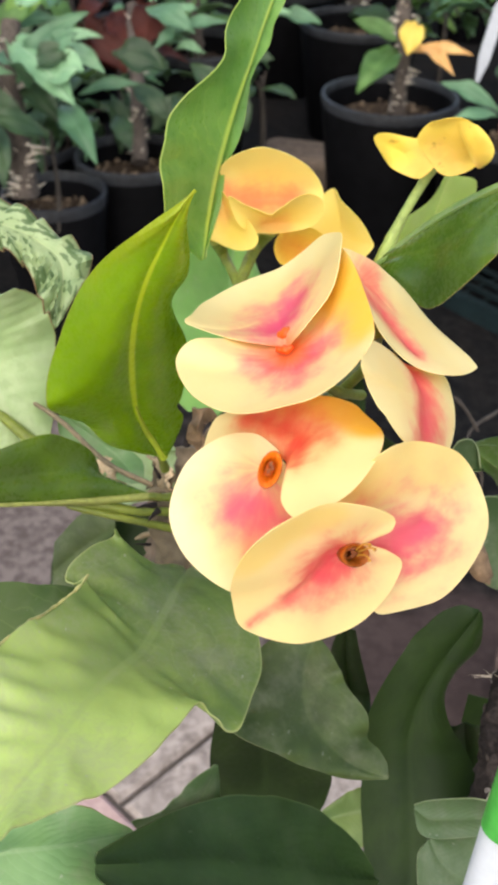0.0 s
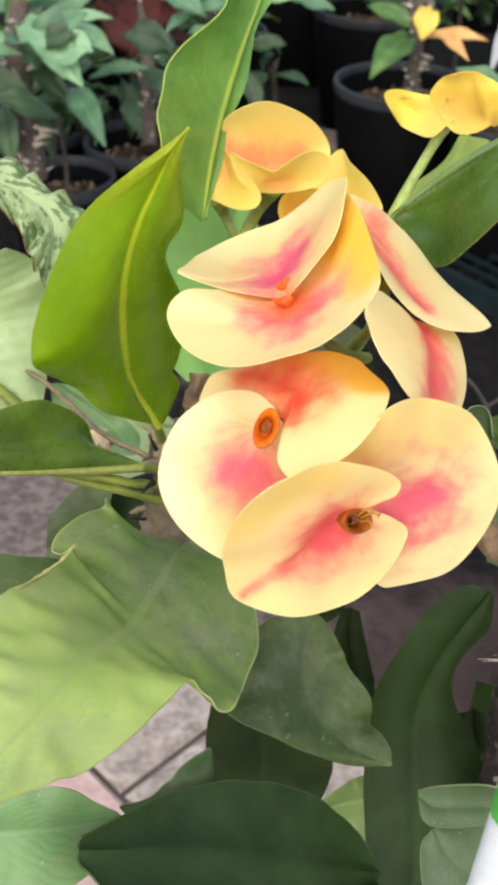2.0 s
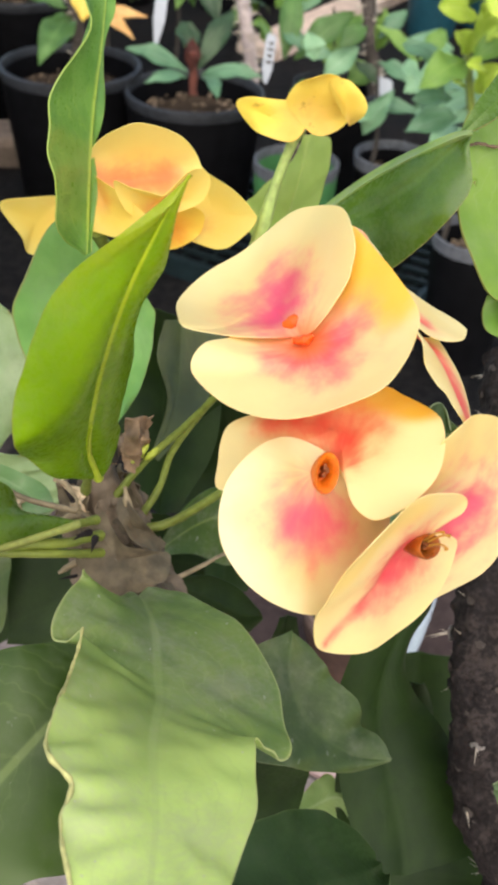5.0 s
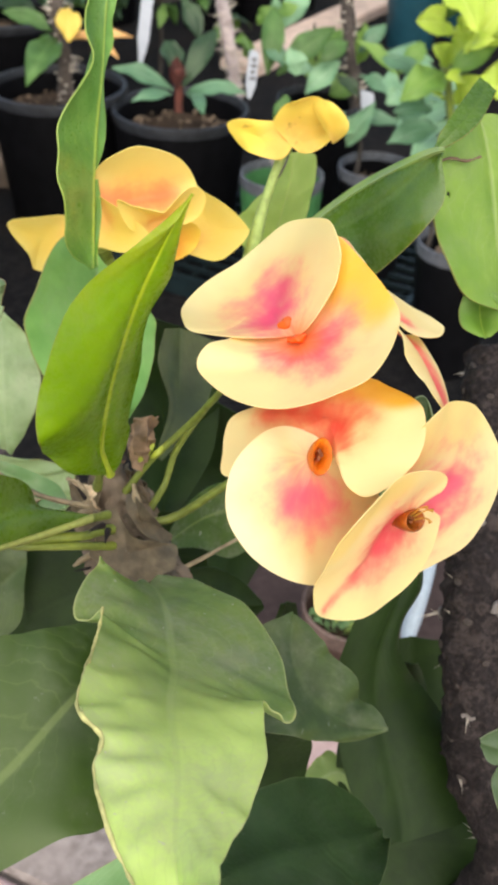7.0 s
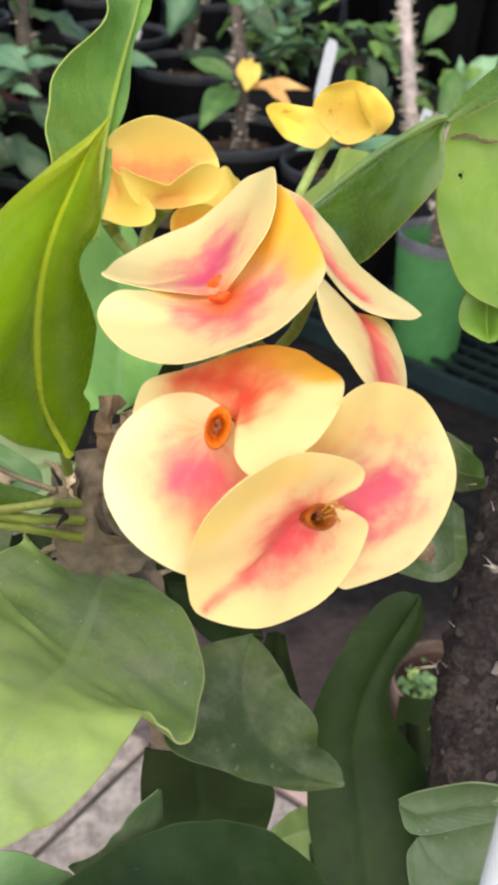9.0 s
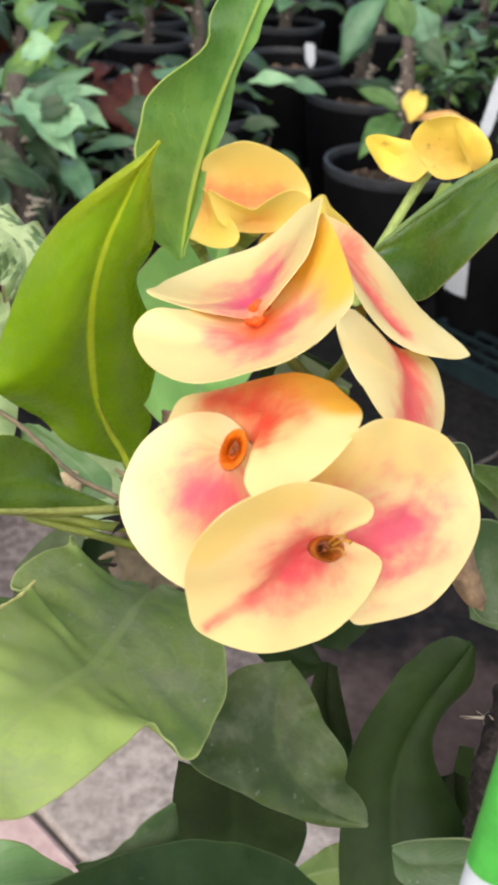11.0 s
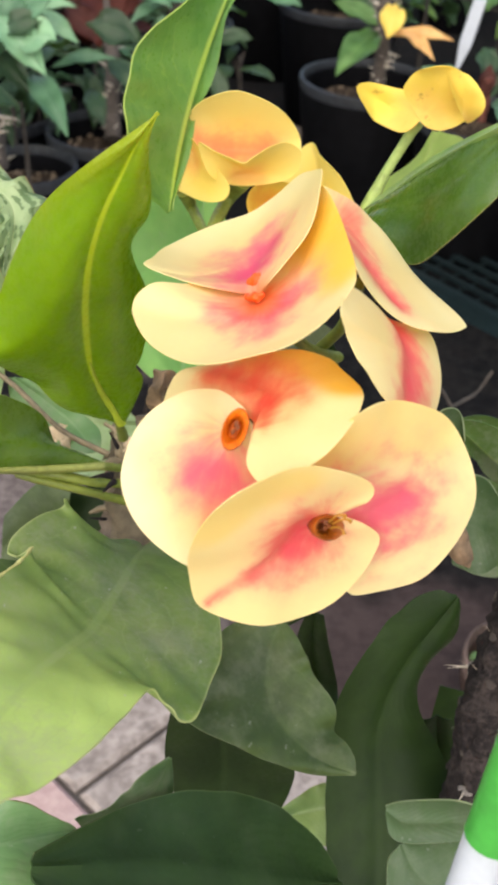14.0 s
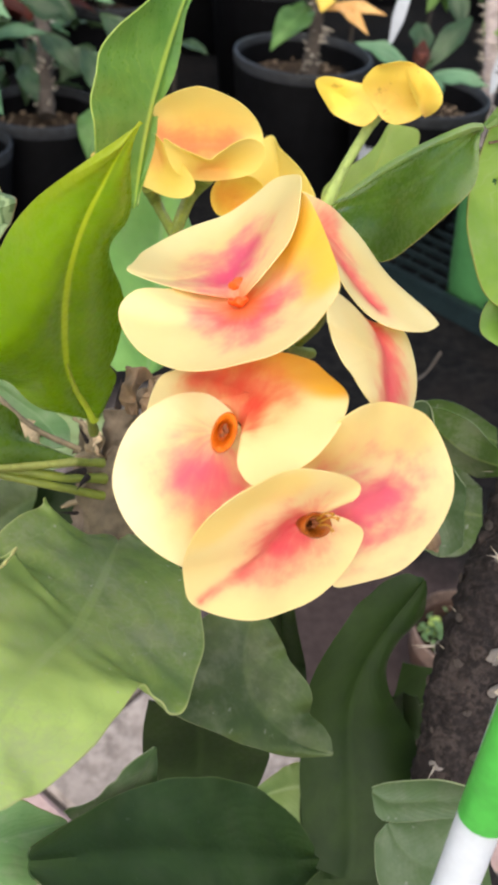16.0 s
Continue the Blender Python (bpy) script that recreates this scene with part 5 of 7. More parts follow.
leaf([(-0.0034, 0.3336, 0.5932), (-0.0149, 0.3226, 0.5944), (-0.0229, 0.3113, 0.5901), (-0.0295, 0.3032, 0.5836), (-0.0330, 0.2961, 0.5765), (-0.0300, 0.2856, 0.5647), (-0.0167, 0.2794, 0.5494)], [(-0.0022, 0.3329, 0.5895), (-0.0033, 0.3252, 0.5794), (-0.0039, 0.3150, 0.5663), (-0.0050, 0.3014, 0.5555), (-0.0065, 0.2870, 0.5500), (-0.0073, 0.2791, 0.5481)],
     [(-0.0001, 0.3342, 0.5887), (0.0076, 0.3264, 0.5756), (0.0129, 0.3165, 0.5656), (0.0128, 0.3098, 0.5587), (0.0058, 0.2982, 0.5495), (-0.0007, 0.2881, 0.5473), (-0.0069, 0.2790, 0.5481)], M_leaf_blue, "blue-green leaf behind the flowers", swell=0.001, wave=0.0008, waves=3)
leaf([(0.0680, 0.3296, 0.6124), (0.0636, 0.3291, 0.6033), (0.0558, 0.3335, 0.5938), (0.0505, 0.3357, 0.5860), (0.0516, 0.3303, 0.5797), (0.0581, 0.3247, 0.5754)], [(0.0692, 0.3292, 0.6125), (0.0655, 0.3234, 0.6036), (0.0626, 0.3214, 0.5949), (0.0609, 0.3221, 0.5867), (0.0601, 0.3226, 0.5804), (0.0596, 0.3242, 0.5755)],
     [(0.0706, 0.3288, 0.6125), (0.0796, 0.3332, 0.6088), (0.0783, 0.3309, 0.5986), (0.0754, 0.3291, 0.5884), (0.0691, 0.3249, 0.5805), (0.0609, 0.3238, 0.5755)], M_leaf_cream, "pale leaf by the withered flower", swell=0.0006, wave=0.0008, waves=3)
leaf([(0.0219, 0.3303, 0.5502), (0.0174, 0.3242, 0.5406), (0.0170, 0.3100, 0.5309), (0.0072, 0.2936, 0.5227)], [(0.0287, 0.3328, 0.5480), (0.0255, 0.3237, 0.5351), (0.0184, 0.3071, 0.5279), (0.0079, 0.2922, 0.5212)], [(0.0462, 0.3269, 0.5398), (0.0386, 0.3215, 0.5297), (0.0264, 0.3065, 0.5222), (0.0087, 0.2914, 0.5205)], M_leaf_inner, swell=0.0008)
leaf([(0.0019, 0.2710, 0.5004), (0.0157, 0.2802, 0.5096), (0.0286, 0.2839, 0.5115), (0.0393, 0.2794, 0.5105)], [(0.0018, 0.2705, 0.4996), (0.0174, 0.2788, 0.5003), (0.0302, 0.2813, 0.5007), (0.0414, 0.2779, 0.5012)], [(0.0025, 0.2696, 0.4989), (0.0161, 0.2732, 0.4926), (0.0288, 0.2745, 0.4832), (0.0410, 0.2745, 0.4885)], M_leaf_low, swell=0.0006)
leaf([(0.0059, 0.2639, 0.4932), (0.0200, 0.2700, 0.4850), (0.0310, 0.2700, 0.4760), (0.0380, 0.2640, 0.4680)], [(0.0057, 0.2628, 0.4917), (0.0190, 0.2660, 0.4780), (0.0300, 0.2640, 0.4690), (0.0382, 0.2630, 0.4665)], [(0.0085, 0.2584, 0.4874), (0.0180, 0.2610, 0.4700), (0.0290, 0.2600, 0.4620), (0.0384, 0.2622, 0.4655)], M_leaf_shade_dark, swell=0.0008)
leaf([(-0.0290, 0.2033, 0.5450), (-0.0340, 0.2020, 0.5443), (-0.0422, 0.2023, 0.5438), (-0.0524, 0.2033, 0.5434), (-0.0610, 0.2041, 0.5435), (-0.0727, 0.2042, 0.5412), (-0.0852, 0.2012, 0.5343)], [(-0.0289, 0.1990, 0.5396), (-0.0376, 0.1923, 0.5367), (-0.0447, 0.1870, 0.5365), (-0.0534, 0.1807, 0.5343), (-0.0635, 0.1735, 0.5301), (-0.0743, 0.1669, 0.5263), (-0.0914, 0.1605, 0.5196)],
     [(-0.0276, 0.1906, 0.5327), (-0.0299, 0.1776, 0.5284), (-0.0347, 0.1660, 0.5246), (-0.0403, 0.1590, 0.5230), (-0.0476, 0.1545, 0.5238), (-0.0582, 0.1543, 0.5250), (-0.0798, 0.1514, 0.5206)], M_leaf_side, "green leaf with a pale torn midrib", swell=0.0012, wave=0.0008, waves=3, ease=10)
leaf([(-0.0086, 0.2782, 0.5016), (-0.0194, 0.2835, 0.5030), (-0.0309, 0.2865, 0.5010), (-0.0448, 0.2886, 0.4967)], [(-0.0119, 0.2683, 0.4872), (-0.0250, 0.2735, 0.4838), (-0.0351, 0.2748, 0.4803), (-0.0466, 0.2738, 0.4766)], [(-0.0140, 0.2617, 0.4775), (-0.0257, 0.2651, 0.4725), (-0.0373, 0.2681, 0.4706), (-0.0486, 0.2708, 0.4718)], M_leaf_shade_dark, swell=0.0008)
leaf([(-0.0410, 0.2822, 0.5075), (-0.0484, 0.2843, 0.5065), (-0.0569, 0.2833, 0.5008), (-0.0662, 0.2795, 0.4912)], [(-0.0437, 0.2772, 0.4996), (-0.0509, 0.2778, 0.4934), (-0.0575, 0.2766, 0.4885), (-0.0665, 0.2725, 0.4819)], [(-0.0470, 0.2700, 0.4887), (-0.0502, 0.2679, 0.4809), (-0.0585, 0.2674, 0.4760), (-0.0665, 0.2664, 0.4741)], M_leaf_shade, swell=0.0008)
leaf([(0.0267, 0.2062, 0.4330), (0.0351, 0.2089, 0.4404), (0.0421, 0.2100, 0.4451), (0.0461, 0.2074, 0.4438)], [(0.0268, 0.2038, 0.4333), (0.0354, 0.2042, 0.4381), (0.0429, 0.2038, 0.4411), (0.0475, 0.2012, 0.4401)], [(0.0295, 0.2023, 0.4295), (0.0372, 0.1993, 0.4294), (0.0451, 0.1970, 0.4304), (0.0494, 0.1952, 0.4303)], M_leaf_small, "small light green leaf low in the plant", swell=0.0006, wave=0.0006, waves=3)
leaf([(-0.0061, 0.3005, 0.4841), (0.0025, 0.3017, 0.4893), (0.0145, 0.2996, 0.4886), (0.0230, 0.2916, 0.4855)], [(-0.0079, 0.2934, 0.4743), (0.0026, 0.2937, 0.4744), (0.0127, 0.2922, 0.4735), (0.0233, 0.2838, 0.4759)], [(-0.0079, 0.2844, 0.4631), (0.0018, 0.2816, 0.4605), (0.0121, 0.2806, 0.4603), (0.0212, 0.2754, 0.4645)], M_leaf_shade_dark, swell=0.0008)
leaf([(-0.0635, 0.3400, 0.5087), (-0.0675, 0.3322, 0.4972), (-0.0637, 0.3220, 0.4861), (-0.0498, 0.3062, 0.4806)], [(-0.0483, 0.3256, 0.5139), (-0.0461, 0.3216, 0.5014), (-0.0437, 0.3145, 0.4936), (-0.0414, 0.3035, 0.4892)], [(-0.0340, 0.3146, 0.5145), (-0.0216, 0.3077, 0.5113), (-0.0201, 0.3017, 0.5044), (-0.0335, 0.3029, 0.4919)], M_leaf_washed, "washed-out leaf with dry torn margin", swell=0.0012, wave=0.0014, waves=4, ragged=0.1)
leaf([(-0.0405, 0.3663, 0.5517), (-0.0467, 0.3579, 0.5385), (-0.0495, 0.3459, 0.5222), (-0.0441, 0.3340, 0.5096)], [(-0.0332, 0.3581, 0.5529), (-0.0355, 0.3487, 0.5401), (-0.0380, 0.3381, 0.5256), (-0.0405, 0.3316, 0.5082)], [(-0.0286, 0.3483, 0.5509), (-0.0246, 0.3396, 0.5417), (-0.0272, 0.3291, 0.5275), (-0.0388, 0.3298, 0.5067)], M_leaf_washed, swell=0.001, wave=0.001, waves=3)
# leaves deep in the plant, coloured near-black green for the shade there
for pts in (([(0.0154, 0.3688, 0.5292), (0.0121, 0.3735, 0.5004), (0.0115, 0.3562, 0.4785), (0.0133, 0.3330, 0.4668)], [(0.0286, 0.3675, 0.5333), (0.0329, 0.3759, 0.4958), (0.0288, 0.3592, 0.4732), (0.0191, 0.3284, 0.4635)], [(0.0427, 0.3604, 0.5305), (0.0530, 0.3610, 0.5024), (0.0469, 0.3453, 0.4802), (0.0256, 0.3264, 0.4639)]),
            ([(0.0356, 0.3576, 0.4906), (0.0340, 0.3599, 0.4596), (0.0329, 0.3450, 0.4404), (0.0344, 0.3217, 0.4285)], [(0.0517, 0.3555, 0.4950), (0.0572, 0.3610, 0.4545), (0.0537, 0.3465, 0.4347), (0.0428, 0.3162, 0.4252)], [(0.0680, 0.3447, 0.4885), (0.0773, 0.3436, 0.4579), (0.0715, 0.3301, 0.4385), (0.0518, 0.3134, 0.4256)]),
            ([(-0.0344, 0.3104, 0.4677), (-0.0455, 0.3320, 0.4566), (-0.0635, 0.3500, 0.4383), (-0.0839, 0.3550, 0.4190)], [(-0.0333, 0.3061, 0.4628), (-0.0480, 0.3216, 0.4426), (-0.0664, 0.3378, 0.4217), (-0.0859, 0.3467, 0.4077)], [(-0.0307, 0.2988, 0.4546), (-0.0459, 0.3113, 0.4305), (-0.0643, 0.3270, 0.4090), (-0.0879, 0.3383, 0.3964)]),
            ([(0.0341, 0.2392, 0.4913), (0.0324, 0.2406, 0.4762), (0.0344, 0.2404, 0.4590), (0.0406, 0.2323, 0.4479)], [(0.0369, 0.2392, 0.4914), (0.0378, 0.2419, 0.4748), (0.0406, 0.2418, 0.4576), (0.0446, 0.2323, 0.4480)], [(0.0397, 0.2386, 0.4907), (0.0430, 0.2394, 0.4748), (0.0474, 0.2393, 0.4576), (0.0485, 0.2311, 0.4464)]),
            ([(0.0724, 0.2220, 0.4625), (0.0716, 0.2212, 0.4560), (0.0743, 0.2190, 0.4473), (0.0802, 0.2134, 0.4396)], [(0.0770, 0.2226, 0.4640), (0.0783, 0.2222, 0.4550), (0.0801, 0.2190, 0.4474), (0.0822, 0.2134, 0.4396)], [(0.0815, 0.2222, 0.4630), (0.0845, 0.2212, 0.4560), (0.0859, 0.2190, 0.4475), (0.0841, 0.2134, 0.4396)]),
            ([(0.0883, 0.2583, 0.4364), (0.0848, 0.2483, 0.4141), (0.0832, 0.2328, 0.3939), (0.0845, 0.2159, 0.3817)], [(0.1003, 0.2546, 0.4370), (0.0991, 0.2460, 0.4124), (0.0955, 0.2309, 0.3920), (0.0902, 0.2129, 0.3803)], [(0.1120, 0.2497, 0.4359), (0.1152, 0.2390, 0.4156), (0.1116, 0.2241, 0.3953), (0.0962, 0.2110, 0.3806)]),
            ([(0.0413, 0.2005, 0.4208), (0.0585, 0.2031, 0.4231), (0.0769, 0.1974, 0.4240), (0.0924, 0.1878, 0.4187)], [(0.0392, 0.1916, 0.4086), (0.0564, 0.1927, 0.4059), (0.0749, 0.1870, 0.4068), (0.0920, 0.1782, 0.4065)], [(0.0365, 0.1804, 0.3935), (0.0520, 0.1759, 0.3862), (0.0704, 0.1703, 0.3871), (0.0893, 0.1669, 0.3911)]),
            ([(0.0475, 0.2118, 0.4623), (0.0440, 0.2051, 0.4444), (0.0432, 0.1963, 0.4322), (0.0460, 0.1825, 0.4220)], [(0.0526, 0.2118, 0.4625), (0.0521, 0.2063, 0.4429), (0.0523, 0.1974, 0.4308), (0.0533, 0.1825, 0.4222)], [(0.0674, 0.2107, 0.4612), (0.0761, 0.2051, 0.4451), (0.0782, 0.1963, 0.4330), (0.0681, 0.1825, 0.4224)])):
    leaf(pts[0], pts[1], pts[2], M_leaf_shade_dark, swell=0.001, wave=0.0006, waves=2)
# leaves on the far right
leaf([(0.0541, 0.2086, 0.5879), (0.0558, 0.2096, 0.5894), (0.0590, 0.2104, 0.5890), (0.0610, 0.2099, 0.5863), (0.0623, 0.2079, 0.5813)], [(0.0554, 0.2091, 0.5850), (0.0575, 0.2103, 0.5832), (0.0597, 0.2105, 0.5816), (0.0613, 0.2099, 0.5807), (0.0624, 0.2078, 0.5811)],
     [(0.0561, 0.2089, 0.5828), (0.0575, 0.2093, 0.5797), (0.0593, 0.2099, 0.5787), (0.0608, 0.2092, 0.5796), (0.0624, 0.2077, 0.5810)], M_leaf_dusty, "small rounded leaf edge", swell=0.0004)
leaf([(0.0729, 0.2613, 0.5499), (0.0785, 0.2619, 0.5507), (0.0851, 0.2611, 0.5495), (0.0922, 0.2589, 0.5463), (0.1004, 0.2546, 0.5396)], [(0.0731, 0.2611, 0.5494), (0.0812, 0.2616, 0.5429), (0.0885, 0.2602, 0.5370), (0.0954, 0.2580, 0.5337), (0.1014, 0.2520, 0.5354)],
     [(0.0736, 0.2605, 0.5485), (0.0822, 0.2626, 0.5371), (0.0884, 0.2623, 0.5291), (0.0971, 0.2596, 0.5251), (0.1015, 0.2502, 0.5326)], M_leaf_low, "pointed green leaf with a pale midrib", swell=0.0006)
leaf([(0.0715, 0.2427, 0.5392), (0.0754, 0.2449, 0.5427), (0.0818, 0.2446, 0.5422), (0.0871, 0.2412, 0.5370)], [(0.0730, 0.2400, 0.5312), (0.0786, 0.2432, 0.5289), (0.0835, 0.2424, 0.5276), (0.0878, 0.2385, 0.5290)],
     [(0.0747, 0.2363, 0.5198), (0.0796, 0.2360, 0.5138), (0.0845, 0.2354, 0.5128), (0.0886, 0.2347, 0.5175)], M_leaf_dusty, swell=0.0008)
leaf([(0.0663, 0.2192, 0.5544), (0.0636, 0.2165, 0.5500), (0.0628, 0.2138, 0.5457), (0.0669, 0.2107, 0.5410), (0.0703, 0.2099, 0.5396)], [(0.0671, 0.2192, 0.5543), (0.0660, 0.2134, 0.5508), (0.0666, 0.2108, 0.5466), (0.0686, 0.2095, 0.5428), (0.0705, 0.2098, 0.5395)],
     [(0.0680, 0.2189, 0.5538), (0.0694, 0.2158, 0.5490), (0.0711, 0.2131, 0.5448), (0.0719, 0.2112, 0.5418), (0.0713, 0.2098, 0.5396)], M_dry, "dried brown tongue of a fallen bract", swell=0.0012, wave=0.0008, waves=3)
for pts, r in (([(0.1019, 0.4322, 0.4462), (0.1077, 0.4368, 0.4534), (0.1148, 0.4339, 0.4489), (0.1226, 0.4274, 0.4387)], 0.0022), ([(0.1456, 0.4558, 0.4464), (0.1374, 0.4495, 0.4364), (0.1193, 0.4280, 0.4398), (0.1079, 0.4014, 0.4349)], 0.0018), ([(0.0738, 0.2578, 0.5443), (0.0771, 0.2565, 0.5423), (0.0766, 0.2525, 0.5360)], 0.0012)):
    part("twig", tube(pts, [r * 0.45] * len(pts), 8, 16, r * 0.3, 150), M_twig, plant, "dry dark twig")

leaf([(0.0869, 0.3078, 0.5178), (0.0967, 0.3089, 0.5199), (0.1067, 0.3070, 0.5181), (0.1189, 0.3021, 0.5124)], [(0.0870, 0.3060, 0.5154), (0.0975, 0.3063, 0.5132), (0.1076, 0.3039, 0.5106), (0.1191, 0.2992, 0.5084)], [(0.0892, 0.3024, 0.5108), (0.0979, 0.3004, 0.5052), (0.1080, 0.2979, 0.5026), (0.1193, 0.2962, 0.5044)], M_leaf_low, swell=0.0006)
leaf([(0.0916, 0.2953, 0.5013), (0.0975, 0.2959, 0.5025), (0.1055, 0.2940, 0.5005), (0.1138, 0.2892, 0.4946)], [(0.0882, 0.2871, 0.4900), (0.0967, 0.2873, 0.4875), (0.1047, 0.2861, 0.4864), (0.1141, 0.2833, 0.4866)], [(0.0888, 0.2776, 0.4773), (0.0994, 0.2766, 0.4733), (0.1073, 0.2765, 0.4737), (0.1144, 0.2786, 0.4803)], M_leaf_low, swell=0.0006)

# stems
part("stem", tube([(-0.0154, 0.2753, 0.5381), (-0.0146, 0.2679, 0.5259), (-0.0130, 0.2601, 0.5135), (-0.0100, 0.2548, 0.4981), (-0.0025, 0.2534, 0.4597), (0.0101, 0.2546, 0.4169)] + [(0.03, 0.27, 0.13)], [0.005, 0.0070, 0.0085, 0.0090, 0.0095, 0.0095, 0.01], 20, 70, 0.0016, 330), M_stem, plant, "grey scaly stem")
for i, (pts, r) in enumerate((
        ([(-0.0124, 0.2651, 0.5300), (-0.0027, 0.2642, 0.5431), (0.0095, 0.2577, 0.5602), (0.0189, 0.2416, 0.5872)], 0.0014),
        ([(-0.0067, 0.2590, 0.5248), (0.0010, 0.2615, 0.5346), (0.0059, 0.2637, 0.5462), (0.0162, 0.2610, 0.5638)], 0.0014),
        ([(-0.0131, 0.2577, 0.5238), (-0.0051, 0.2542, 0.5262), (0.0033, 0.2529, 0.5282), (0.0187, 0.2464, 0.5432)], 0.0018),
        ([(-0.0204, 0.2509, 0.5360), (-0.0238, 0.2478, 0.5385), (-0.0294, 0.2427, 0.5427), (-0.0456, 0.2371, 0.5449), (-0.0588, 0.2293, 0.5510)], 0.0016),
        ([(-0.0198, 0.2495, 0.5312), (-0.0240, 0.2460, 0.5342), (-0.0310, 0.2402, 0.5392), (-0.0411, 0.2397, 0.5417), (-0.0514, 0.2402, 0.5422)], 0.0018),
        ([(-0.0194, 0.2469, 0.5264), (-0.0244, 0.2438, 0.5304), (-0.0327, 0.2387, 0.5371), (-0.0445, 0.2387, 0.5403), (-0.0513, 0.2397, 0.5415)], 0.0016),
        ([(-0.0227, 0.2525, 0.5461), (-0.0229, 0.2477, 0.5531), (-0.0235, 0.2416, 0.5618), (-0.0255, 0.2351, 0.5715)], 0.0017),
        ([(-0.0263, 0.2479, 0.5431), (-0.0406, 0.2536, 0.5472), (-0.0578, 0.2676, 0.5543), (-0.0782, 0.2823, 0.5572)], 0.0010),
        ([(-0.0648, 0.2628, 0.5477), (-0.0769, 0.2722, 0.5519), (-0.0892, 0.2801, 0.5540), (-0.0981, 0.2865, 0.5542)], 0.0020))):
    part("stalk", tube(pts, [r * 0.95] + [r * 0.78] * (len(pts) - 2) + [r * 0.7], 8, 16, r * 0.15, 400), M_stub if i == 7 else M_stalk, plant)

# dry scraps, scales and dark thorns on the stem
leaf([(-0.0487, 0.2697, 0.5353), (-0.0491, 0.2673, 0.5320), (-0.0440, 0.2651, 0.5291), (-0.0369, 0.2629, 0.5296)], [(-0.0443, 0.2680, 0.5381), (-0.0433, 0.2631, 0.5365), (-0.0401, 0.2617, 0.5347), (-0.0361, 0.2633, 0.5302)], [(-0.0404, 0.2701, 0.5359), (-0.0382, 0.2660, 0.5337), (-0.0362, 0.2649, 0.5323), (-0.0350, 0.2638, 0.5308)], M_scrap, "shrivelled pinkish flower scrap", swell=0.0012, wave=0.0018, waves=4, rows=30, crumple=0.0026, ragged=0.4)
leaf([(-0.0270, 0.2717, 0.5353), (-0.0252, 0.2658, 0.5353), (-0.0257, 0.2617, 0.5332), (-0.0229, 0.2597, 0.5287)], [(-0.0255, 0.2700, 0.5371), (-0.0236, 0.2628, 0.5373), (-0.0236, 0.2594, 0.5346), (-0.0216, 0.2583, 0.5307)], [(-0.0238, 0.2704, 0.5351), (-0.0214, 0.2643, 0.5350), (-0.0212, 0.2601, 0.5332), (-0.0203, 0.2595, 0.5295)], M_scrap, "curled pale dry scrap", swell=0.0008, wave=0.0012, waves=4, rows=24, crumple=0.0018, ragged=0.3)
leaf([(-0.0126, 0.2418, 0.5758), (-0.0141, 0.2390, 0.5719), (-0.0141, 0.2373, 0.5661)], [(-0.0101, 0.2404, 0.5774), (-0.0112, 0.2357, 0.5742), (-0.0124, 0.2352, 0.5667)], [(-0.0072, 0.2409, 0.5746), (-0.0088, 0.2383, 0.5710), (-0.0114, 0.2363, 0.5649)], M_dry, "dry brown bract scale", swell=0.001, wave=0.0012, waves=3, rows=24, crumple=0.002, ragged=0.3)
leaf([(-0.0060, 0.2702, 0.5541), (-0.0084, 0.2672, 0.5493), (-0.0084, 0.2655, 0.5421)], [(-0.0025, 0.2677, 0.5558), (-0.0059, 0.2626, 0.5512), (-0.0076, 0.2638, 0.5421)], [(0.0010, 0.2680, 0.5561), (-0.0021, 0.2644, 0.5502), (-0.0059, 0.2636, 0.5409)], M_dry, "dry brown bract scale", swell=0.001, wave=0.0014, waves=3, rows=24, crumple=0.0022, ragged=0.3)
def sheath(axis, f0, f1, a0, a1, r, seed, mat, flare=0.0):
    """A torn papery leaf base that wraps part of the stem, with an uneven lower edge."""
    rows, cols, grid = 14, 12, []
    for i in range(rows):
        v = i / (rows - 1)
        line = []
        for j in range(cols):
            u = j / (cols - 1)
            a = a0 + (a1 - a0) * u + 0.25 * noise.noise(Vector((v * 3, seed, 0)))
            f = f0 + (f1 - f0) * v * (1 + 0.30 * noise.noise(Vector((u * 4, seed, 3))))
            k = max(0.0, min(0.999, f)) * (len(axis) - 1)
            c = axis[int(k)].lerp(axis[int(k) + 1], k - int(k))
            rr = r + flare * v * v + 0.0022 * noise.noise(Vector((u * 3.5, v * 2.5, seed))) + 0.0009 * noise.noise(Vector((u * 11, v * 5, seed)))
            rr += 0.0016 * (abs(u - 0.5) * 2) ** 4
            line.append(c + Vector((math.sin(a), -math.cos(a), 0)) * rr)
        grid.append(line)
    return part("sheath", sheet(grid, lambda i, j: (j / cols, i / rows), 0.0003), mat, plant)


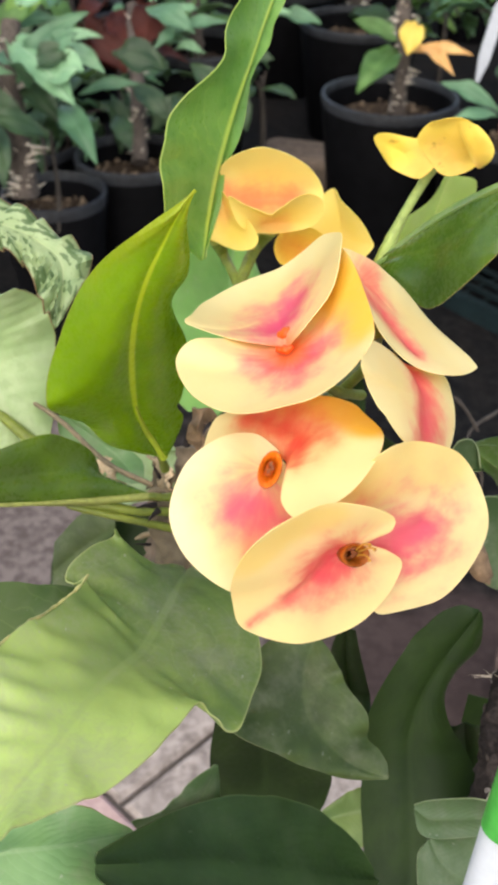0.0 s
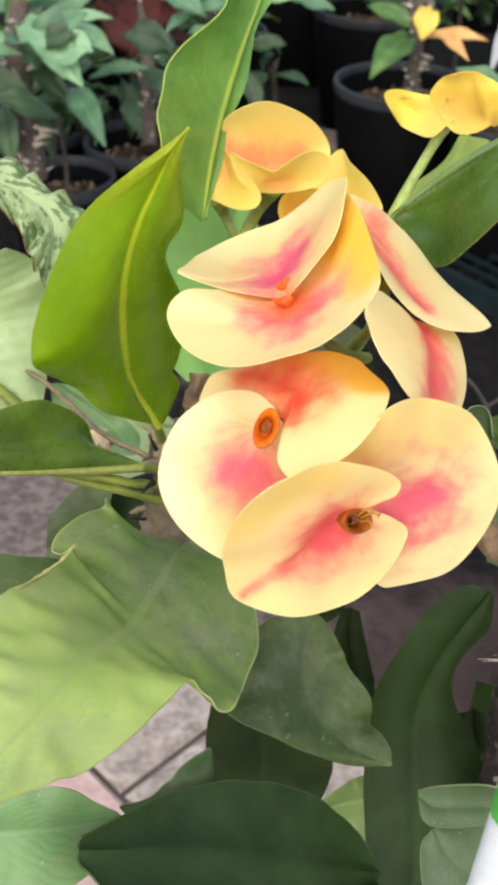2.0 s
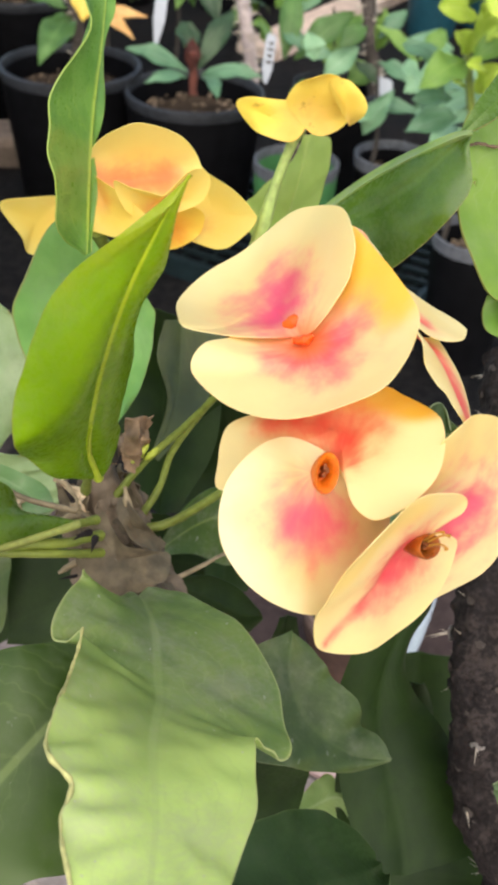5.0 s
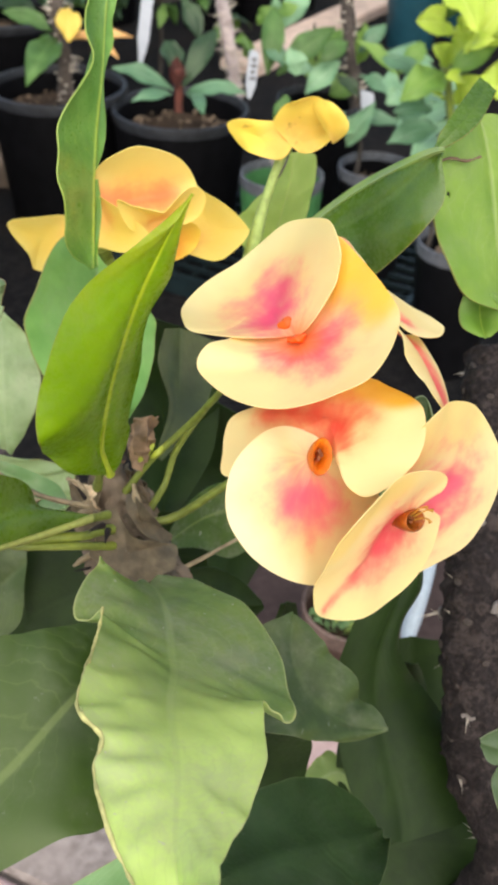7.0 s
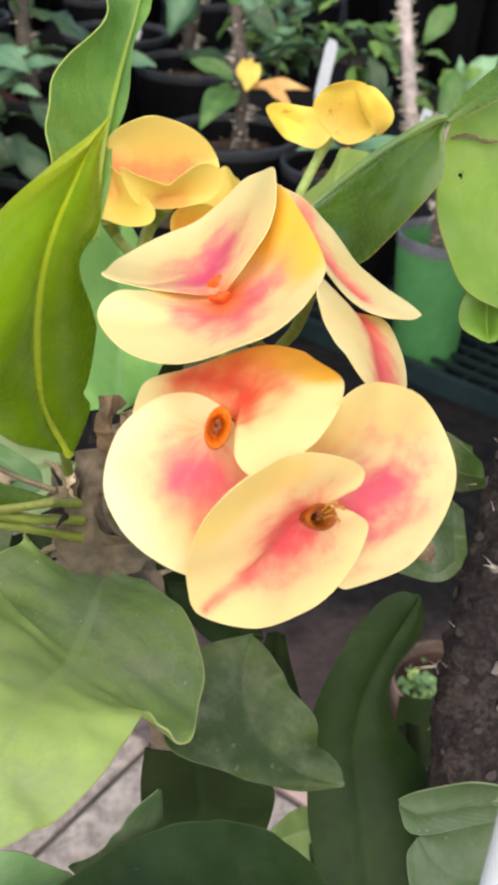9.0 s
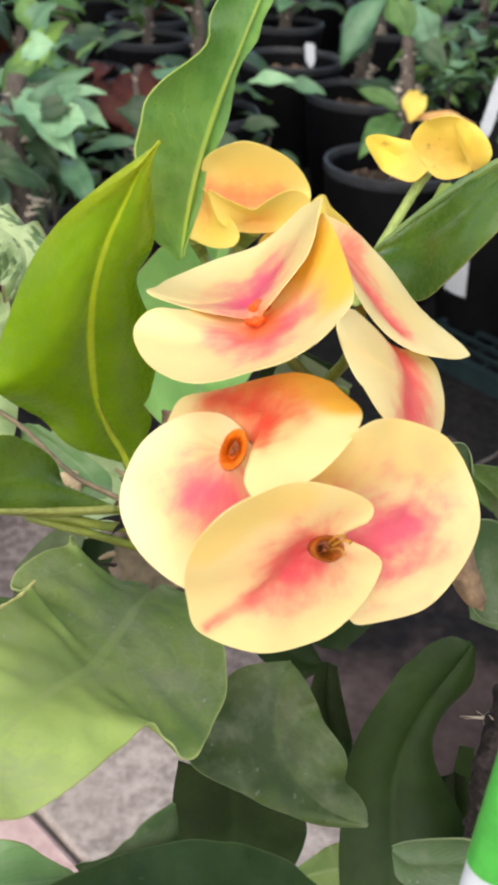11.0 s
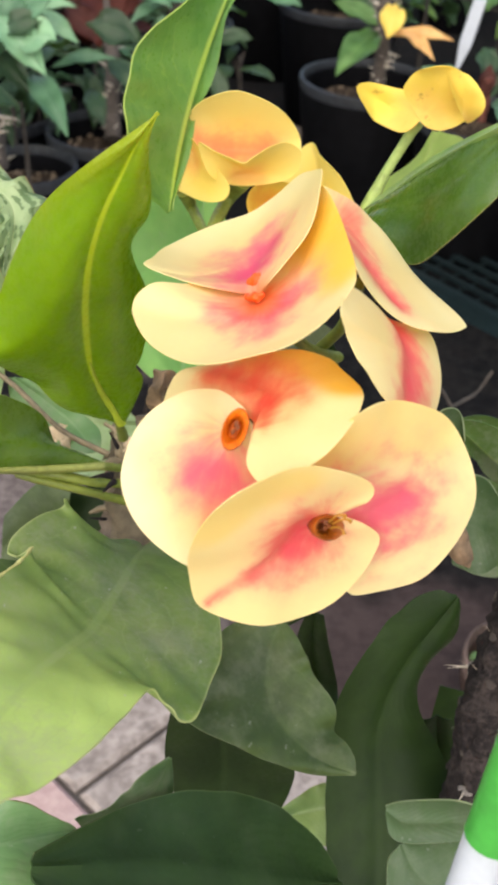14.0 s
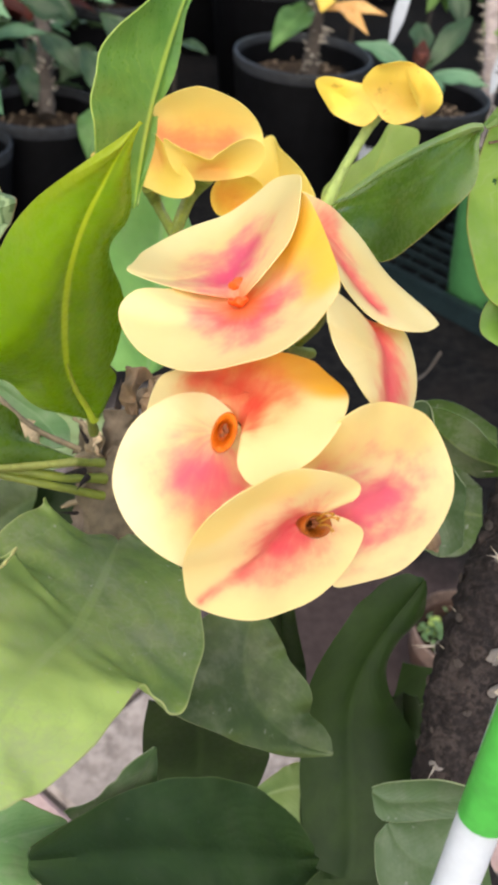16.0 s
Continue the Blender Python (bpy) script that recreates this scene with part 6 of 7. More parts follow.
scale_rng = random.Random(8)
AXIS = catmull([(-0.0156, 0.2743, 0.5368), (-0.0153, 0.2657, 0.5278), (-0.0146, 0.2528, 0.5203), (-0.0137, 0.2379, 0.5119)], 20)
for k in range(26):
    f0 = scale_rng.uniform(0.0, 0.62)
    a0 = scale_rng.uniform(-1.9, 1.3)
    sheath(AXIS, f0, f0 + scale_rng.uniform(0.24, 0.42), a0, a0 + scale_rng.uniform(0.5, 1.3), 0.0082 + 0.0042 * f0 + 0.0012 * (k % 3), k * 3.7, (M_sheath, M_sheath, M_sheath_pink, M_stem)[k % 4], scale_rng.uniform(0.0, 0.003))
for k, a0 in enumerate((-1.5, -0.9, -0.35, 0.1, 0.55, 0.9)):
    sheath(AXIS, 0.60 + 0.05 * (k % 2), 0.92 + 0.04 * (k % 3), a0, a0 + 0.75, 0.0122, 50 + k * 5.3, (M_sheath_pink, M_sheath)[k % 2], 0.0035)
for mid_at, rim_at in (((-0.0167, 0.2431, 0.5262), [(-0.0239, 0.2555, 0.5346), (-0.0209, 0.2520, 0.5348), (-0.0178, 0.2543, 0.5357), (-0.0160, 0.2499, 0.5326), (-0.0136, 0.2443, 0.5300), (-0.0076, 0.2424, 0.5285), (-0.0012, 0.2425, 0.5248), (-0.0037, 0.2366, 0.5212), (-0.0073, 0.2353, 0.5214), (-0.0115, 0.2346, 0.5204), (-0.0168, 0.2353, 0.5206), (-0.0221, 0.2365, 0.5182), (-0.0245, 0.2427, 0.5216), (-0.0275, 0.2475, 0.5246), (-0.0245, 0.2495, 0.5300)]),
                       ((-0.0102, 0.2500, 0.5320), [(-0.0112, 0.2583, 0.5369), (-0.0099, 0.2531, 0.5359), (-0.0080, 0.2496, 0.5341), (-0.0052, 0.2474, 0.5309), (-0.0007, 0.2471, 0.5258), (-0.0055, 0.2429, 0.5267), (-0.0104, 0.2436, 0.5288), (-0.0130, 0.2483, 0.5319), (-0.0134, 0.2544, 0.5344)])):
    part("sheath", petal(mid_at, rim_at, [mid_at, mid_at], 0.004, 5, ripple=0.0028, thick=0.0003, rings=14, spokes=72), M_sheath_pink if mid_at[2] > 0.6 else M_sheath, plant, "torn papery leaf base")
# pale dried stubs of old leaf stalks
for pts, r in (([(-0.0057, 0.2531, 0.5262), (-0.0091, 0.2528, 0.5327), (-0.0104, 0.2554, 0.5370), (-0.0103, 0.2571, 0.5408)], 0.0011), ([(-0.0212, 0.2592, 0.5288), (-0.0241, 0.2593, 0.5326), (-0.0249, 0.2614, 0.5365), (-0.0262, 0.2642, 0.5395), (-0.0296, 0.2655, 0.5413)], 0.0012),
               ([(-0.0228, 0.2523, 0.5227), (-0.0266, 0.2495, 0.5226), (-0.0301, 0.2488, 0.5218), (-0.0328, 0.2478, 0.5211)], 0.0009), ([(-0.0044, 0.2464, 0.5133), (-0.0017, 0.2428, 0.5149), (0.0044, 0.2427, 0.5158), (0.0212, 0.2460, 0.5189)], 0.0007), ([(-0.0214, 0.2577, 0.5301), (-0.0255, 0.2576, 0.5332), (-0.0289, 0.2576, 0.5317)], 0.0011)):
    part("dry_stub", tube(pts, [r * 1.4, r * 1.2, r] + [r * 0.6] * (len(pts) - 3), 9, 16, r * 0.5, 500), M_stub, plant, "dried stub of an old leaf stalk")
for pts in ([(-0.0048, 0.2637, 0.5449), (-0.0037, 0.2630, 0.5478), (-0.0016, 0.2637, 0.5496)], [(-0.0065, 0.2637, 0.5441), (-0.0054, 0.2620, 0.5474), (-0.0045, 0.2633, 0.5494)], [(-0.0029, 0.2631, 0.5450), (-0.0011, 0.2618, 0.5474), (0.0008, 0.2625, 0.5490)]):
    part("bud", tube(pts, [0.0005, 0.0011, 0.0004], 9, 12, 0.0003, 700), M_bud, plant, "small lime green bud")
for k in range(5):
    base = AXIS[0] + Vector((0.004 + 0.0012 * k, -0.006 + 0.002 * (k % 3), 0.004 + 0.0016 * k))
    tip = base + Vector((0.003 * (k % 3) - 0.001, -0.001, 0.009 - 0.001 * k))
    sd = Vector((0.0022, 0.0006 * (k - 2), 0.0004))
    part("scale", blade([base - sd * 0.6, base.lerp(tip, 0.5) - sd, tip - sd * 0.3], [base, base.lerp(tip, 0.5) + Vector((0, -0.0012, 0)), tip], [base + sd * 0.6, base.lerp(tip, 0.5) + sd, tip + sd * 0.5], swell=0.0006, rows=12, cols=4, ragged=0.3, seed=k, crumple=0.0008), (M_dry, M_sheath_pink)[k % 2], plant, "crumpled brown bract scale")
for a, _ in (([(-0.0220, 0.2550, 0.5281), (-0.0301, 0.2514, 0.5284)], 0), ([(-0.0046, 0.2629, 0.5455), (-0.0054, 0.2647, 0.5558)], 0), ([(-0.0247, 0.2381, 0.5433), (-0.0301, 0.2330, 0.5463)], 0), ([(-0.0237, 0.2356, 0.5432), (-0.0262, 0.2290, 0.5443)], 0), ([(-0.0155, 0.2462, 0.5596), (-0.0145, 0.2470, 0.5693)], 0), ([(-0.0238, 0.2476, 0.5180), (-0.0330, 0.2461, 0.5205)], 0), ([(-0.0242, 0.2604, 0.5339), (-0.0277, 0.2611, 0.5416)], 0)):
    p, q = Vector(a[0]), Vector(a[1])
    part("thorn", tube([p, p.lerp(q, 0.5) + Vector((0, 0, 0.0004)), q], [0.0011, 0.0006, 0.0001], 7, 8), M_bark, plant, "dark brown thorn")

# spiny stem beside it
spiny = thing("spiny_stem_plant", "thick dark spiny stem with pale thorns beside the flowers", "plant", at=(0.07, 0.26, 0.13))
ROOTED.append(spiny)
SPINE = [(0.1265, 0.2750, 0.5510), (0.1098, 0.2462, 0.5326), (0.0953, 0.2209, 0.5146), (0.0849, 0.1979, 0.4912), (0.0819, 0.1790, 0.4612), (0.0833, 0.1593, 0.4121)] + [(0.07, 0.26, 0.14)]
trunk = spiny_stem(SPINE, [0.0082, 0.0088, 0.0096, 0.0104, 0.011, 0.011, 0.011], 5, M_bark, 0.0045, 16, spiny, 160, True, 32)
knob_mesh = bmesh.new()
bmesh.ops.create_icosphere(knob_mesh, subdivisions=2, radius=1)
for v in knob_mesh.verts:
    v.co *= 1 + 0.45 * noise.noise(v.co * 1.9)
first_knob = part("knob", knob_mesh, M_knob, trunk, "dark corky knob")
scar_mesh = first_knob.data.copy()
scar_mesh.materials.clear()
scar_mesh.materials.append(M_scar)
knob_rng = random.Random(21)
spine_line = catmull(SPINE, 90)
for k in range(80):
    i = 2 + int(k * 74 / 80)
    t = (spine_line[i + 1] - spine_line[i - 1]).normalized()
    x = t.orthogonal().normalized()
    a = k * 2.399 + knob_rng.uniform(-0.25, 0.25)
    d = x * math.cos(a) + t.cross(x) * math.sin(a)
    r = 0.0084 + 0.0024 * min(1.0, i / 45)
    p = spine_line[i] + d * r
    turn = d.to_track_quat("Z", "X").to_matrix().to_4x4()
    spines = knob_rng.choice((0, 0, 0, 0, 1, 3))
    ob = first_knob if k == 0 else new("knob", scar_mesh if spines > 1 else first_knob.data)
    ob.parent = trunk
    size = knob_rng.uniform(0.0006, 0.0015) * (1.8 if spines > 1 else 1.0)
    ob.matrix_local = Matrix.Translation(p) @ turn @ Matrix.Diagonal((size, size * 1.3, size * 0.45, 1))
    for _ in range(spines):
        way = (d + t * knob_rng.uniform(-0.8, 0.8) + t.cross(d) * knob_rng.uniform(-0.9, 0.9)).normalized()
        ln = knob_rng.uniform(0.0035, 0.0085)
        ob = new("thorn", LEAF_SHAPES["thorn"])
        ob.parent = trunk
        ob.matrix_local = Matrix.Translation(p + d * 0.0004) @ way.to_track_quat("Z", "X").to_matrix().to_4x4() @ Matrix.Diagonal((ln * 0.8, ln * 0.8, ln, 1))
part("label_strip", tube([(0.1866, 0.3828, 0.2551), (0.1944, 0.3931, 0.2714), (0.2048, 0.4039, 0.2897), (0.2178, 0.4204, 0.2995), (0.2291, 0.4379, 0.3096)], [0.0012, 0.0055, 0.0062, 0.0062, 0.0062], 8, 20), M_strip, spiny, "pale plastic strip tied behind the stem")
POT_AT = (0.03, 0.27, 0.0)
make_pot("plant_pot", 0.095, 0.16, POT_AT, "black plastic pot that holds the flowering plant", "pots")

# plant stake by the lens
stake = thing("plant_stake", "round plant stake with green sleeve over a white core", "plant stake", at=(-0.0188, -0.0036, 0.0))
ROOTED.append(stake)
part("sleeve", tube([(0.0474, 0.1047, 0.5817), (0.0536, 0.1141, 0.6323), (0.0554, 0.1160, 0.6539)], [0.0043] * 3, 28, 2), M_stake_green, stake, "bright green plastic sleeve")
part("core", tube([(0.0479, 0.1059, 0.5822), (0.0442, 0.1003, 0.5539)] + [(-0.0188, -0.0036, 0.0)], [0.0038] * 3, 28, 24), M_stake_white, stake, "white plastic core")

# pots further off
def leaf_to(parent, ends, width, mat, lift=0.12, up=(0.0, -0.6, 0.8)):
    """A single leaf from its foot to its tip, arched and folded a little."""
    a, b = Vector(ends[0]) - parent.location, Vector(ends[1]) - parent.location
    ln = (b - a).length
    side = (b - a).cross(Vector(up)).normalized() * width * 0.5
    n = side.cross(b - a).normalized()
    if n.dot(Vector(up)) < 0:
        n = -n
    mid = [a.lerp(b, k) + n * ln * lift * 4 * k * (1 - k) for k in (0, 0.25, 0.5, 0.75, 1)]
    wide = (0.06, 0.62, 0.92, 0.66, 0.03)
    left = [p - side * w + n * width * 0.1 * w for p, w in zip(mid, wide)]
    right = [p + side * w + n * width * 0.1 * w for p, w in zip(mid, wide)]
    return part("leaf", blade(left, mid, right, swell=width * 0.06, wave=width * 0.09, waves=2, seed=ln * 100, thick=0.0006, rows=14, cols=4), mat, parent)


def shrub(name, label, base, stem, stem_r, leaves, spiny=True, thorns=60, seed=3, bark=None):
    """A potted shrub with a thorny stem and leaves that each have their place."""
    e = thing(name, label, "plant", "young plants in pots", base)
    pts = [Vector(q) - Vector(base) for q in stem]
    if spiny:
        spiny_stem(pts, [stem_r] + [stem_r * 0.9] * (len(pts) - 2) + [stem_r * 0.75], seed, bark or M_bark_far, stem_r * 1.3, thorns, e)
    else:
        part("stem", tube(pts, [stem_r] * len(pts), 8, 12, stem_r * 0.2, 100), bark or M_stem, e)
    for ends, width, mat in leaves:
        leaf_to(e, ends, width, mat)
    return e


def tag(ends, width, label):
    """A plastic plant label pushed into the soil."""
    a, b = Vector(ends[0]), Vector(ends[1])
    e = thing("plant_label", label, "plant label", "labels in pots", a)
    x = (b - a).cross(Vector((0.2, -1, 0.3))).normalized()
    bm = bmesh.new()
    out = [(-0.15, 0.0), (0.15, 0.0), (0.5, 0.3), (0.5, 0.92), (0.36, 1.0), (-0.36, 1.0), (-0.5, 0.92), (-0.5, 0.3)]
    n = x.cross(b - a).normalized() * 0.0008
    f = [bm.verts.new(x * u * width + (b - a) * v + n) for u, v in out]
    g = [bm.verts.new(x * u * width + (b - a) * v - n) for u, v in out]
    bm.faces.new(f)
    bm.faces.new(g[::-1])
    for k in range(8):
        bm.faces.new((f[k - 1], g[k - 1], g[k], f[k]))
    ob = part("card", bm, M_tag, e)
    for p in ob.data.polygons:
        p.use_smooth = False
    return e, x, n


POT_LABEL = "black plastic nursery pot with a scuffed grey rim"
POTS = [
    # centre of the rim, radius, height
    ((0.2348, 1.6542, 0.2300), 0.109, 0.23),
    ((0.2287, 2.1257, 0.2300), 0.118, 0.23),
    ((0.3989, 1.5277, 0.2200), 0.105, 0.22),
    ((-0.2528, 1.3121, 0.2000), 0.070, 0.20),
    ((-0.1546, 1.4288, 0.2100), 0.085, 0.21),
    ((0.6304, 1.5107, 0.2200), 0.072, 0.22),
    ((0.6245, 1.2940, 0.1900), 0.055, 0.19),
    ((0.6147, 1.0328, 0.1900), 0.055, 0.19),
    ((0.0877, 2.4202, 0.2300), 0.118, 0.23),
    ((-0.3119, 1.5047, 0.2000), 0.070, 0.20),
]
pot_things = [make_pot("plant_pot", r, h, (c[0], c[1], 0), POT_LABEL, "pots in rows", rim_mat=M_rim_pale if r < 0.06 else None) for c, r, h in POTS]
crumb_rng = random.Random(31)
for e, (c, r, h) in zip(pot_things, POTS):
    crumbs = bmesh.new()
    for _ in range(70):
        a, q = crumb_rng.uniform(0, math.tau), r * 0.78 * math.sqrt(crumb_rng.random())
        size = crumb_rng.uniform(0.002, 0.006)
        m = Matrix.Translation((q * math.cos(a), q * math.sin(a), h * 0.82 + 0.007)) @ Euler((a, q * 40, a * 2)).to_matrix().to_4x4() @ Matrix.Diagonal((size, size * crumb_rng.uniform(0.5, 1.4), size * 0.5, 1))
        bmesh.ops.create_icosphere(crumbs, subdivisions=1, radius=1, matrix=m)
    tagged(part("soil_litter", crumbs, M_crumb, e, "pale chips and dry bits on the soil"), kind="stuff")
sticker = []
for z, r0 in ((0.085, 0.0915), (0.12, 0.0950), (0.155, 0.0985)):
    sticker.append([Vector((math.cos(radians(a)), math.sin(radians(a)), 0)) * r0 + Vector((0, 0, z)) for a in (-157, -150, -143, -136, -129)])
part("sticker", sheet(sticker, lambda i, j: (j / 4, i / 2), 0.0008), M_tag, pot_things[2], "white paper sticker on the pot's wall")
green_at = (0.4697, 1.2798, 0.2000)
make_pot("plant_pot", 0.058, 0.20, (green_at[0], green_at[1], 0), "bright green plastic nursery pot with a grey rim", "pots in rows", M_pot_green, M_rim_pale)


def soil_of(k):
    c, r, h = POTS[k]
    return (c[0], c[1], h * 0.82)


shrub("thorny_shrub", "thorny grey stem with a green leaf and a withered yellow leaf", soil_of(0), [(0.2480, 1.6568, 0.2004), (0.2500, 1.6588, 0.2713), (0.2494, 1.6797, 0.3342), (0.2451, 1.7099, 0.4096)], 0.013, [
    ([(0.2403, 1.6549, 0.2998), (0.1681, 1.5338, 0.2679)], 0.052, M_far_green),
    ([(0.2610, 1.6608, 0.3423), (0.2490, 1.6085, 0.3041)], 0.042, M_far_gold),
    ([(0.2522, 1.6321, 0.3027), (0.3442, 1.5878, 0.3114)], 0.024, M_far_dead),
    ([(0.2633, 1.6383, 0.3114), (0.3117, 1.5495, 0.2921)], 0.026, M_far_dead),
    ([(0.2538, 1.6994, 0.4042), (0.3041, 1.6720, 0.3766)], 0.05, M_far_dark),
    ([(0.2456, 1.7055, 0.4112), (0.2142, 1.7445, 0.4616)], 0.06, M_far_green)])
shrub("thorny_shrub", "thorny stem with hanging dull green leaves", soil_of(1), [(0.2277, 2.2754, 0.1679), (0.2364, 2.2707, 0.2550), (0.2448, 2.2759, 0.3204), (0.2531, 2.3038, 0.4018)], 0.016, [
    ([(0.2429, 2.2608, 0.3338), (0.1818, 2.1675, 0.2671)], 0.066, M_far_blue),
    ([(0.2150, 2.2467, 0.2126), (0.3027, 2.1085, 0.2112)], 0.055, M_far_dark),
    ([(0.2859, 2.2801, 0.3732), (0.3678, 2.1697, 0.2935)], 0.075, M_far_blue),
    ([(0.2509, 2.2858, 0.3818), (0.1822, 2.1582, 0.2734)], 0.07, M_far_blue),
    ([(0.3696, 2.2378, 0.3074), (0.4497, 2.2512, 0.3294)], 0.06, M_far_dark),
    ([(0.3605, 2.3694, 0.3281), (0.4315, 2.3964, 0.3713)], 0.06, M_far_green)])
shrub("thorny_shrub", "short reddish shoot with dark blue-green leaves", soil_of(2), [(0.3690, 1.4396, 0.2439), (0.3699, 1.4409, 0.2803), (0.3669, 1.4355, 0.3060)], 0.006, [
    ([(0.3581, 1.4304, 0.2779), (0.2766, 1.4591, 0.3079)], 0.032, M_far_blue),
    ([(0.3727, 1.4281, 0.2823), (0.4421, 1.4871, 0.3425)], 0.036, M_far_dark),
    ([(0.3554, 1.4274, 0.2726), (0.2865, 1.3936, 0.2795)], 0.022, M_far_blue),
    ([(0.3757, 1.4219, 0.2758), (0.4490, 1.3733, 0.2843)], 0.03, M_far_blue),
    ([(0.3782, 1.4190, 0.2733), (0.3705, 1.3296, 0.2735)], 0.026, M_far_blue),
    ([(0.3631, 1.4301, 0.2800), (0.3686, 1.4459, 0.3204)], 0.026, M_far_red),
    ([(0.3773, 1.4700, 0.2874), (0.3768, 1.5231, 0.3217)], 0.04, M_far_dark)], spiny=False, bark=M_clay)
shrub("thorny_shrub", "thick thorny stem with broad blue-green leaves", soil_of(3), [(-0.2703, 1.2154, 0.2303), (-0.2739, 1.2331, 0.2887), (-0.2865, 1.2678, 0.3533), (-0.2842, 1.3123, 0.4146)], 0.017, [
    ([(-0.2873, 1.3002, 0.3978), (-0.1941, 1.1823, 0.3563)], 0.056, M_far_mint),
    ([(-0.2378, 1.3305, 0.3894), (-0.1738, 1.3122, 0.3993)], 0.020, M_far_mint),
    ([(-0.2306, 1.3073, 0.3916), (-0.1650, 1.2453, 0.3754)], 0.028, M_far_mint),
    ([(-0.2843, 1.2942, 0.3557), (-0.2173, 1.2287, 0.3178)], 0.036, M_far_dark),
    ([(-0.2240, 1.2637, 0.3317), (-0.1672, 1.1426, 0.3021)], 0.036, M_far_blue),
    ([(-0.3011, 1.3002, 0.3976), (-0.2633, 1.3645, 0.4358)], 0.04, M_far_green),
    ([(-0.3031, 1.2415, 0.3168), (-0.2766, 1.1452, 0.2698)], 0.036, M_far_dark),
    ([(-0.3241, 1.2557, 0.3359), (-0.2921, 1.2404, 0.4005)], 0.05, M_far_mint),
    ([(-0.2983, 1.3095, 0.3871), (-0.2319, 1.3957, 0.4676)], 0.042, M_far_fresh),
    ([(-0.2655, 1.3830, 0.4472), (-0.2960, 1.4133, 0.4946)], 0.042, M_far_green),
    ([(-0.3578, 1.2273, 0.2963), (-0.2965, 1.1472, 0.2721)], 0.05, M_far_blue)])
shrub("thorny_shrub", "thorny shrub with grey-green and dark red leaves", soil_of(4), [(-0.1498, 1.4534, 0.1857), (-0.1553, 1.5170, 0.2392), (-0.1639, 1.5971, 0.2983), (-0.1725, 1.6741, 0.3531)], 0.012, [
    ([(-0.2404, 1.5126, 0.2657), (-0.1458, 1.4808, 0.2916)], 0.026, M_far_blue),
    ([(-0.1367, 1.6032, 0.3071), (-0.0877, 1.6247, 0.3376)], 0.022, M_far_blue),
    ([(-0.1131, 1.6162, 0.3255), (-0.0230, 1.5748, 0.3550)], 0.026, M_far_blue),
    ([(-0.1495, 1.6398, 0.3573), (-0.0723, 1.5650, 0.3408)], 0.044, M_far_blue),
    ([(-0.1863, 1.4946, 0.2419), (-0.1567, 1.4055, 0.2218)], 0.034, M_far_dark),
    ([(-0.1621, 1.5213, 0.2791), (-0.1048, 1.4501, 0.2500)], 0.04, M_far_dark),
    ([(-0.1636, 1.5871, 0.2845), (-0.2010, 1.6901, 0.3406)], 0.06, M_far_red),
    ([(-0.1512, 1.6022, 0.3055), (-0.1422, 1.6792, 0.3606)], 0.055, M_far_red),
    ([(-0.1729, 1.5515, 0.2864), (-0.2281, 1.5859, 0.3328)], 0.045, M_far_red),
    ([(-0.2634, 1.6315, 0.3721), (-0.2224, 1.6581, 0.4145)], 0.028, M_far_green),
    ([(-0.2338, 1.6364, 0.3802), (-0.1566, 1.6013, 0.4190)], 0.022, M_far_dark),
    ([(-0.1323, 1.4825, 0.2262), (-0.0834, 1.5116, 0.2671)], 0.05, M_far_dark),
    ([(-0.0755, 1.4163, 0.2205), (-0.0860, 1.3228, 0.1793)], 0.045, M_far_green),
    ([(-0.1007, 1.4674, 0.2809), (-0.0528, 1.3881, 0.2226)], 0.045, M_far_dark),
    ([(-0.0748, 1.4915, 0.3185), (-0.0034, 1.4376, 0.2659)], 0.05, M_far_dark)])
shrub("thorny_shrub", "grey thorny stem with fresh green leaves", soil_of(5), [(0.6849, 1.4807, 0.1834), (0.6923, 1.5264, 0.2463), (0.6988, 1.5753, 0.3128), (0.7096, 1.6282, 0.3868)], 0.012, [
    ([(0.5376, 1.5188, 0.2607), (0.5752, 1.5943, 0.3433)], 0.042, M_far_green),
    ([(0.5516, 1.5136, 0.2611), (0.6519, 1.5225, 0.3235)], 0.046, M_far_green),
    ([(0.5731, 1.5084, 0.2652), (0.5399, 1.5482, 0.2998)], 0.036, M_far_blue),
    ([(0.5812, 1.3506, 0.2364), (0.6576, 1.2786, 0.2504)], 0.03, M_far_blue),
    ([(0.6578, 1.3196, 0.2351), (0.7122, 1.2774, 0.2765)], 0.04, M_far_blue),
    ([(0.6778, 1.4887, 0.2929), (0.7272, 1.4979, 0.3298)], 0.03, M_far_blue),
    ([(0.6714, 1.4692, 0.2643), (0.7046, 1.4135, 0.2434)], 0.034, M_far_blue),
    ([(0.6646, 1.5047, 0.3068), (0.6082, 1.4818, 0.2829)], 0.034, M_far_green),
    ([(0.6649, 1.4496, 0.2358), (0.6383, 1.4814, 0.2634)], 0.03, M_far_dark)])
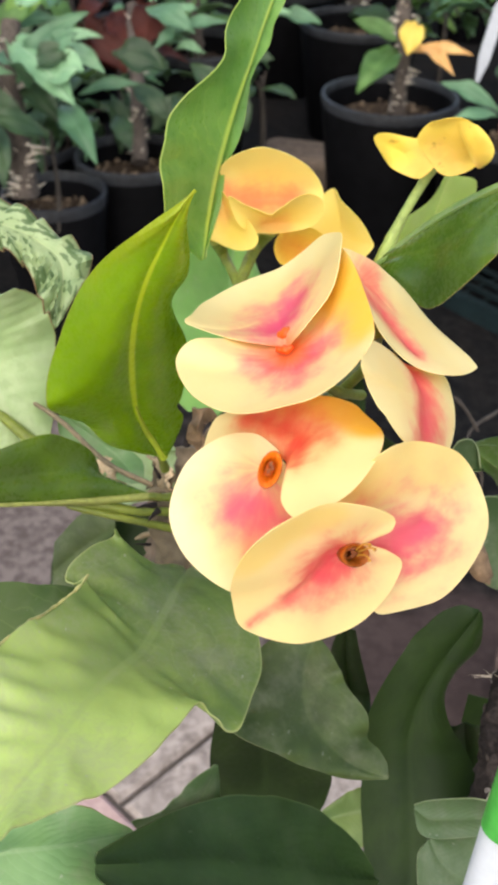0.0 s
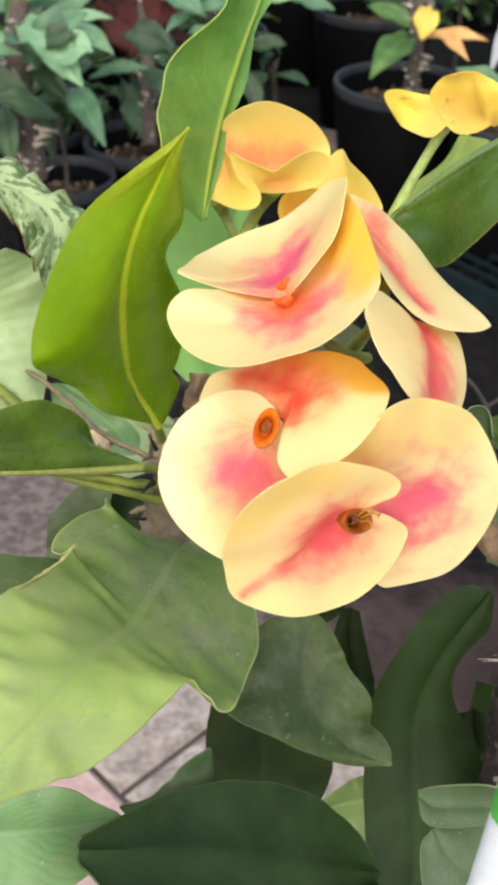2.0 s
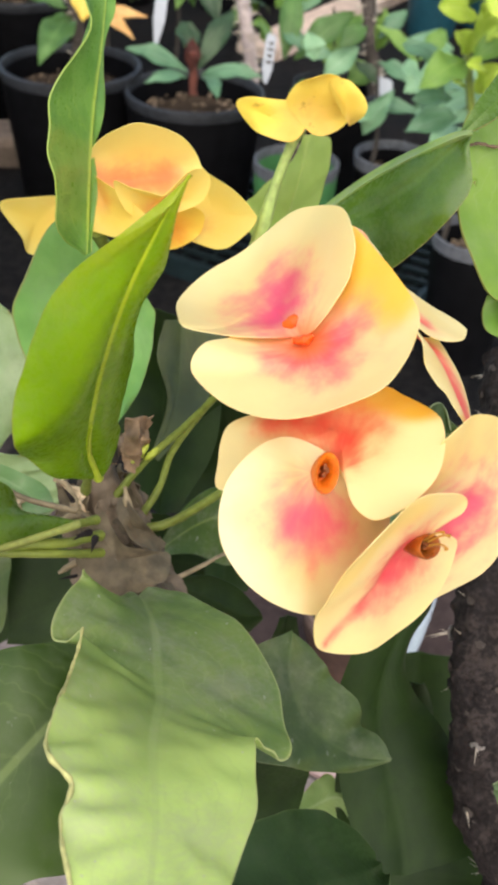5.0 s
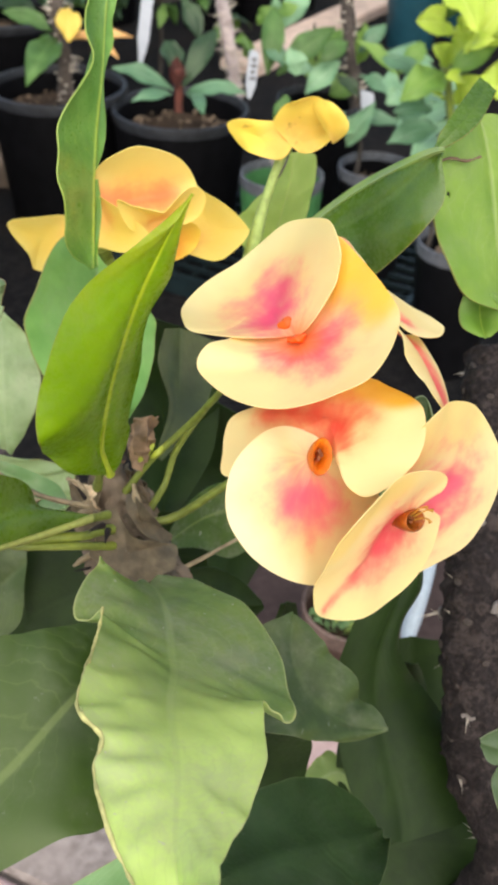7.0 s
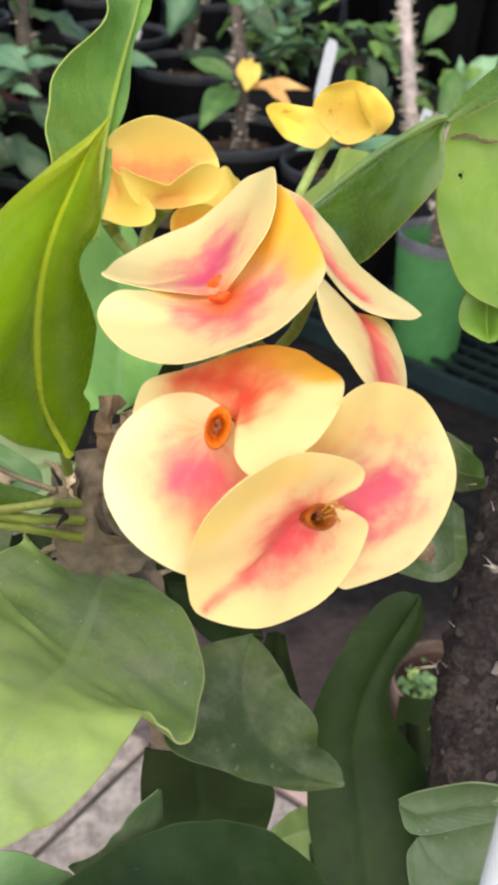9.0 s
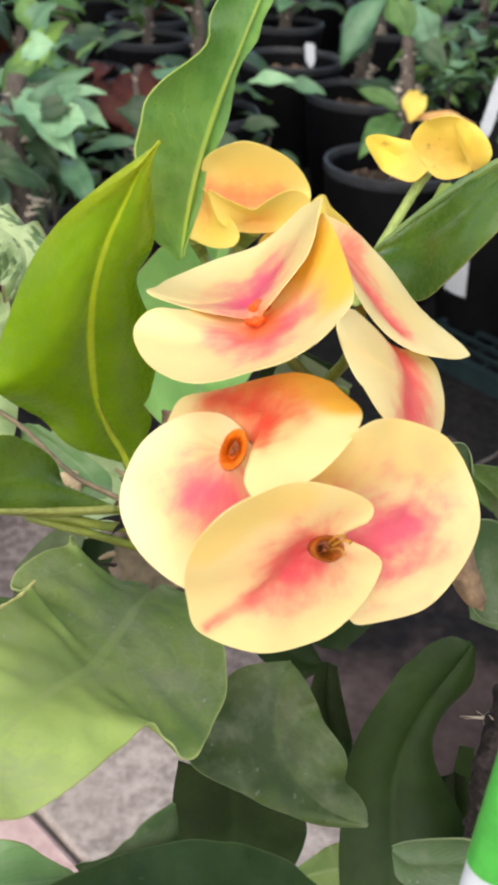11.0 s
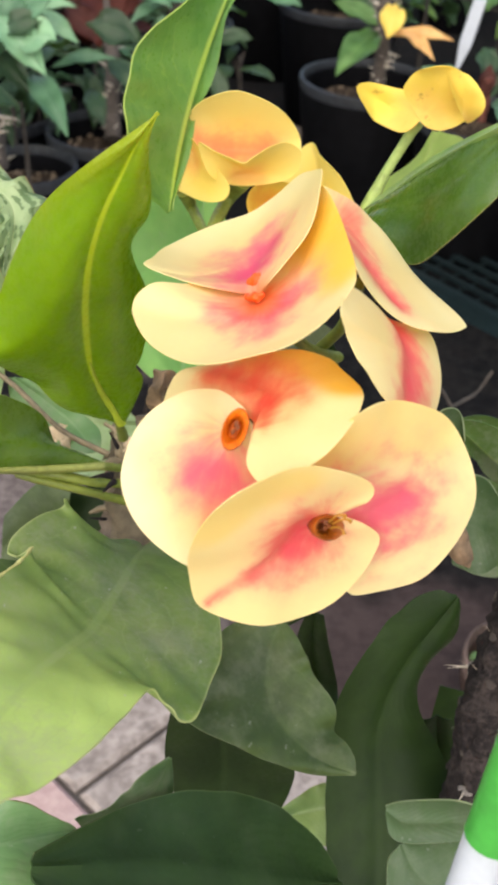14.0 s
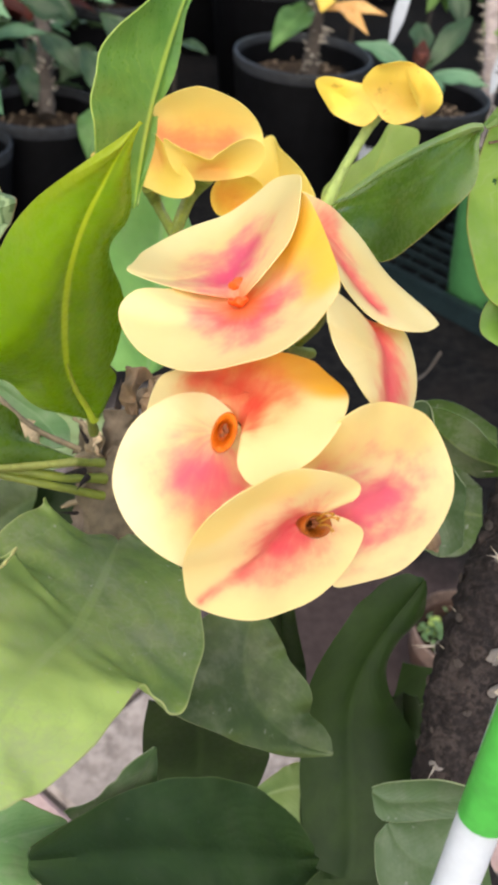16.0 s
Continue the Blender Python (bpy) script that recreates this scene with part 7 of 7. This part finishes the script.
shrub("thorny_shrub", "bushy shoot with yellow-green leaves", soil_of(7), [(0.5337, 0.9065, 0.2370), (0.5436, 0.9502, 0.2986), (0.5683, 1.0322, 0.3658), (0.5839, 1.0849, 0.4076)], 0.005, [
    ([(0.5634, 1.0381, 0.3709), (0.5172, 1.0281, 0.4031)], 0.04, M_leaf_lime),
    ([(0.5730, 1.0568, 0.4000), (0.5519, 1.0588, 0.4261)], 0.036, M_leaf_lime),
    ([(0.5767, 1.0575, 0.4027), (0.6075, 1.0441, 0.4354)], 0.044, M_leaf_lime),
    ([(0.5744, 1.0300, 0.3660), (0.5878, 1.0019, 0.4050)], 0.036, M_leaf_lime),
    ([(0.5489, 1.0354, 0.3601), (0.4959, 1.0318, 0.3628)], 0.03, M_far_blue),
    ([(0.5514, 1.0223, 0.3444), (0.4834, 1.0145, 0.3341)], 0.034, M_far_blue),
    ([(0.5382, 1.0412, 0.4991), (0.5558, 0.9766, 0.4587)], 0.05, M_leaf_lime),
    ([(0.5427, 1.0580, 0.3861), (0.5145, 1.1065, 0.4003)], 0.034, M_far_blue),
    ([(0.6083, 1.0970, 0.4102), (0.6312, 1.0833, 0.4375)], 0.05, M_leaf_lime)], spiny=False, bark=M_stalk)
pale_stem = [(0.6200, 1.8763, 0.1116), (0.6110, 1.8981, 0.2015), (0.6034, 1.9452, 0.3131), (0.5927, 1.9912, 0.4224), (0.5841, 2.0356, 0.5295)]
pale_foot = (pale_stem[0][0], pale_stem[0][1], 0.0)
shrub("thorny_shrub", "bare pale stem thick with thorns", pale_foot, [pale_foot] + pale_stem, 0.013, [
    ([(0.5505, 1.8885, 0.2133), (0.5303, 1.9347, 0.2833)], 0.045, M_far_dark),
    ([(0.6346, 1.9370, 0.3056), (0.6976, 1.9706, 0.3705)], 0.05, M_far_green)], thorns=260, bark=M_bark_pale)
shrub("thorny_shrub", "slim thorny stem in the green pot", (green_at[0], green_at[1], 0.16), [(0.4426, 1.2215, 0.2098), (0.4399, 1.2228, 0.2478), (0.4371, 1.2236, 0.2849)], 0.008, [
    ([(0.4352, 1.2199, 0.2788), (0.4549, 1.2444, 0.3215)], 0.03, M_far_green)], thorns=40)
leaf_rng = random.Random(77)
for at_t, mats, grow in (([(0.6686, 1.6327, 0.2177), (0.6175, 1.6150, 0.2545), (0.7266, 1.6962, 0.2437), (0.5897, 1.4885, 0.2479), (0.6122, 1.7076, 0.2861), (0.7650, 1.5544, 0.2509), (0.6133, 1.7321, 0.2326), (0.6969, 1.7010, 0.2349), (0.7030, 1.5116, 0.2497), (0.6448, 1.7327, 0.2494), (0.7193, 1.4459, 0.2585)], (M_far_fresh, M_far_mint), 1.15),
                    ([(0.5872, 1.2882, 0.2443), (0.6115, 1.2387, 0.2782), (0.6283, 1.1773, 0.2929), (0.6334, 1.3009, 0.2842), (0.6019, 1.1686, 0.2682), (0.5974, 1.3471, 0.2401), (0.6224, 1.1490, 0.3389), (0.6184, 1.1949, 0.3106)], (M_far_mint, M_far_mint), 1.0),
                    ([(-0.2395, 1.2482, 0.4121), (-0.2655, 1.2326, 0.3903), (-0.2158, 1.2268, 0.3831), (-0.1977, 1.2941, 0.3910), (-0.2318, 1.2035, 0.3508), (-0.1931, 1.2455, 0.3243), (-0.2696, 1.2637, 0.4330), (-0.1803, 1.3353, 0.3630), (-0.2239, 1.3648, 0.4028), (-0.2214, 1.1821, 0.3216), (-0.2667, 1.1626, 0.3790), (-0.2546, 1.1899, 0.3317)], (M_far_blue, M_far_dark, M_far_mint, M_far_dark), 1.35),
                    ([(-0.2803, 1.3905, 0.4588), (-0.2540, 1.4360, 0.4375), (-0.2261, 1.4976, 0.4415), (-0.2793, 1.2856, 0.3869), (-0.2552, 1.3332, 0.3689), (-0.2189, 1.3260, 0.3579), (-0.2640, 1.2600, 0.3467), (-0.2067, 1.3928, 0.3699)], (M_far_blue, M_far_dark, M_far_green), 1.4),
                    ([(0.5709, 1.0427, 0.4321), (0.5750, 1.0004, 0.4307), (0.5461, 1.0283, 0.4008), (0.5746, 1.0137, 0.3964), (0.5715, 0.9684, 0.4219), (0.5961, 1.1009, 0.4345), (0.6040, 1.0423, 0.4483), (0.5727, 0.9529, 0.4024)], (M_leaf_lime, M_leaf_lime, M_far_fresh), 1.19)):
    spot = at_t[0]
    e = thing("leafy_shrub", "leafy young shrub with fresh overlapping leaves among the pots", "plant", "young plants in pots", (spot[0], spot[1], 0.17))
    part("stem", tube([(0, 0, 0), (0.005, 0.0, 0.05), (0.0, 0.01, 0.13)], [0.004, 0.003, 0.002], 8, 10), M_twig, e)
    for k, q in enumerate(at_t):
        for _ in range(2 if grow < 1.2 else 1):
            way = Vector((leaf_rng.uniform(-1, 1), leaf_rng.uniform(-0.8, 0.3), leaf_rng.uniform(-0.2, 0.8))).normalized()
            a = Vector(q) + Vector((leaf_rng.uniform(-0.02, 0.02), 0, leaf_rng.uniform(-0.02, 0.02)))
            leaf_to(e, (a, a + way * leaf_rng.uniform(0.035, 0.095) * grow), leaf_rng.uniform(0.016, 0.042) * grow, mats[k % len(mats)])

def thicket(label, spots, mats, seed, each, reach, length, width=0.42):
    """A shrub with a thin woody stem and leaves crowded about a chain of places."""
    rng = random.Random(seed)
    mid = sum((Vector(q) for q in spots), Vector()) / len(spots)
    base = Vector((mid.x, mid.y, 0.0))
    e = thing("leafy_shrub", label, "plant", "young plants in pots", base)
    part("stem", tube([(0, 0, 0.0), (0.006, 0.004, mid.z * 0.5), mid - base], [0.006, 0.005, 0.003], 8, 10), M_twig, e)
    for k, q in enumerate(spots):
        at_spot = Vector(q) - base
        part("twig", tube([mid - base - Vector((0, 0, 0.04)), (mid - base).lerp(at_spot, 0.5) - Vector((0, 0, 0.015)), at_spot], [0.003, 0.0025, 0.002], 6, 8), M_twig, e)
        for i in range(each):
            off = Vector((rng.uniform(-1, 1), rng.uniform(-1, 1), rng.uniform(-1, 1))) * reach
            far_leaf(e, at_spot + off, rng.uniform(0, 360), rng.uniform(-35, 45), length * rng.uniform(0.6, 1.2), mats[(k + i) % len(mats)], rng, width, roll=rng.uniform(-30, 30))
    return e


thicket("thorny shrub thick with mid-green leaves between the pots", [(0.3887, 2.2050, 0.2596), (0.4651, 2.2818, 0.2195), (0.5534, 2.3909, 0.2302), (0.6094, 2.3481, 0.1901), (0.7059, 2.4559, 0.2020), (0.7516, 2.4144, 0.1598), (0.8184, 2.5458, 0.1943)], [M_far_green, M_far_dark, M_far_fresh, M_far_green], 5, 8, 0.045, 0.085)
thicket("dense shrub of dull dark green leaves", [(-0.3317, 1.5311, 0.2895), (-0.3211, 1.7902, 0.3061), (-0.2568, 1.5068, 0.2574), (-0.2136, 1.5369, 0.2146), (-0.1680, 1.6021, 0.2199), (-0.3275, 1.4331, 0.2398), (-0.2959, 1.4472, 0.2597)], [M_far_dark, M_far_dark, M_far_blue, M_far_dark, M_far_dark], 6, 8, 0.04, 0.085, 0.34)
thicket("shrub with grey-green leaves over dark pots", [(-0.1268, 1.7862, 0.2190), (-0.1017, 1.8781, 0.2607), (-0.1912, 1.9885, 0.2411)], [M_far_blue, M_far_dark, M_far_mint], 7, 6, 0.04, 0.08, 0.34)
thicket("shrub with dark red-brown leaves", [(-0.2676, 1.7946, 0.2791), (-0.2438, 1.8429, 0.2949), (-0.2107, 1.7890, 0.2724), (-0.1907, 1.8372, 0.2880), (-0.1708, 1.8146, 0.2572), (-0.2170, 1.7462, 0.2474)], [M_far_red], 8, 5, 0.03, 0.085, 0.55)
hanging = thicket("bushy thorny shrub with broad hanging leaves", [(0.3168, 1.9908, 0.2996), (0.3736, 2.1368, 0.3446), (0.4200, 2.0622, 0.3192), (0.3912, 1.9758, 0.2754), (0.4715, 2.2573, 0.3484), (0.3949, 2.3814, 0.3585)], [M_far_green, M_far_dark, M_far_blue], 9, 6, 0.045, 0.085)
for ends, width in ((((0.2655, 2.1811, 0.4158), (0.1722, 2.1030, 0.2912)), 0.05), (((0.3104, 2.1704, 0.3986), (0.3481, 2.1100, 0.3017)), 0.07), (((0.1474, 2.0674, 0.2342), (0.0639, 2.0772, 0.2502)), 0.04)):
    leaf_to(hanging, ends, width, M_far_blue)
low = thicket("low shrub with oval green leaves between the pots", [(0.0403, 1.8764, 0.20), (0.0230, 1.8374, 0.1925)], [M_far_dark], 10, 2, 0.03, 0.07)
for ends, width, mat in ((((0.0803, 1.8764, 0.2985), (-0.0047, 1.8930, 0.2904)), 0.035, M_far_mint), (((0.0530, 1.8374, 0.2325), (-0.0135, 1.8479, 0.2226)), 0.04, M_far_dark), (((-0.0102, 1.8249, 0.1909), (0.0063, 1.7737, 0.1238)), 0.035, M_far_dark), (((0.1872, 1.8467, 0.2962), (0.2632, 1.8089, 0.2707)), 0.04, M_far_green)):
    leaf_to(low, ends, width, mat)

# a small brown pot with a weed on the paving behind the spiny stem
WEED_AT = (0.272, 0.597)
make_pot("plant_pot", 0.047, 0.072, (WEED_AT[0], WEED_AT[1], 0.001), "small brown plastic pot with a scuffed rim", "pots", M_pot_brown, M_rim_brown, soil=0.7)
weed = thing("weed", "small weed with tufts of pale green leaflets in a brown pot", "plant", at=(WEED_AT[0], WEED_AT[1], 0.052))
part("stem", tube([(0, 0, -0.004), (-0.004, -0.003, 0.012), (-0.010, -0.006, 0.026)], [0.0018, 0.0014, 0.0008], 8, 12), M_stalk, weed)
weed_rng = random.Random(14)
for k in range(240):
    tuft = ((-0.016, -0.010), (-0.026, 0.006), (-0.004, -0.022), (0.012, 0.004))[k % 4]
    spot = Vector((tuft[0] + weed_rng.gauss(0, 0.006), tuft[1] + weed_rng.gauss(0, 0.006), 0.006 + abs(weed_rng.gauss(0, 0.010))))
    far_leaf(weed, spot, weed_rng.uniform(0, 360), weed_rng.uniform(-20, 70), weed_rng.uniform(0.004, 0.0075), M_leaf_mint if k % 5 else M_leaf_cream, weed_rng, 0.9, name="leaflet")
tag([(0.3620, 1.6167, 0.2641), (0.3975, 1.6814, 0.3658)], 0.020, "plain white plastic plant label in a pot")
written, across, off = tag([(0.4685, 1.4145, 0.2619), (0.4890, 1.4502, 0.3184)], 0.017, "white plastic plant label with grey handwriting")
rise_way = Vector((0.4890, 1.4502, 0.3184)) - Vector((0.4685, 1.4145, 0.2619))
for k in range(4):
    bar = bent_box((0.010 - 0.002 * (k % 2), 0.0006, 0.004), 0.0001)
    ob = part("writing_bar", bar, M_bark_far, written, "grey bar of writing")
    ob.matrix_local = Matrix.Translation(rise_way * (0.42 + 0.13 * k) + off * (1.8 if off.y < 0 else -1.8)) @ Matrix.Rotation(math.atan2(across.y, across.x), 4, "Z")

tag([(0.5962, 1.2898, 0.2510), (0.6090, 1.3159, 0.2912)], 0.026, "short white plastic plant label")
tag([(0.1329, 2.4156, 0.2119), (0.1285, 2.4448, 0.2578)], 0.022, "small white plastic plant label")


# more rows of pots behind
rng = random.Random(11)
row_label = "black plastic nursery pot in the rows behind"
first_pot = make_pot("plant_pot", 0.105, 0.23, (-1.15, 2.35, 0), row_label, "pots in rows")
board_ends = (0.8022, 2.3516, 0.0300), (1.6044, 3.0152, 0.0300)
TALL = [(0.86, 2.78), (1.02, 2.83), (1.18, 2.92)]
taken = [Vector((c[0], c[1])) for c, r, h in POTS] + [Vector(green_at[:2])] + [Vector(q) for q in TALL] + [Vector((1.315, 2.46)), Vector((1.50, 2.54))]
taken += [Vector(board_ends[0][:2]).lerp(Vector(board_ends[1][:2]), k / 6) for k in range(7)] + [Vector(board_ends[0][:2]).lerp(Vector(board_ends[1][:2]), k / 4) + Vector((0.1, -0.2)) for k in range(5)]
taken += [Vector(board_ends[0][:2]).lerp(Vector(board_ends[1][:2]), k / 4) - Vector((0.42, 0.9)) * d for k in range(5) for d in (0.25, 0.5, 0.75)]
spots_left = []
for row in range(7):
    for k in range(14):
        q = Vector((-1.3 + k * 0.30 + rng.uniform(-0.05, 0.05) + row * 0.05, 1.9 + row * 0.33 + rng.uniform(-0.06, 0.06)))
        if all((q - o).length > 0.25 for o in taken):
            taken.append(q)
            spots_left.append(q)
tones = [[M_far_green, M_far_dark], [M_far_blue, M_far_dark], [M_far_dark, M_far_blue, M_far_dark], [M_far_dark, M_far_green, M_far_red]]
for n, q in enumerate(spots_left):
    copy_thing(first_pot, Matrix.Translation((q.x, q.y, 0)))
    potted((q.x, q.y, 0.19), rng.uniform(0.16, 0.34), rng.uniform(0.010, 0.016), 11, M_far_green, 40 + n, "thorny shrub with many green leaves in a black pot",
           spread=(-10, 60), length=0.12, width=0.42, lean=(rng.uniform(-0.04, 0.04), rng.uniform(-0.04, 0.04)), from_h=0.25, name="thorny_shrub", thorns=22, mats=tones[n % 4])

# teal tubs, tall black pots and a board at the back
for k, (x, y) in enumerate(((1.315, 2.46), (1.50, 2.54))):
    make_pot("plant_tub", 0.078, 0.30, (x, y, 0), "large dark teal plastic tub", "tubs at the back", M_pot_blue, M_pot_blue)
for x, y in TALL:
    make_pot("plant_pot", 0.075, 0.42, (x, y, 0), "tall black plastic grow pot behind the board", "tall pots at the back", soil=0.9)
board = part("board", bent_box(((Vector(board_ends[1]) - Vector(board_ends[0])).length, 0.11, 0.03), 0.004), M_wood)
board.location = (Vector(board_ends[0]) + Vector(board_ends[1])) / 2 - Vector((0, 0, 0.012))
board.rotation_euler = (0, 0, math.atan2(board_ends[1][1] - board_ends[0][1], board_ends[1][0] - board_ends[0][0]))
tagged(board, "weathered pinkish wooden board lying between the pots", "board")
stone_at = (0.1292, 1.9708, 0.0000)
stone = bmesh.new()
bmesh.ops.create_icosphere(stone, subdivisions=5, radius=1)
for v in stone.verts:
    flat = Vector([math.copysign(abs(c) ** 0.35, c) for c in v.co])
    v.co = Vector((flat.x * 0.10, flat.y * 0.055, flat.z * 0.03)) * (1 + 0.06 * noise.noise(v.co * 3.0) + 0.03 * noise.noise(v.co * 11.0))
stone = part("stone", stone, M_stone)
stone.location = (stone_at[0], stone_at[1] - 0.1, 0.03)
stone.rotation_euler = (0, 0, radians(-20))
tagged(stone, "flat blocky brown stone lying between the pots", "stone")

# dark teal lattice tray on the ground
tray = thing("plastic_tray", "dark teal lattice plastic tray on the paving", "tray", at=(0.52, 1.36, 0.0))
tray.rotation_euler = (0, 0, radians(-51))
for k in range(11):
    slat = part("slat", bent_box((0.44, 0.007, 0.008), 0.001), M_net, tray)
    slat.location = (0.0, -0.15 + k * 0.03, 0.03)
for k in range(12):
    bar = part("cross_bar", bent_box((0.005, 0.30, 0.006), 0.001), M_net, tray)
    bar.location = (-0.20 + k * 0.036, 0.0, 0.023)
for k in (-1, 1):
    side = part("side_rail", bent_box((0.44, 0.012, 0.036), 0.002), M_net_rim, tray)
    side.location = (0.0, k * 0.158, 0.018)
    side = part("side_rail", bent_box((0.012, 0.30, 0.036), 0.002), M_net_rim, tray)
    side.location = (k * 0.222, 0.0, 0.018)

# woven black ground cover under the pots; its front band imitates shaded paving
def mat_cloth():
    m, nt, b = node_mat("ground_cover")
    co = nt.nodes.new("ShaderNodeTexCoord").outputs["Object"]
    wx = add(nt, "ShaderNodeTexWave", {"Vector": co, "Scale": 160.0, "Distortion": 0.6})
    grit, soilf = noise_at(nt, 90.0, 6.0), noise_at(nt, 7.0, 5.0)
    col = blend(nt, rise(nt, grit, 0.35, 0.7), (0.004, 0.004, 0.005), (0.014, 0.0135, 0.0135))
    col = blend(nt, rise(nt, soilf, 0.46, 0.70, 0.0, 0.6), col, (0.015, 0.012, 0.011))
    # front band: shade on the paving put into the colour
    along = add(nt, "ShaderNodeSeparateXYZ", {0: co}).outputs[1]
    front_band = math_node(nt, "MULTIPLY_ADD", math_node(nt, "SUBTRACT", soilf, 0.5), 0.5, along)
    left_side = rise(nt, math_node(nt, "MULTIPLY_ADD", math_node(nt, "SUBTRACT", soilf, 0.5), 0.3, add(nt, "ShaderNodeSeparateXYZ", {0: co}).outputs[0]), 0.12, -0.02)
    shaded_pink = blend(nt, rise(nt, grit, 0.3, 0.7), (0.046, 0.032, 0.031), (0.068, 0.048, 0.046))
    # dry: the tone of shaded grey paving on the left
    dry = blend(nt, rise(nt, grit, 0.35, 0.65), (0.105, 0.084, 0.080), (0.205, 0.170, 0.162))
    reach = math_node(nt, "MULTIPLY_ADD", left_side, -0.26, front_band)
    col = blend(nt, rise(nt, reach, 0.82, 0.70, 0.0, 0.95), col, blend(nt, left_side, shaded_pink, dry))
    nt.links.new(col, b.inputs["Base Color"])
    b.inputs["Roughness"].default_value = 0.8
    b.inputs["Specular IOR Level"].default_value = 0.1
    bump(nt, b, math_node(nt, "ADD", wx.outputs[0], math_node(nt, "MULTIPLY", grit, 2.0)), 0.4, 0.002)
    return m


bm = bmesh.new()
bmesh.ops.create_grid(bm, x_segments=90, y_segments=40, size=1)
for v in bm.verts:
    x, y = v.co.x * 3.2 + 0.5, v.co.y * 1.85 + 2.85
    if v.co.y < -0.99:
        # front edge pulled forward over the paving that lies in shade
        y += 0.03 * noise.noise(Vector((x * 3, 0, 0))) + -0.33 - 0.11 * max(0.0, min(1.0, x * 9.0 + 0.3))
    v.co = Vector((x, y, 0.006 + 0.004 * noise.noise(Vector((x * 6, y * 6, 1)))))
cover = part("ground_cover", bm, mat_cloth())
tagged(cover, "black woven ground cover, its front band coloured as shaded mauve-grey paving", "ground cover", kind="structure")

# paving
def paver_mesh(name, mat, seed):
    a, t, z = 0.0925, 0.0885, 0.0
    bm = bmesh.new()
    low = [bm.verts.new((x, y, -0.03)) for x, y in ((-a, -a), (a, -a), (a, a), (-a, a))]
    mid = [bm.verts.new((x, y, -0.004)) for x, y in ((-a, -a), (a, -a), (a, a), (-a, a))]
    top = [bm.verts.new((x, y, z)) for x, y in ((-t, -t), (t, -t), (t, t), (-t, t))]
    for lo, hi in ((low, mid), (mid, top)):
        for k in range(4):
            bm.faces.new((lo[k - 1], lo[k], hi[k], hi[k - 1]))
    bm.faces.new(top)
    me = bpy.data.meshes.new(name)
    bmesh.ops.recalc_face_normals(bm, faces=bm.faces)
    bm.to_mesh(me)
    bm.free()
    me.materials.append(mat)
    return me


paving = tagged(new("pavement"), "pink and mottled grey square pavers in alternating rows", "pavement", kind="structure")
PINK_PAVER, GREY_PAVER = paver_mesh("paver", M_paver_pink, 1), paver_mesh("paver", M_paver_grey, 2)
STEP, TURN_AXES, U0, V0 = 0.19, radians(45), 0.293, 0.426
rng = random.Random(5)
far_verts, far_faces, far_tones = [], [], []
for i in range(-22, 34):
    for j in range(-26, 27):
        u, v = U0 + (i - 0.5) * STEP, V0 + (j + 0.5) * STEP + (0.0 if i % 2 else 0.095)
        x, y = u * math.cos(TURN_AXES) - v * math.sin(TURN_AXES), u * math.sin(TURN_AXES) + v * math.cos(TURN_AXES)
        lift, spin = rng.uniform(-0.0015, 0.0015), rng.uniform(-0.6, 0.6)
        if -0.7 < x < 1.0 and 0.05 < y < 1.9:
            ob = new("paver", GREY_PAVER if i % 2 else PINK_PAVER)
            ob.parent = paving
            ob.matrix_local = pose(x, y, lift, rng.uniform(-0.4, 0.4), rng.uniform(-0.4, 0.4), 45 + spin)
        elif -2.6 < x < 2.8 and -1.8 < y < 4.2:
            m = pose(x, y, lift, 0, 0, 45 + spin)
            a = len(far_verts)
            far_verts += [tuple(m @ Vector(c)) for c in ((-0.0925, -0.0925, -0.03), (0.0925, -0.0925, -0.03), (0.0925, 0.0925, -0.03), (-0.0925, 0.0925, -0.03), (-0.0905, -0.0905, 0), (0.0905, -0.0905, 0), (0.0905, 0.0905, 0), (-0.0905, 0.0905, 0))]
            far_faces += [(a + 4, a + 5, a + 6, a + 7)] + [(a + k, a + (k + 1) % 4, a + 4 + (k + 1) % 4, a + 4 + k) for k in range(4)]
            far_tones += [i % 2] * 5
me = bpy.data.meshes.new("outer_pavers")
me.from_pydata(far_verts, [], far_faces)
me.materials.append(M_paver_pink)
me.materials.append(M_paver_grey)
me.polygons.foreach_set("material_index", far_tones)
rest = new("outer_pavers", me)
rest.parent = paving
tagged(rest, "the outer pink and grey pavers", kind="stuff")
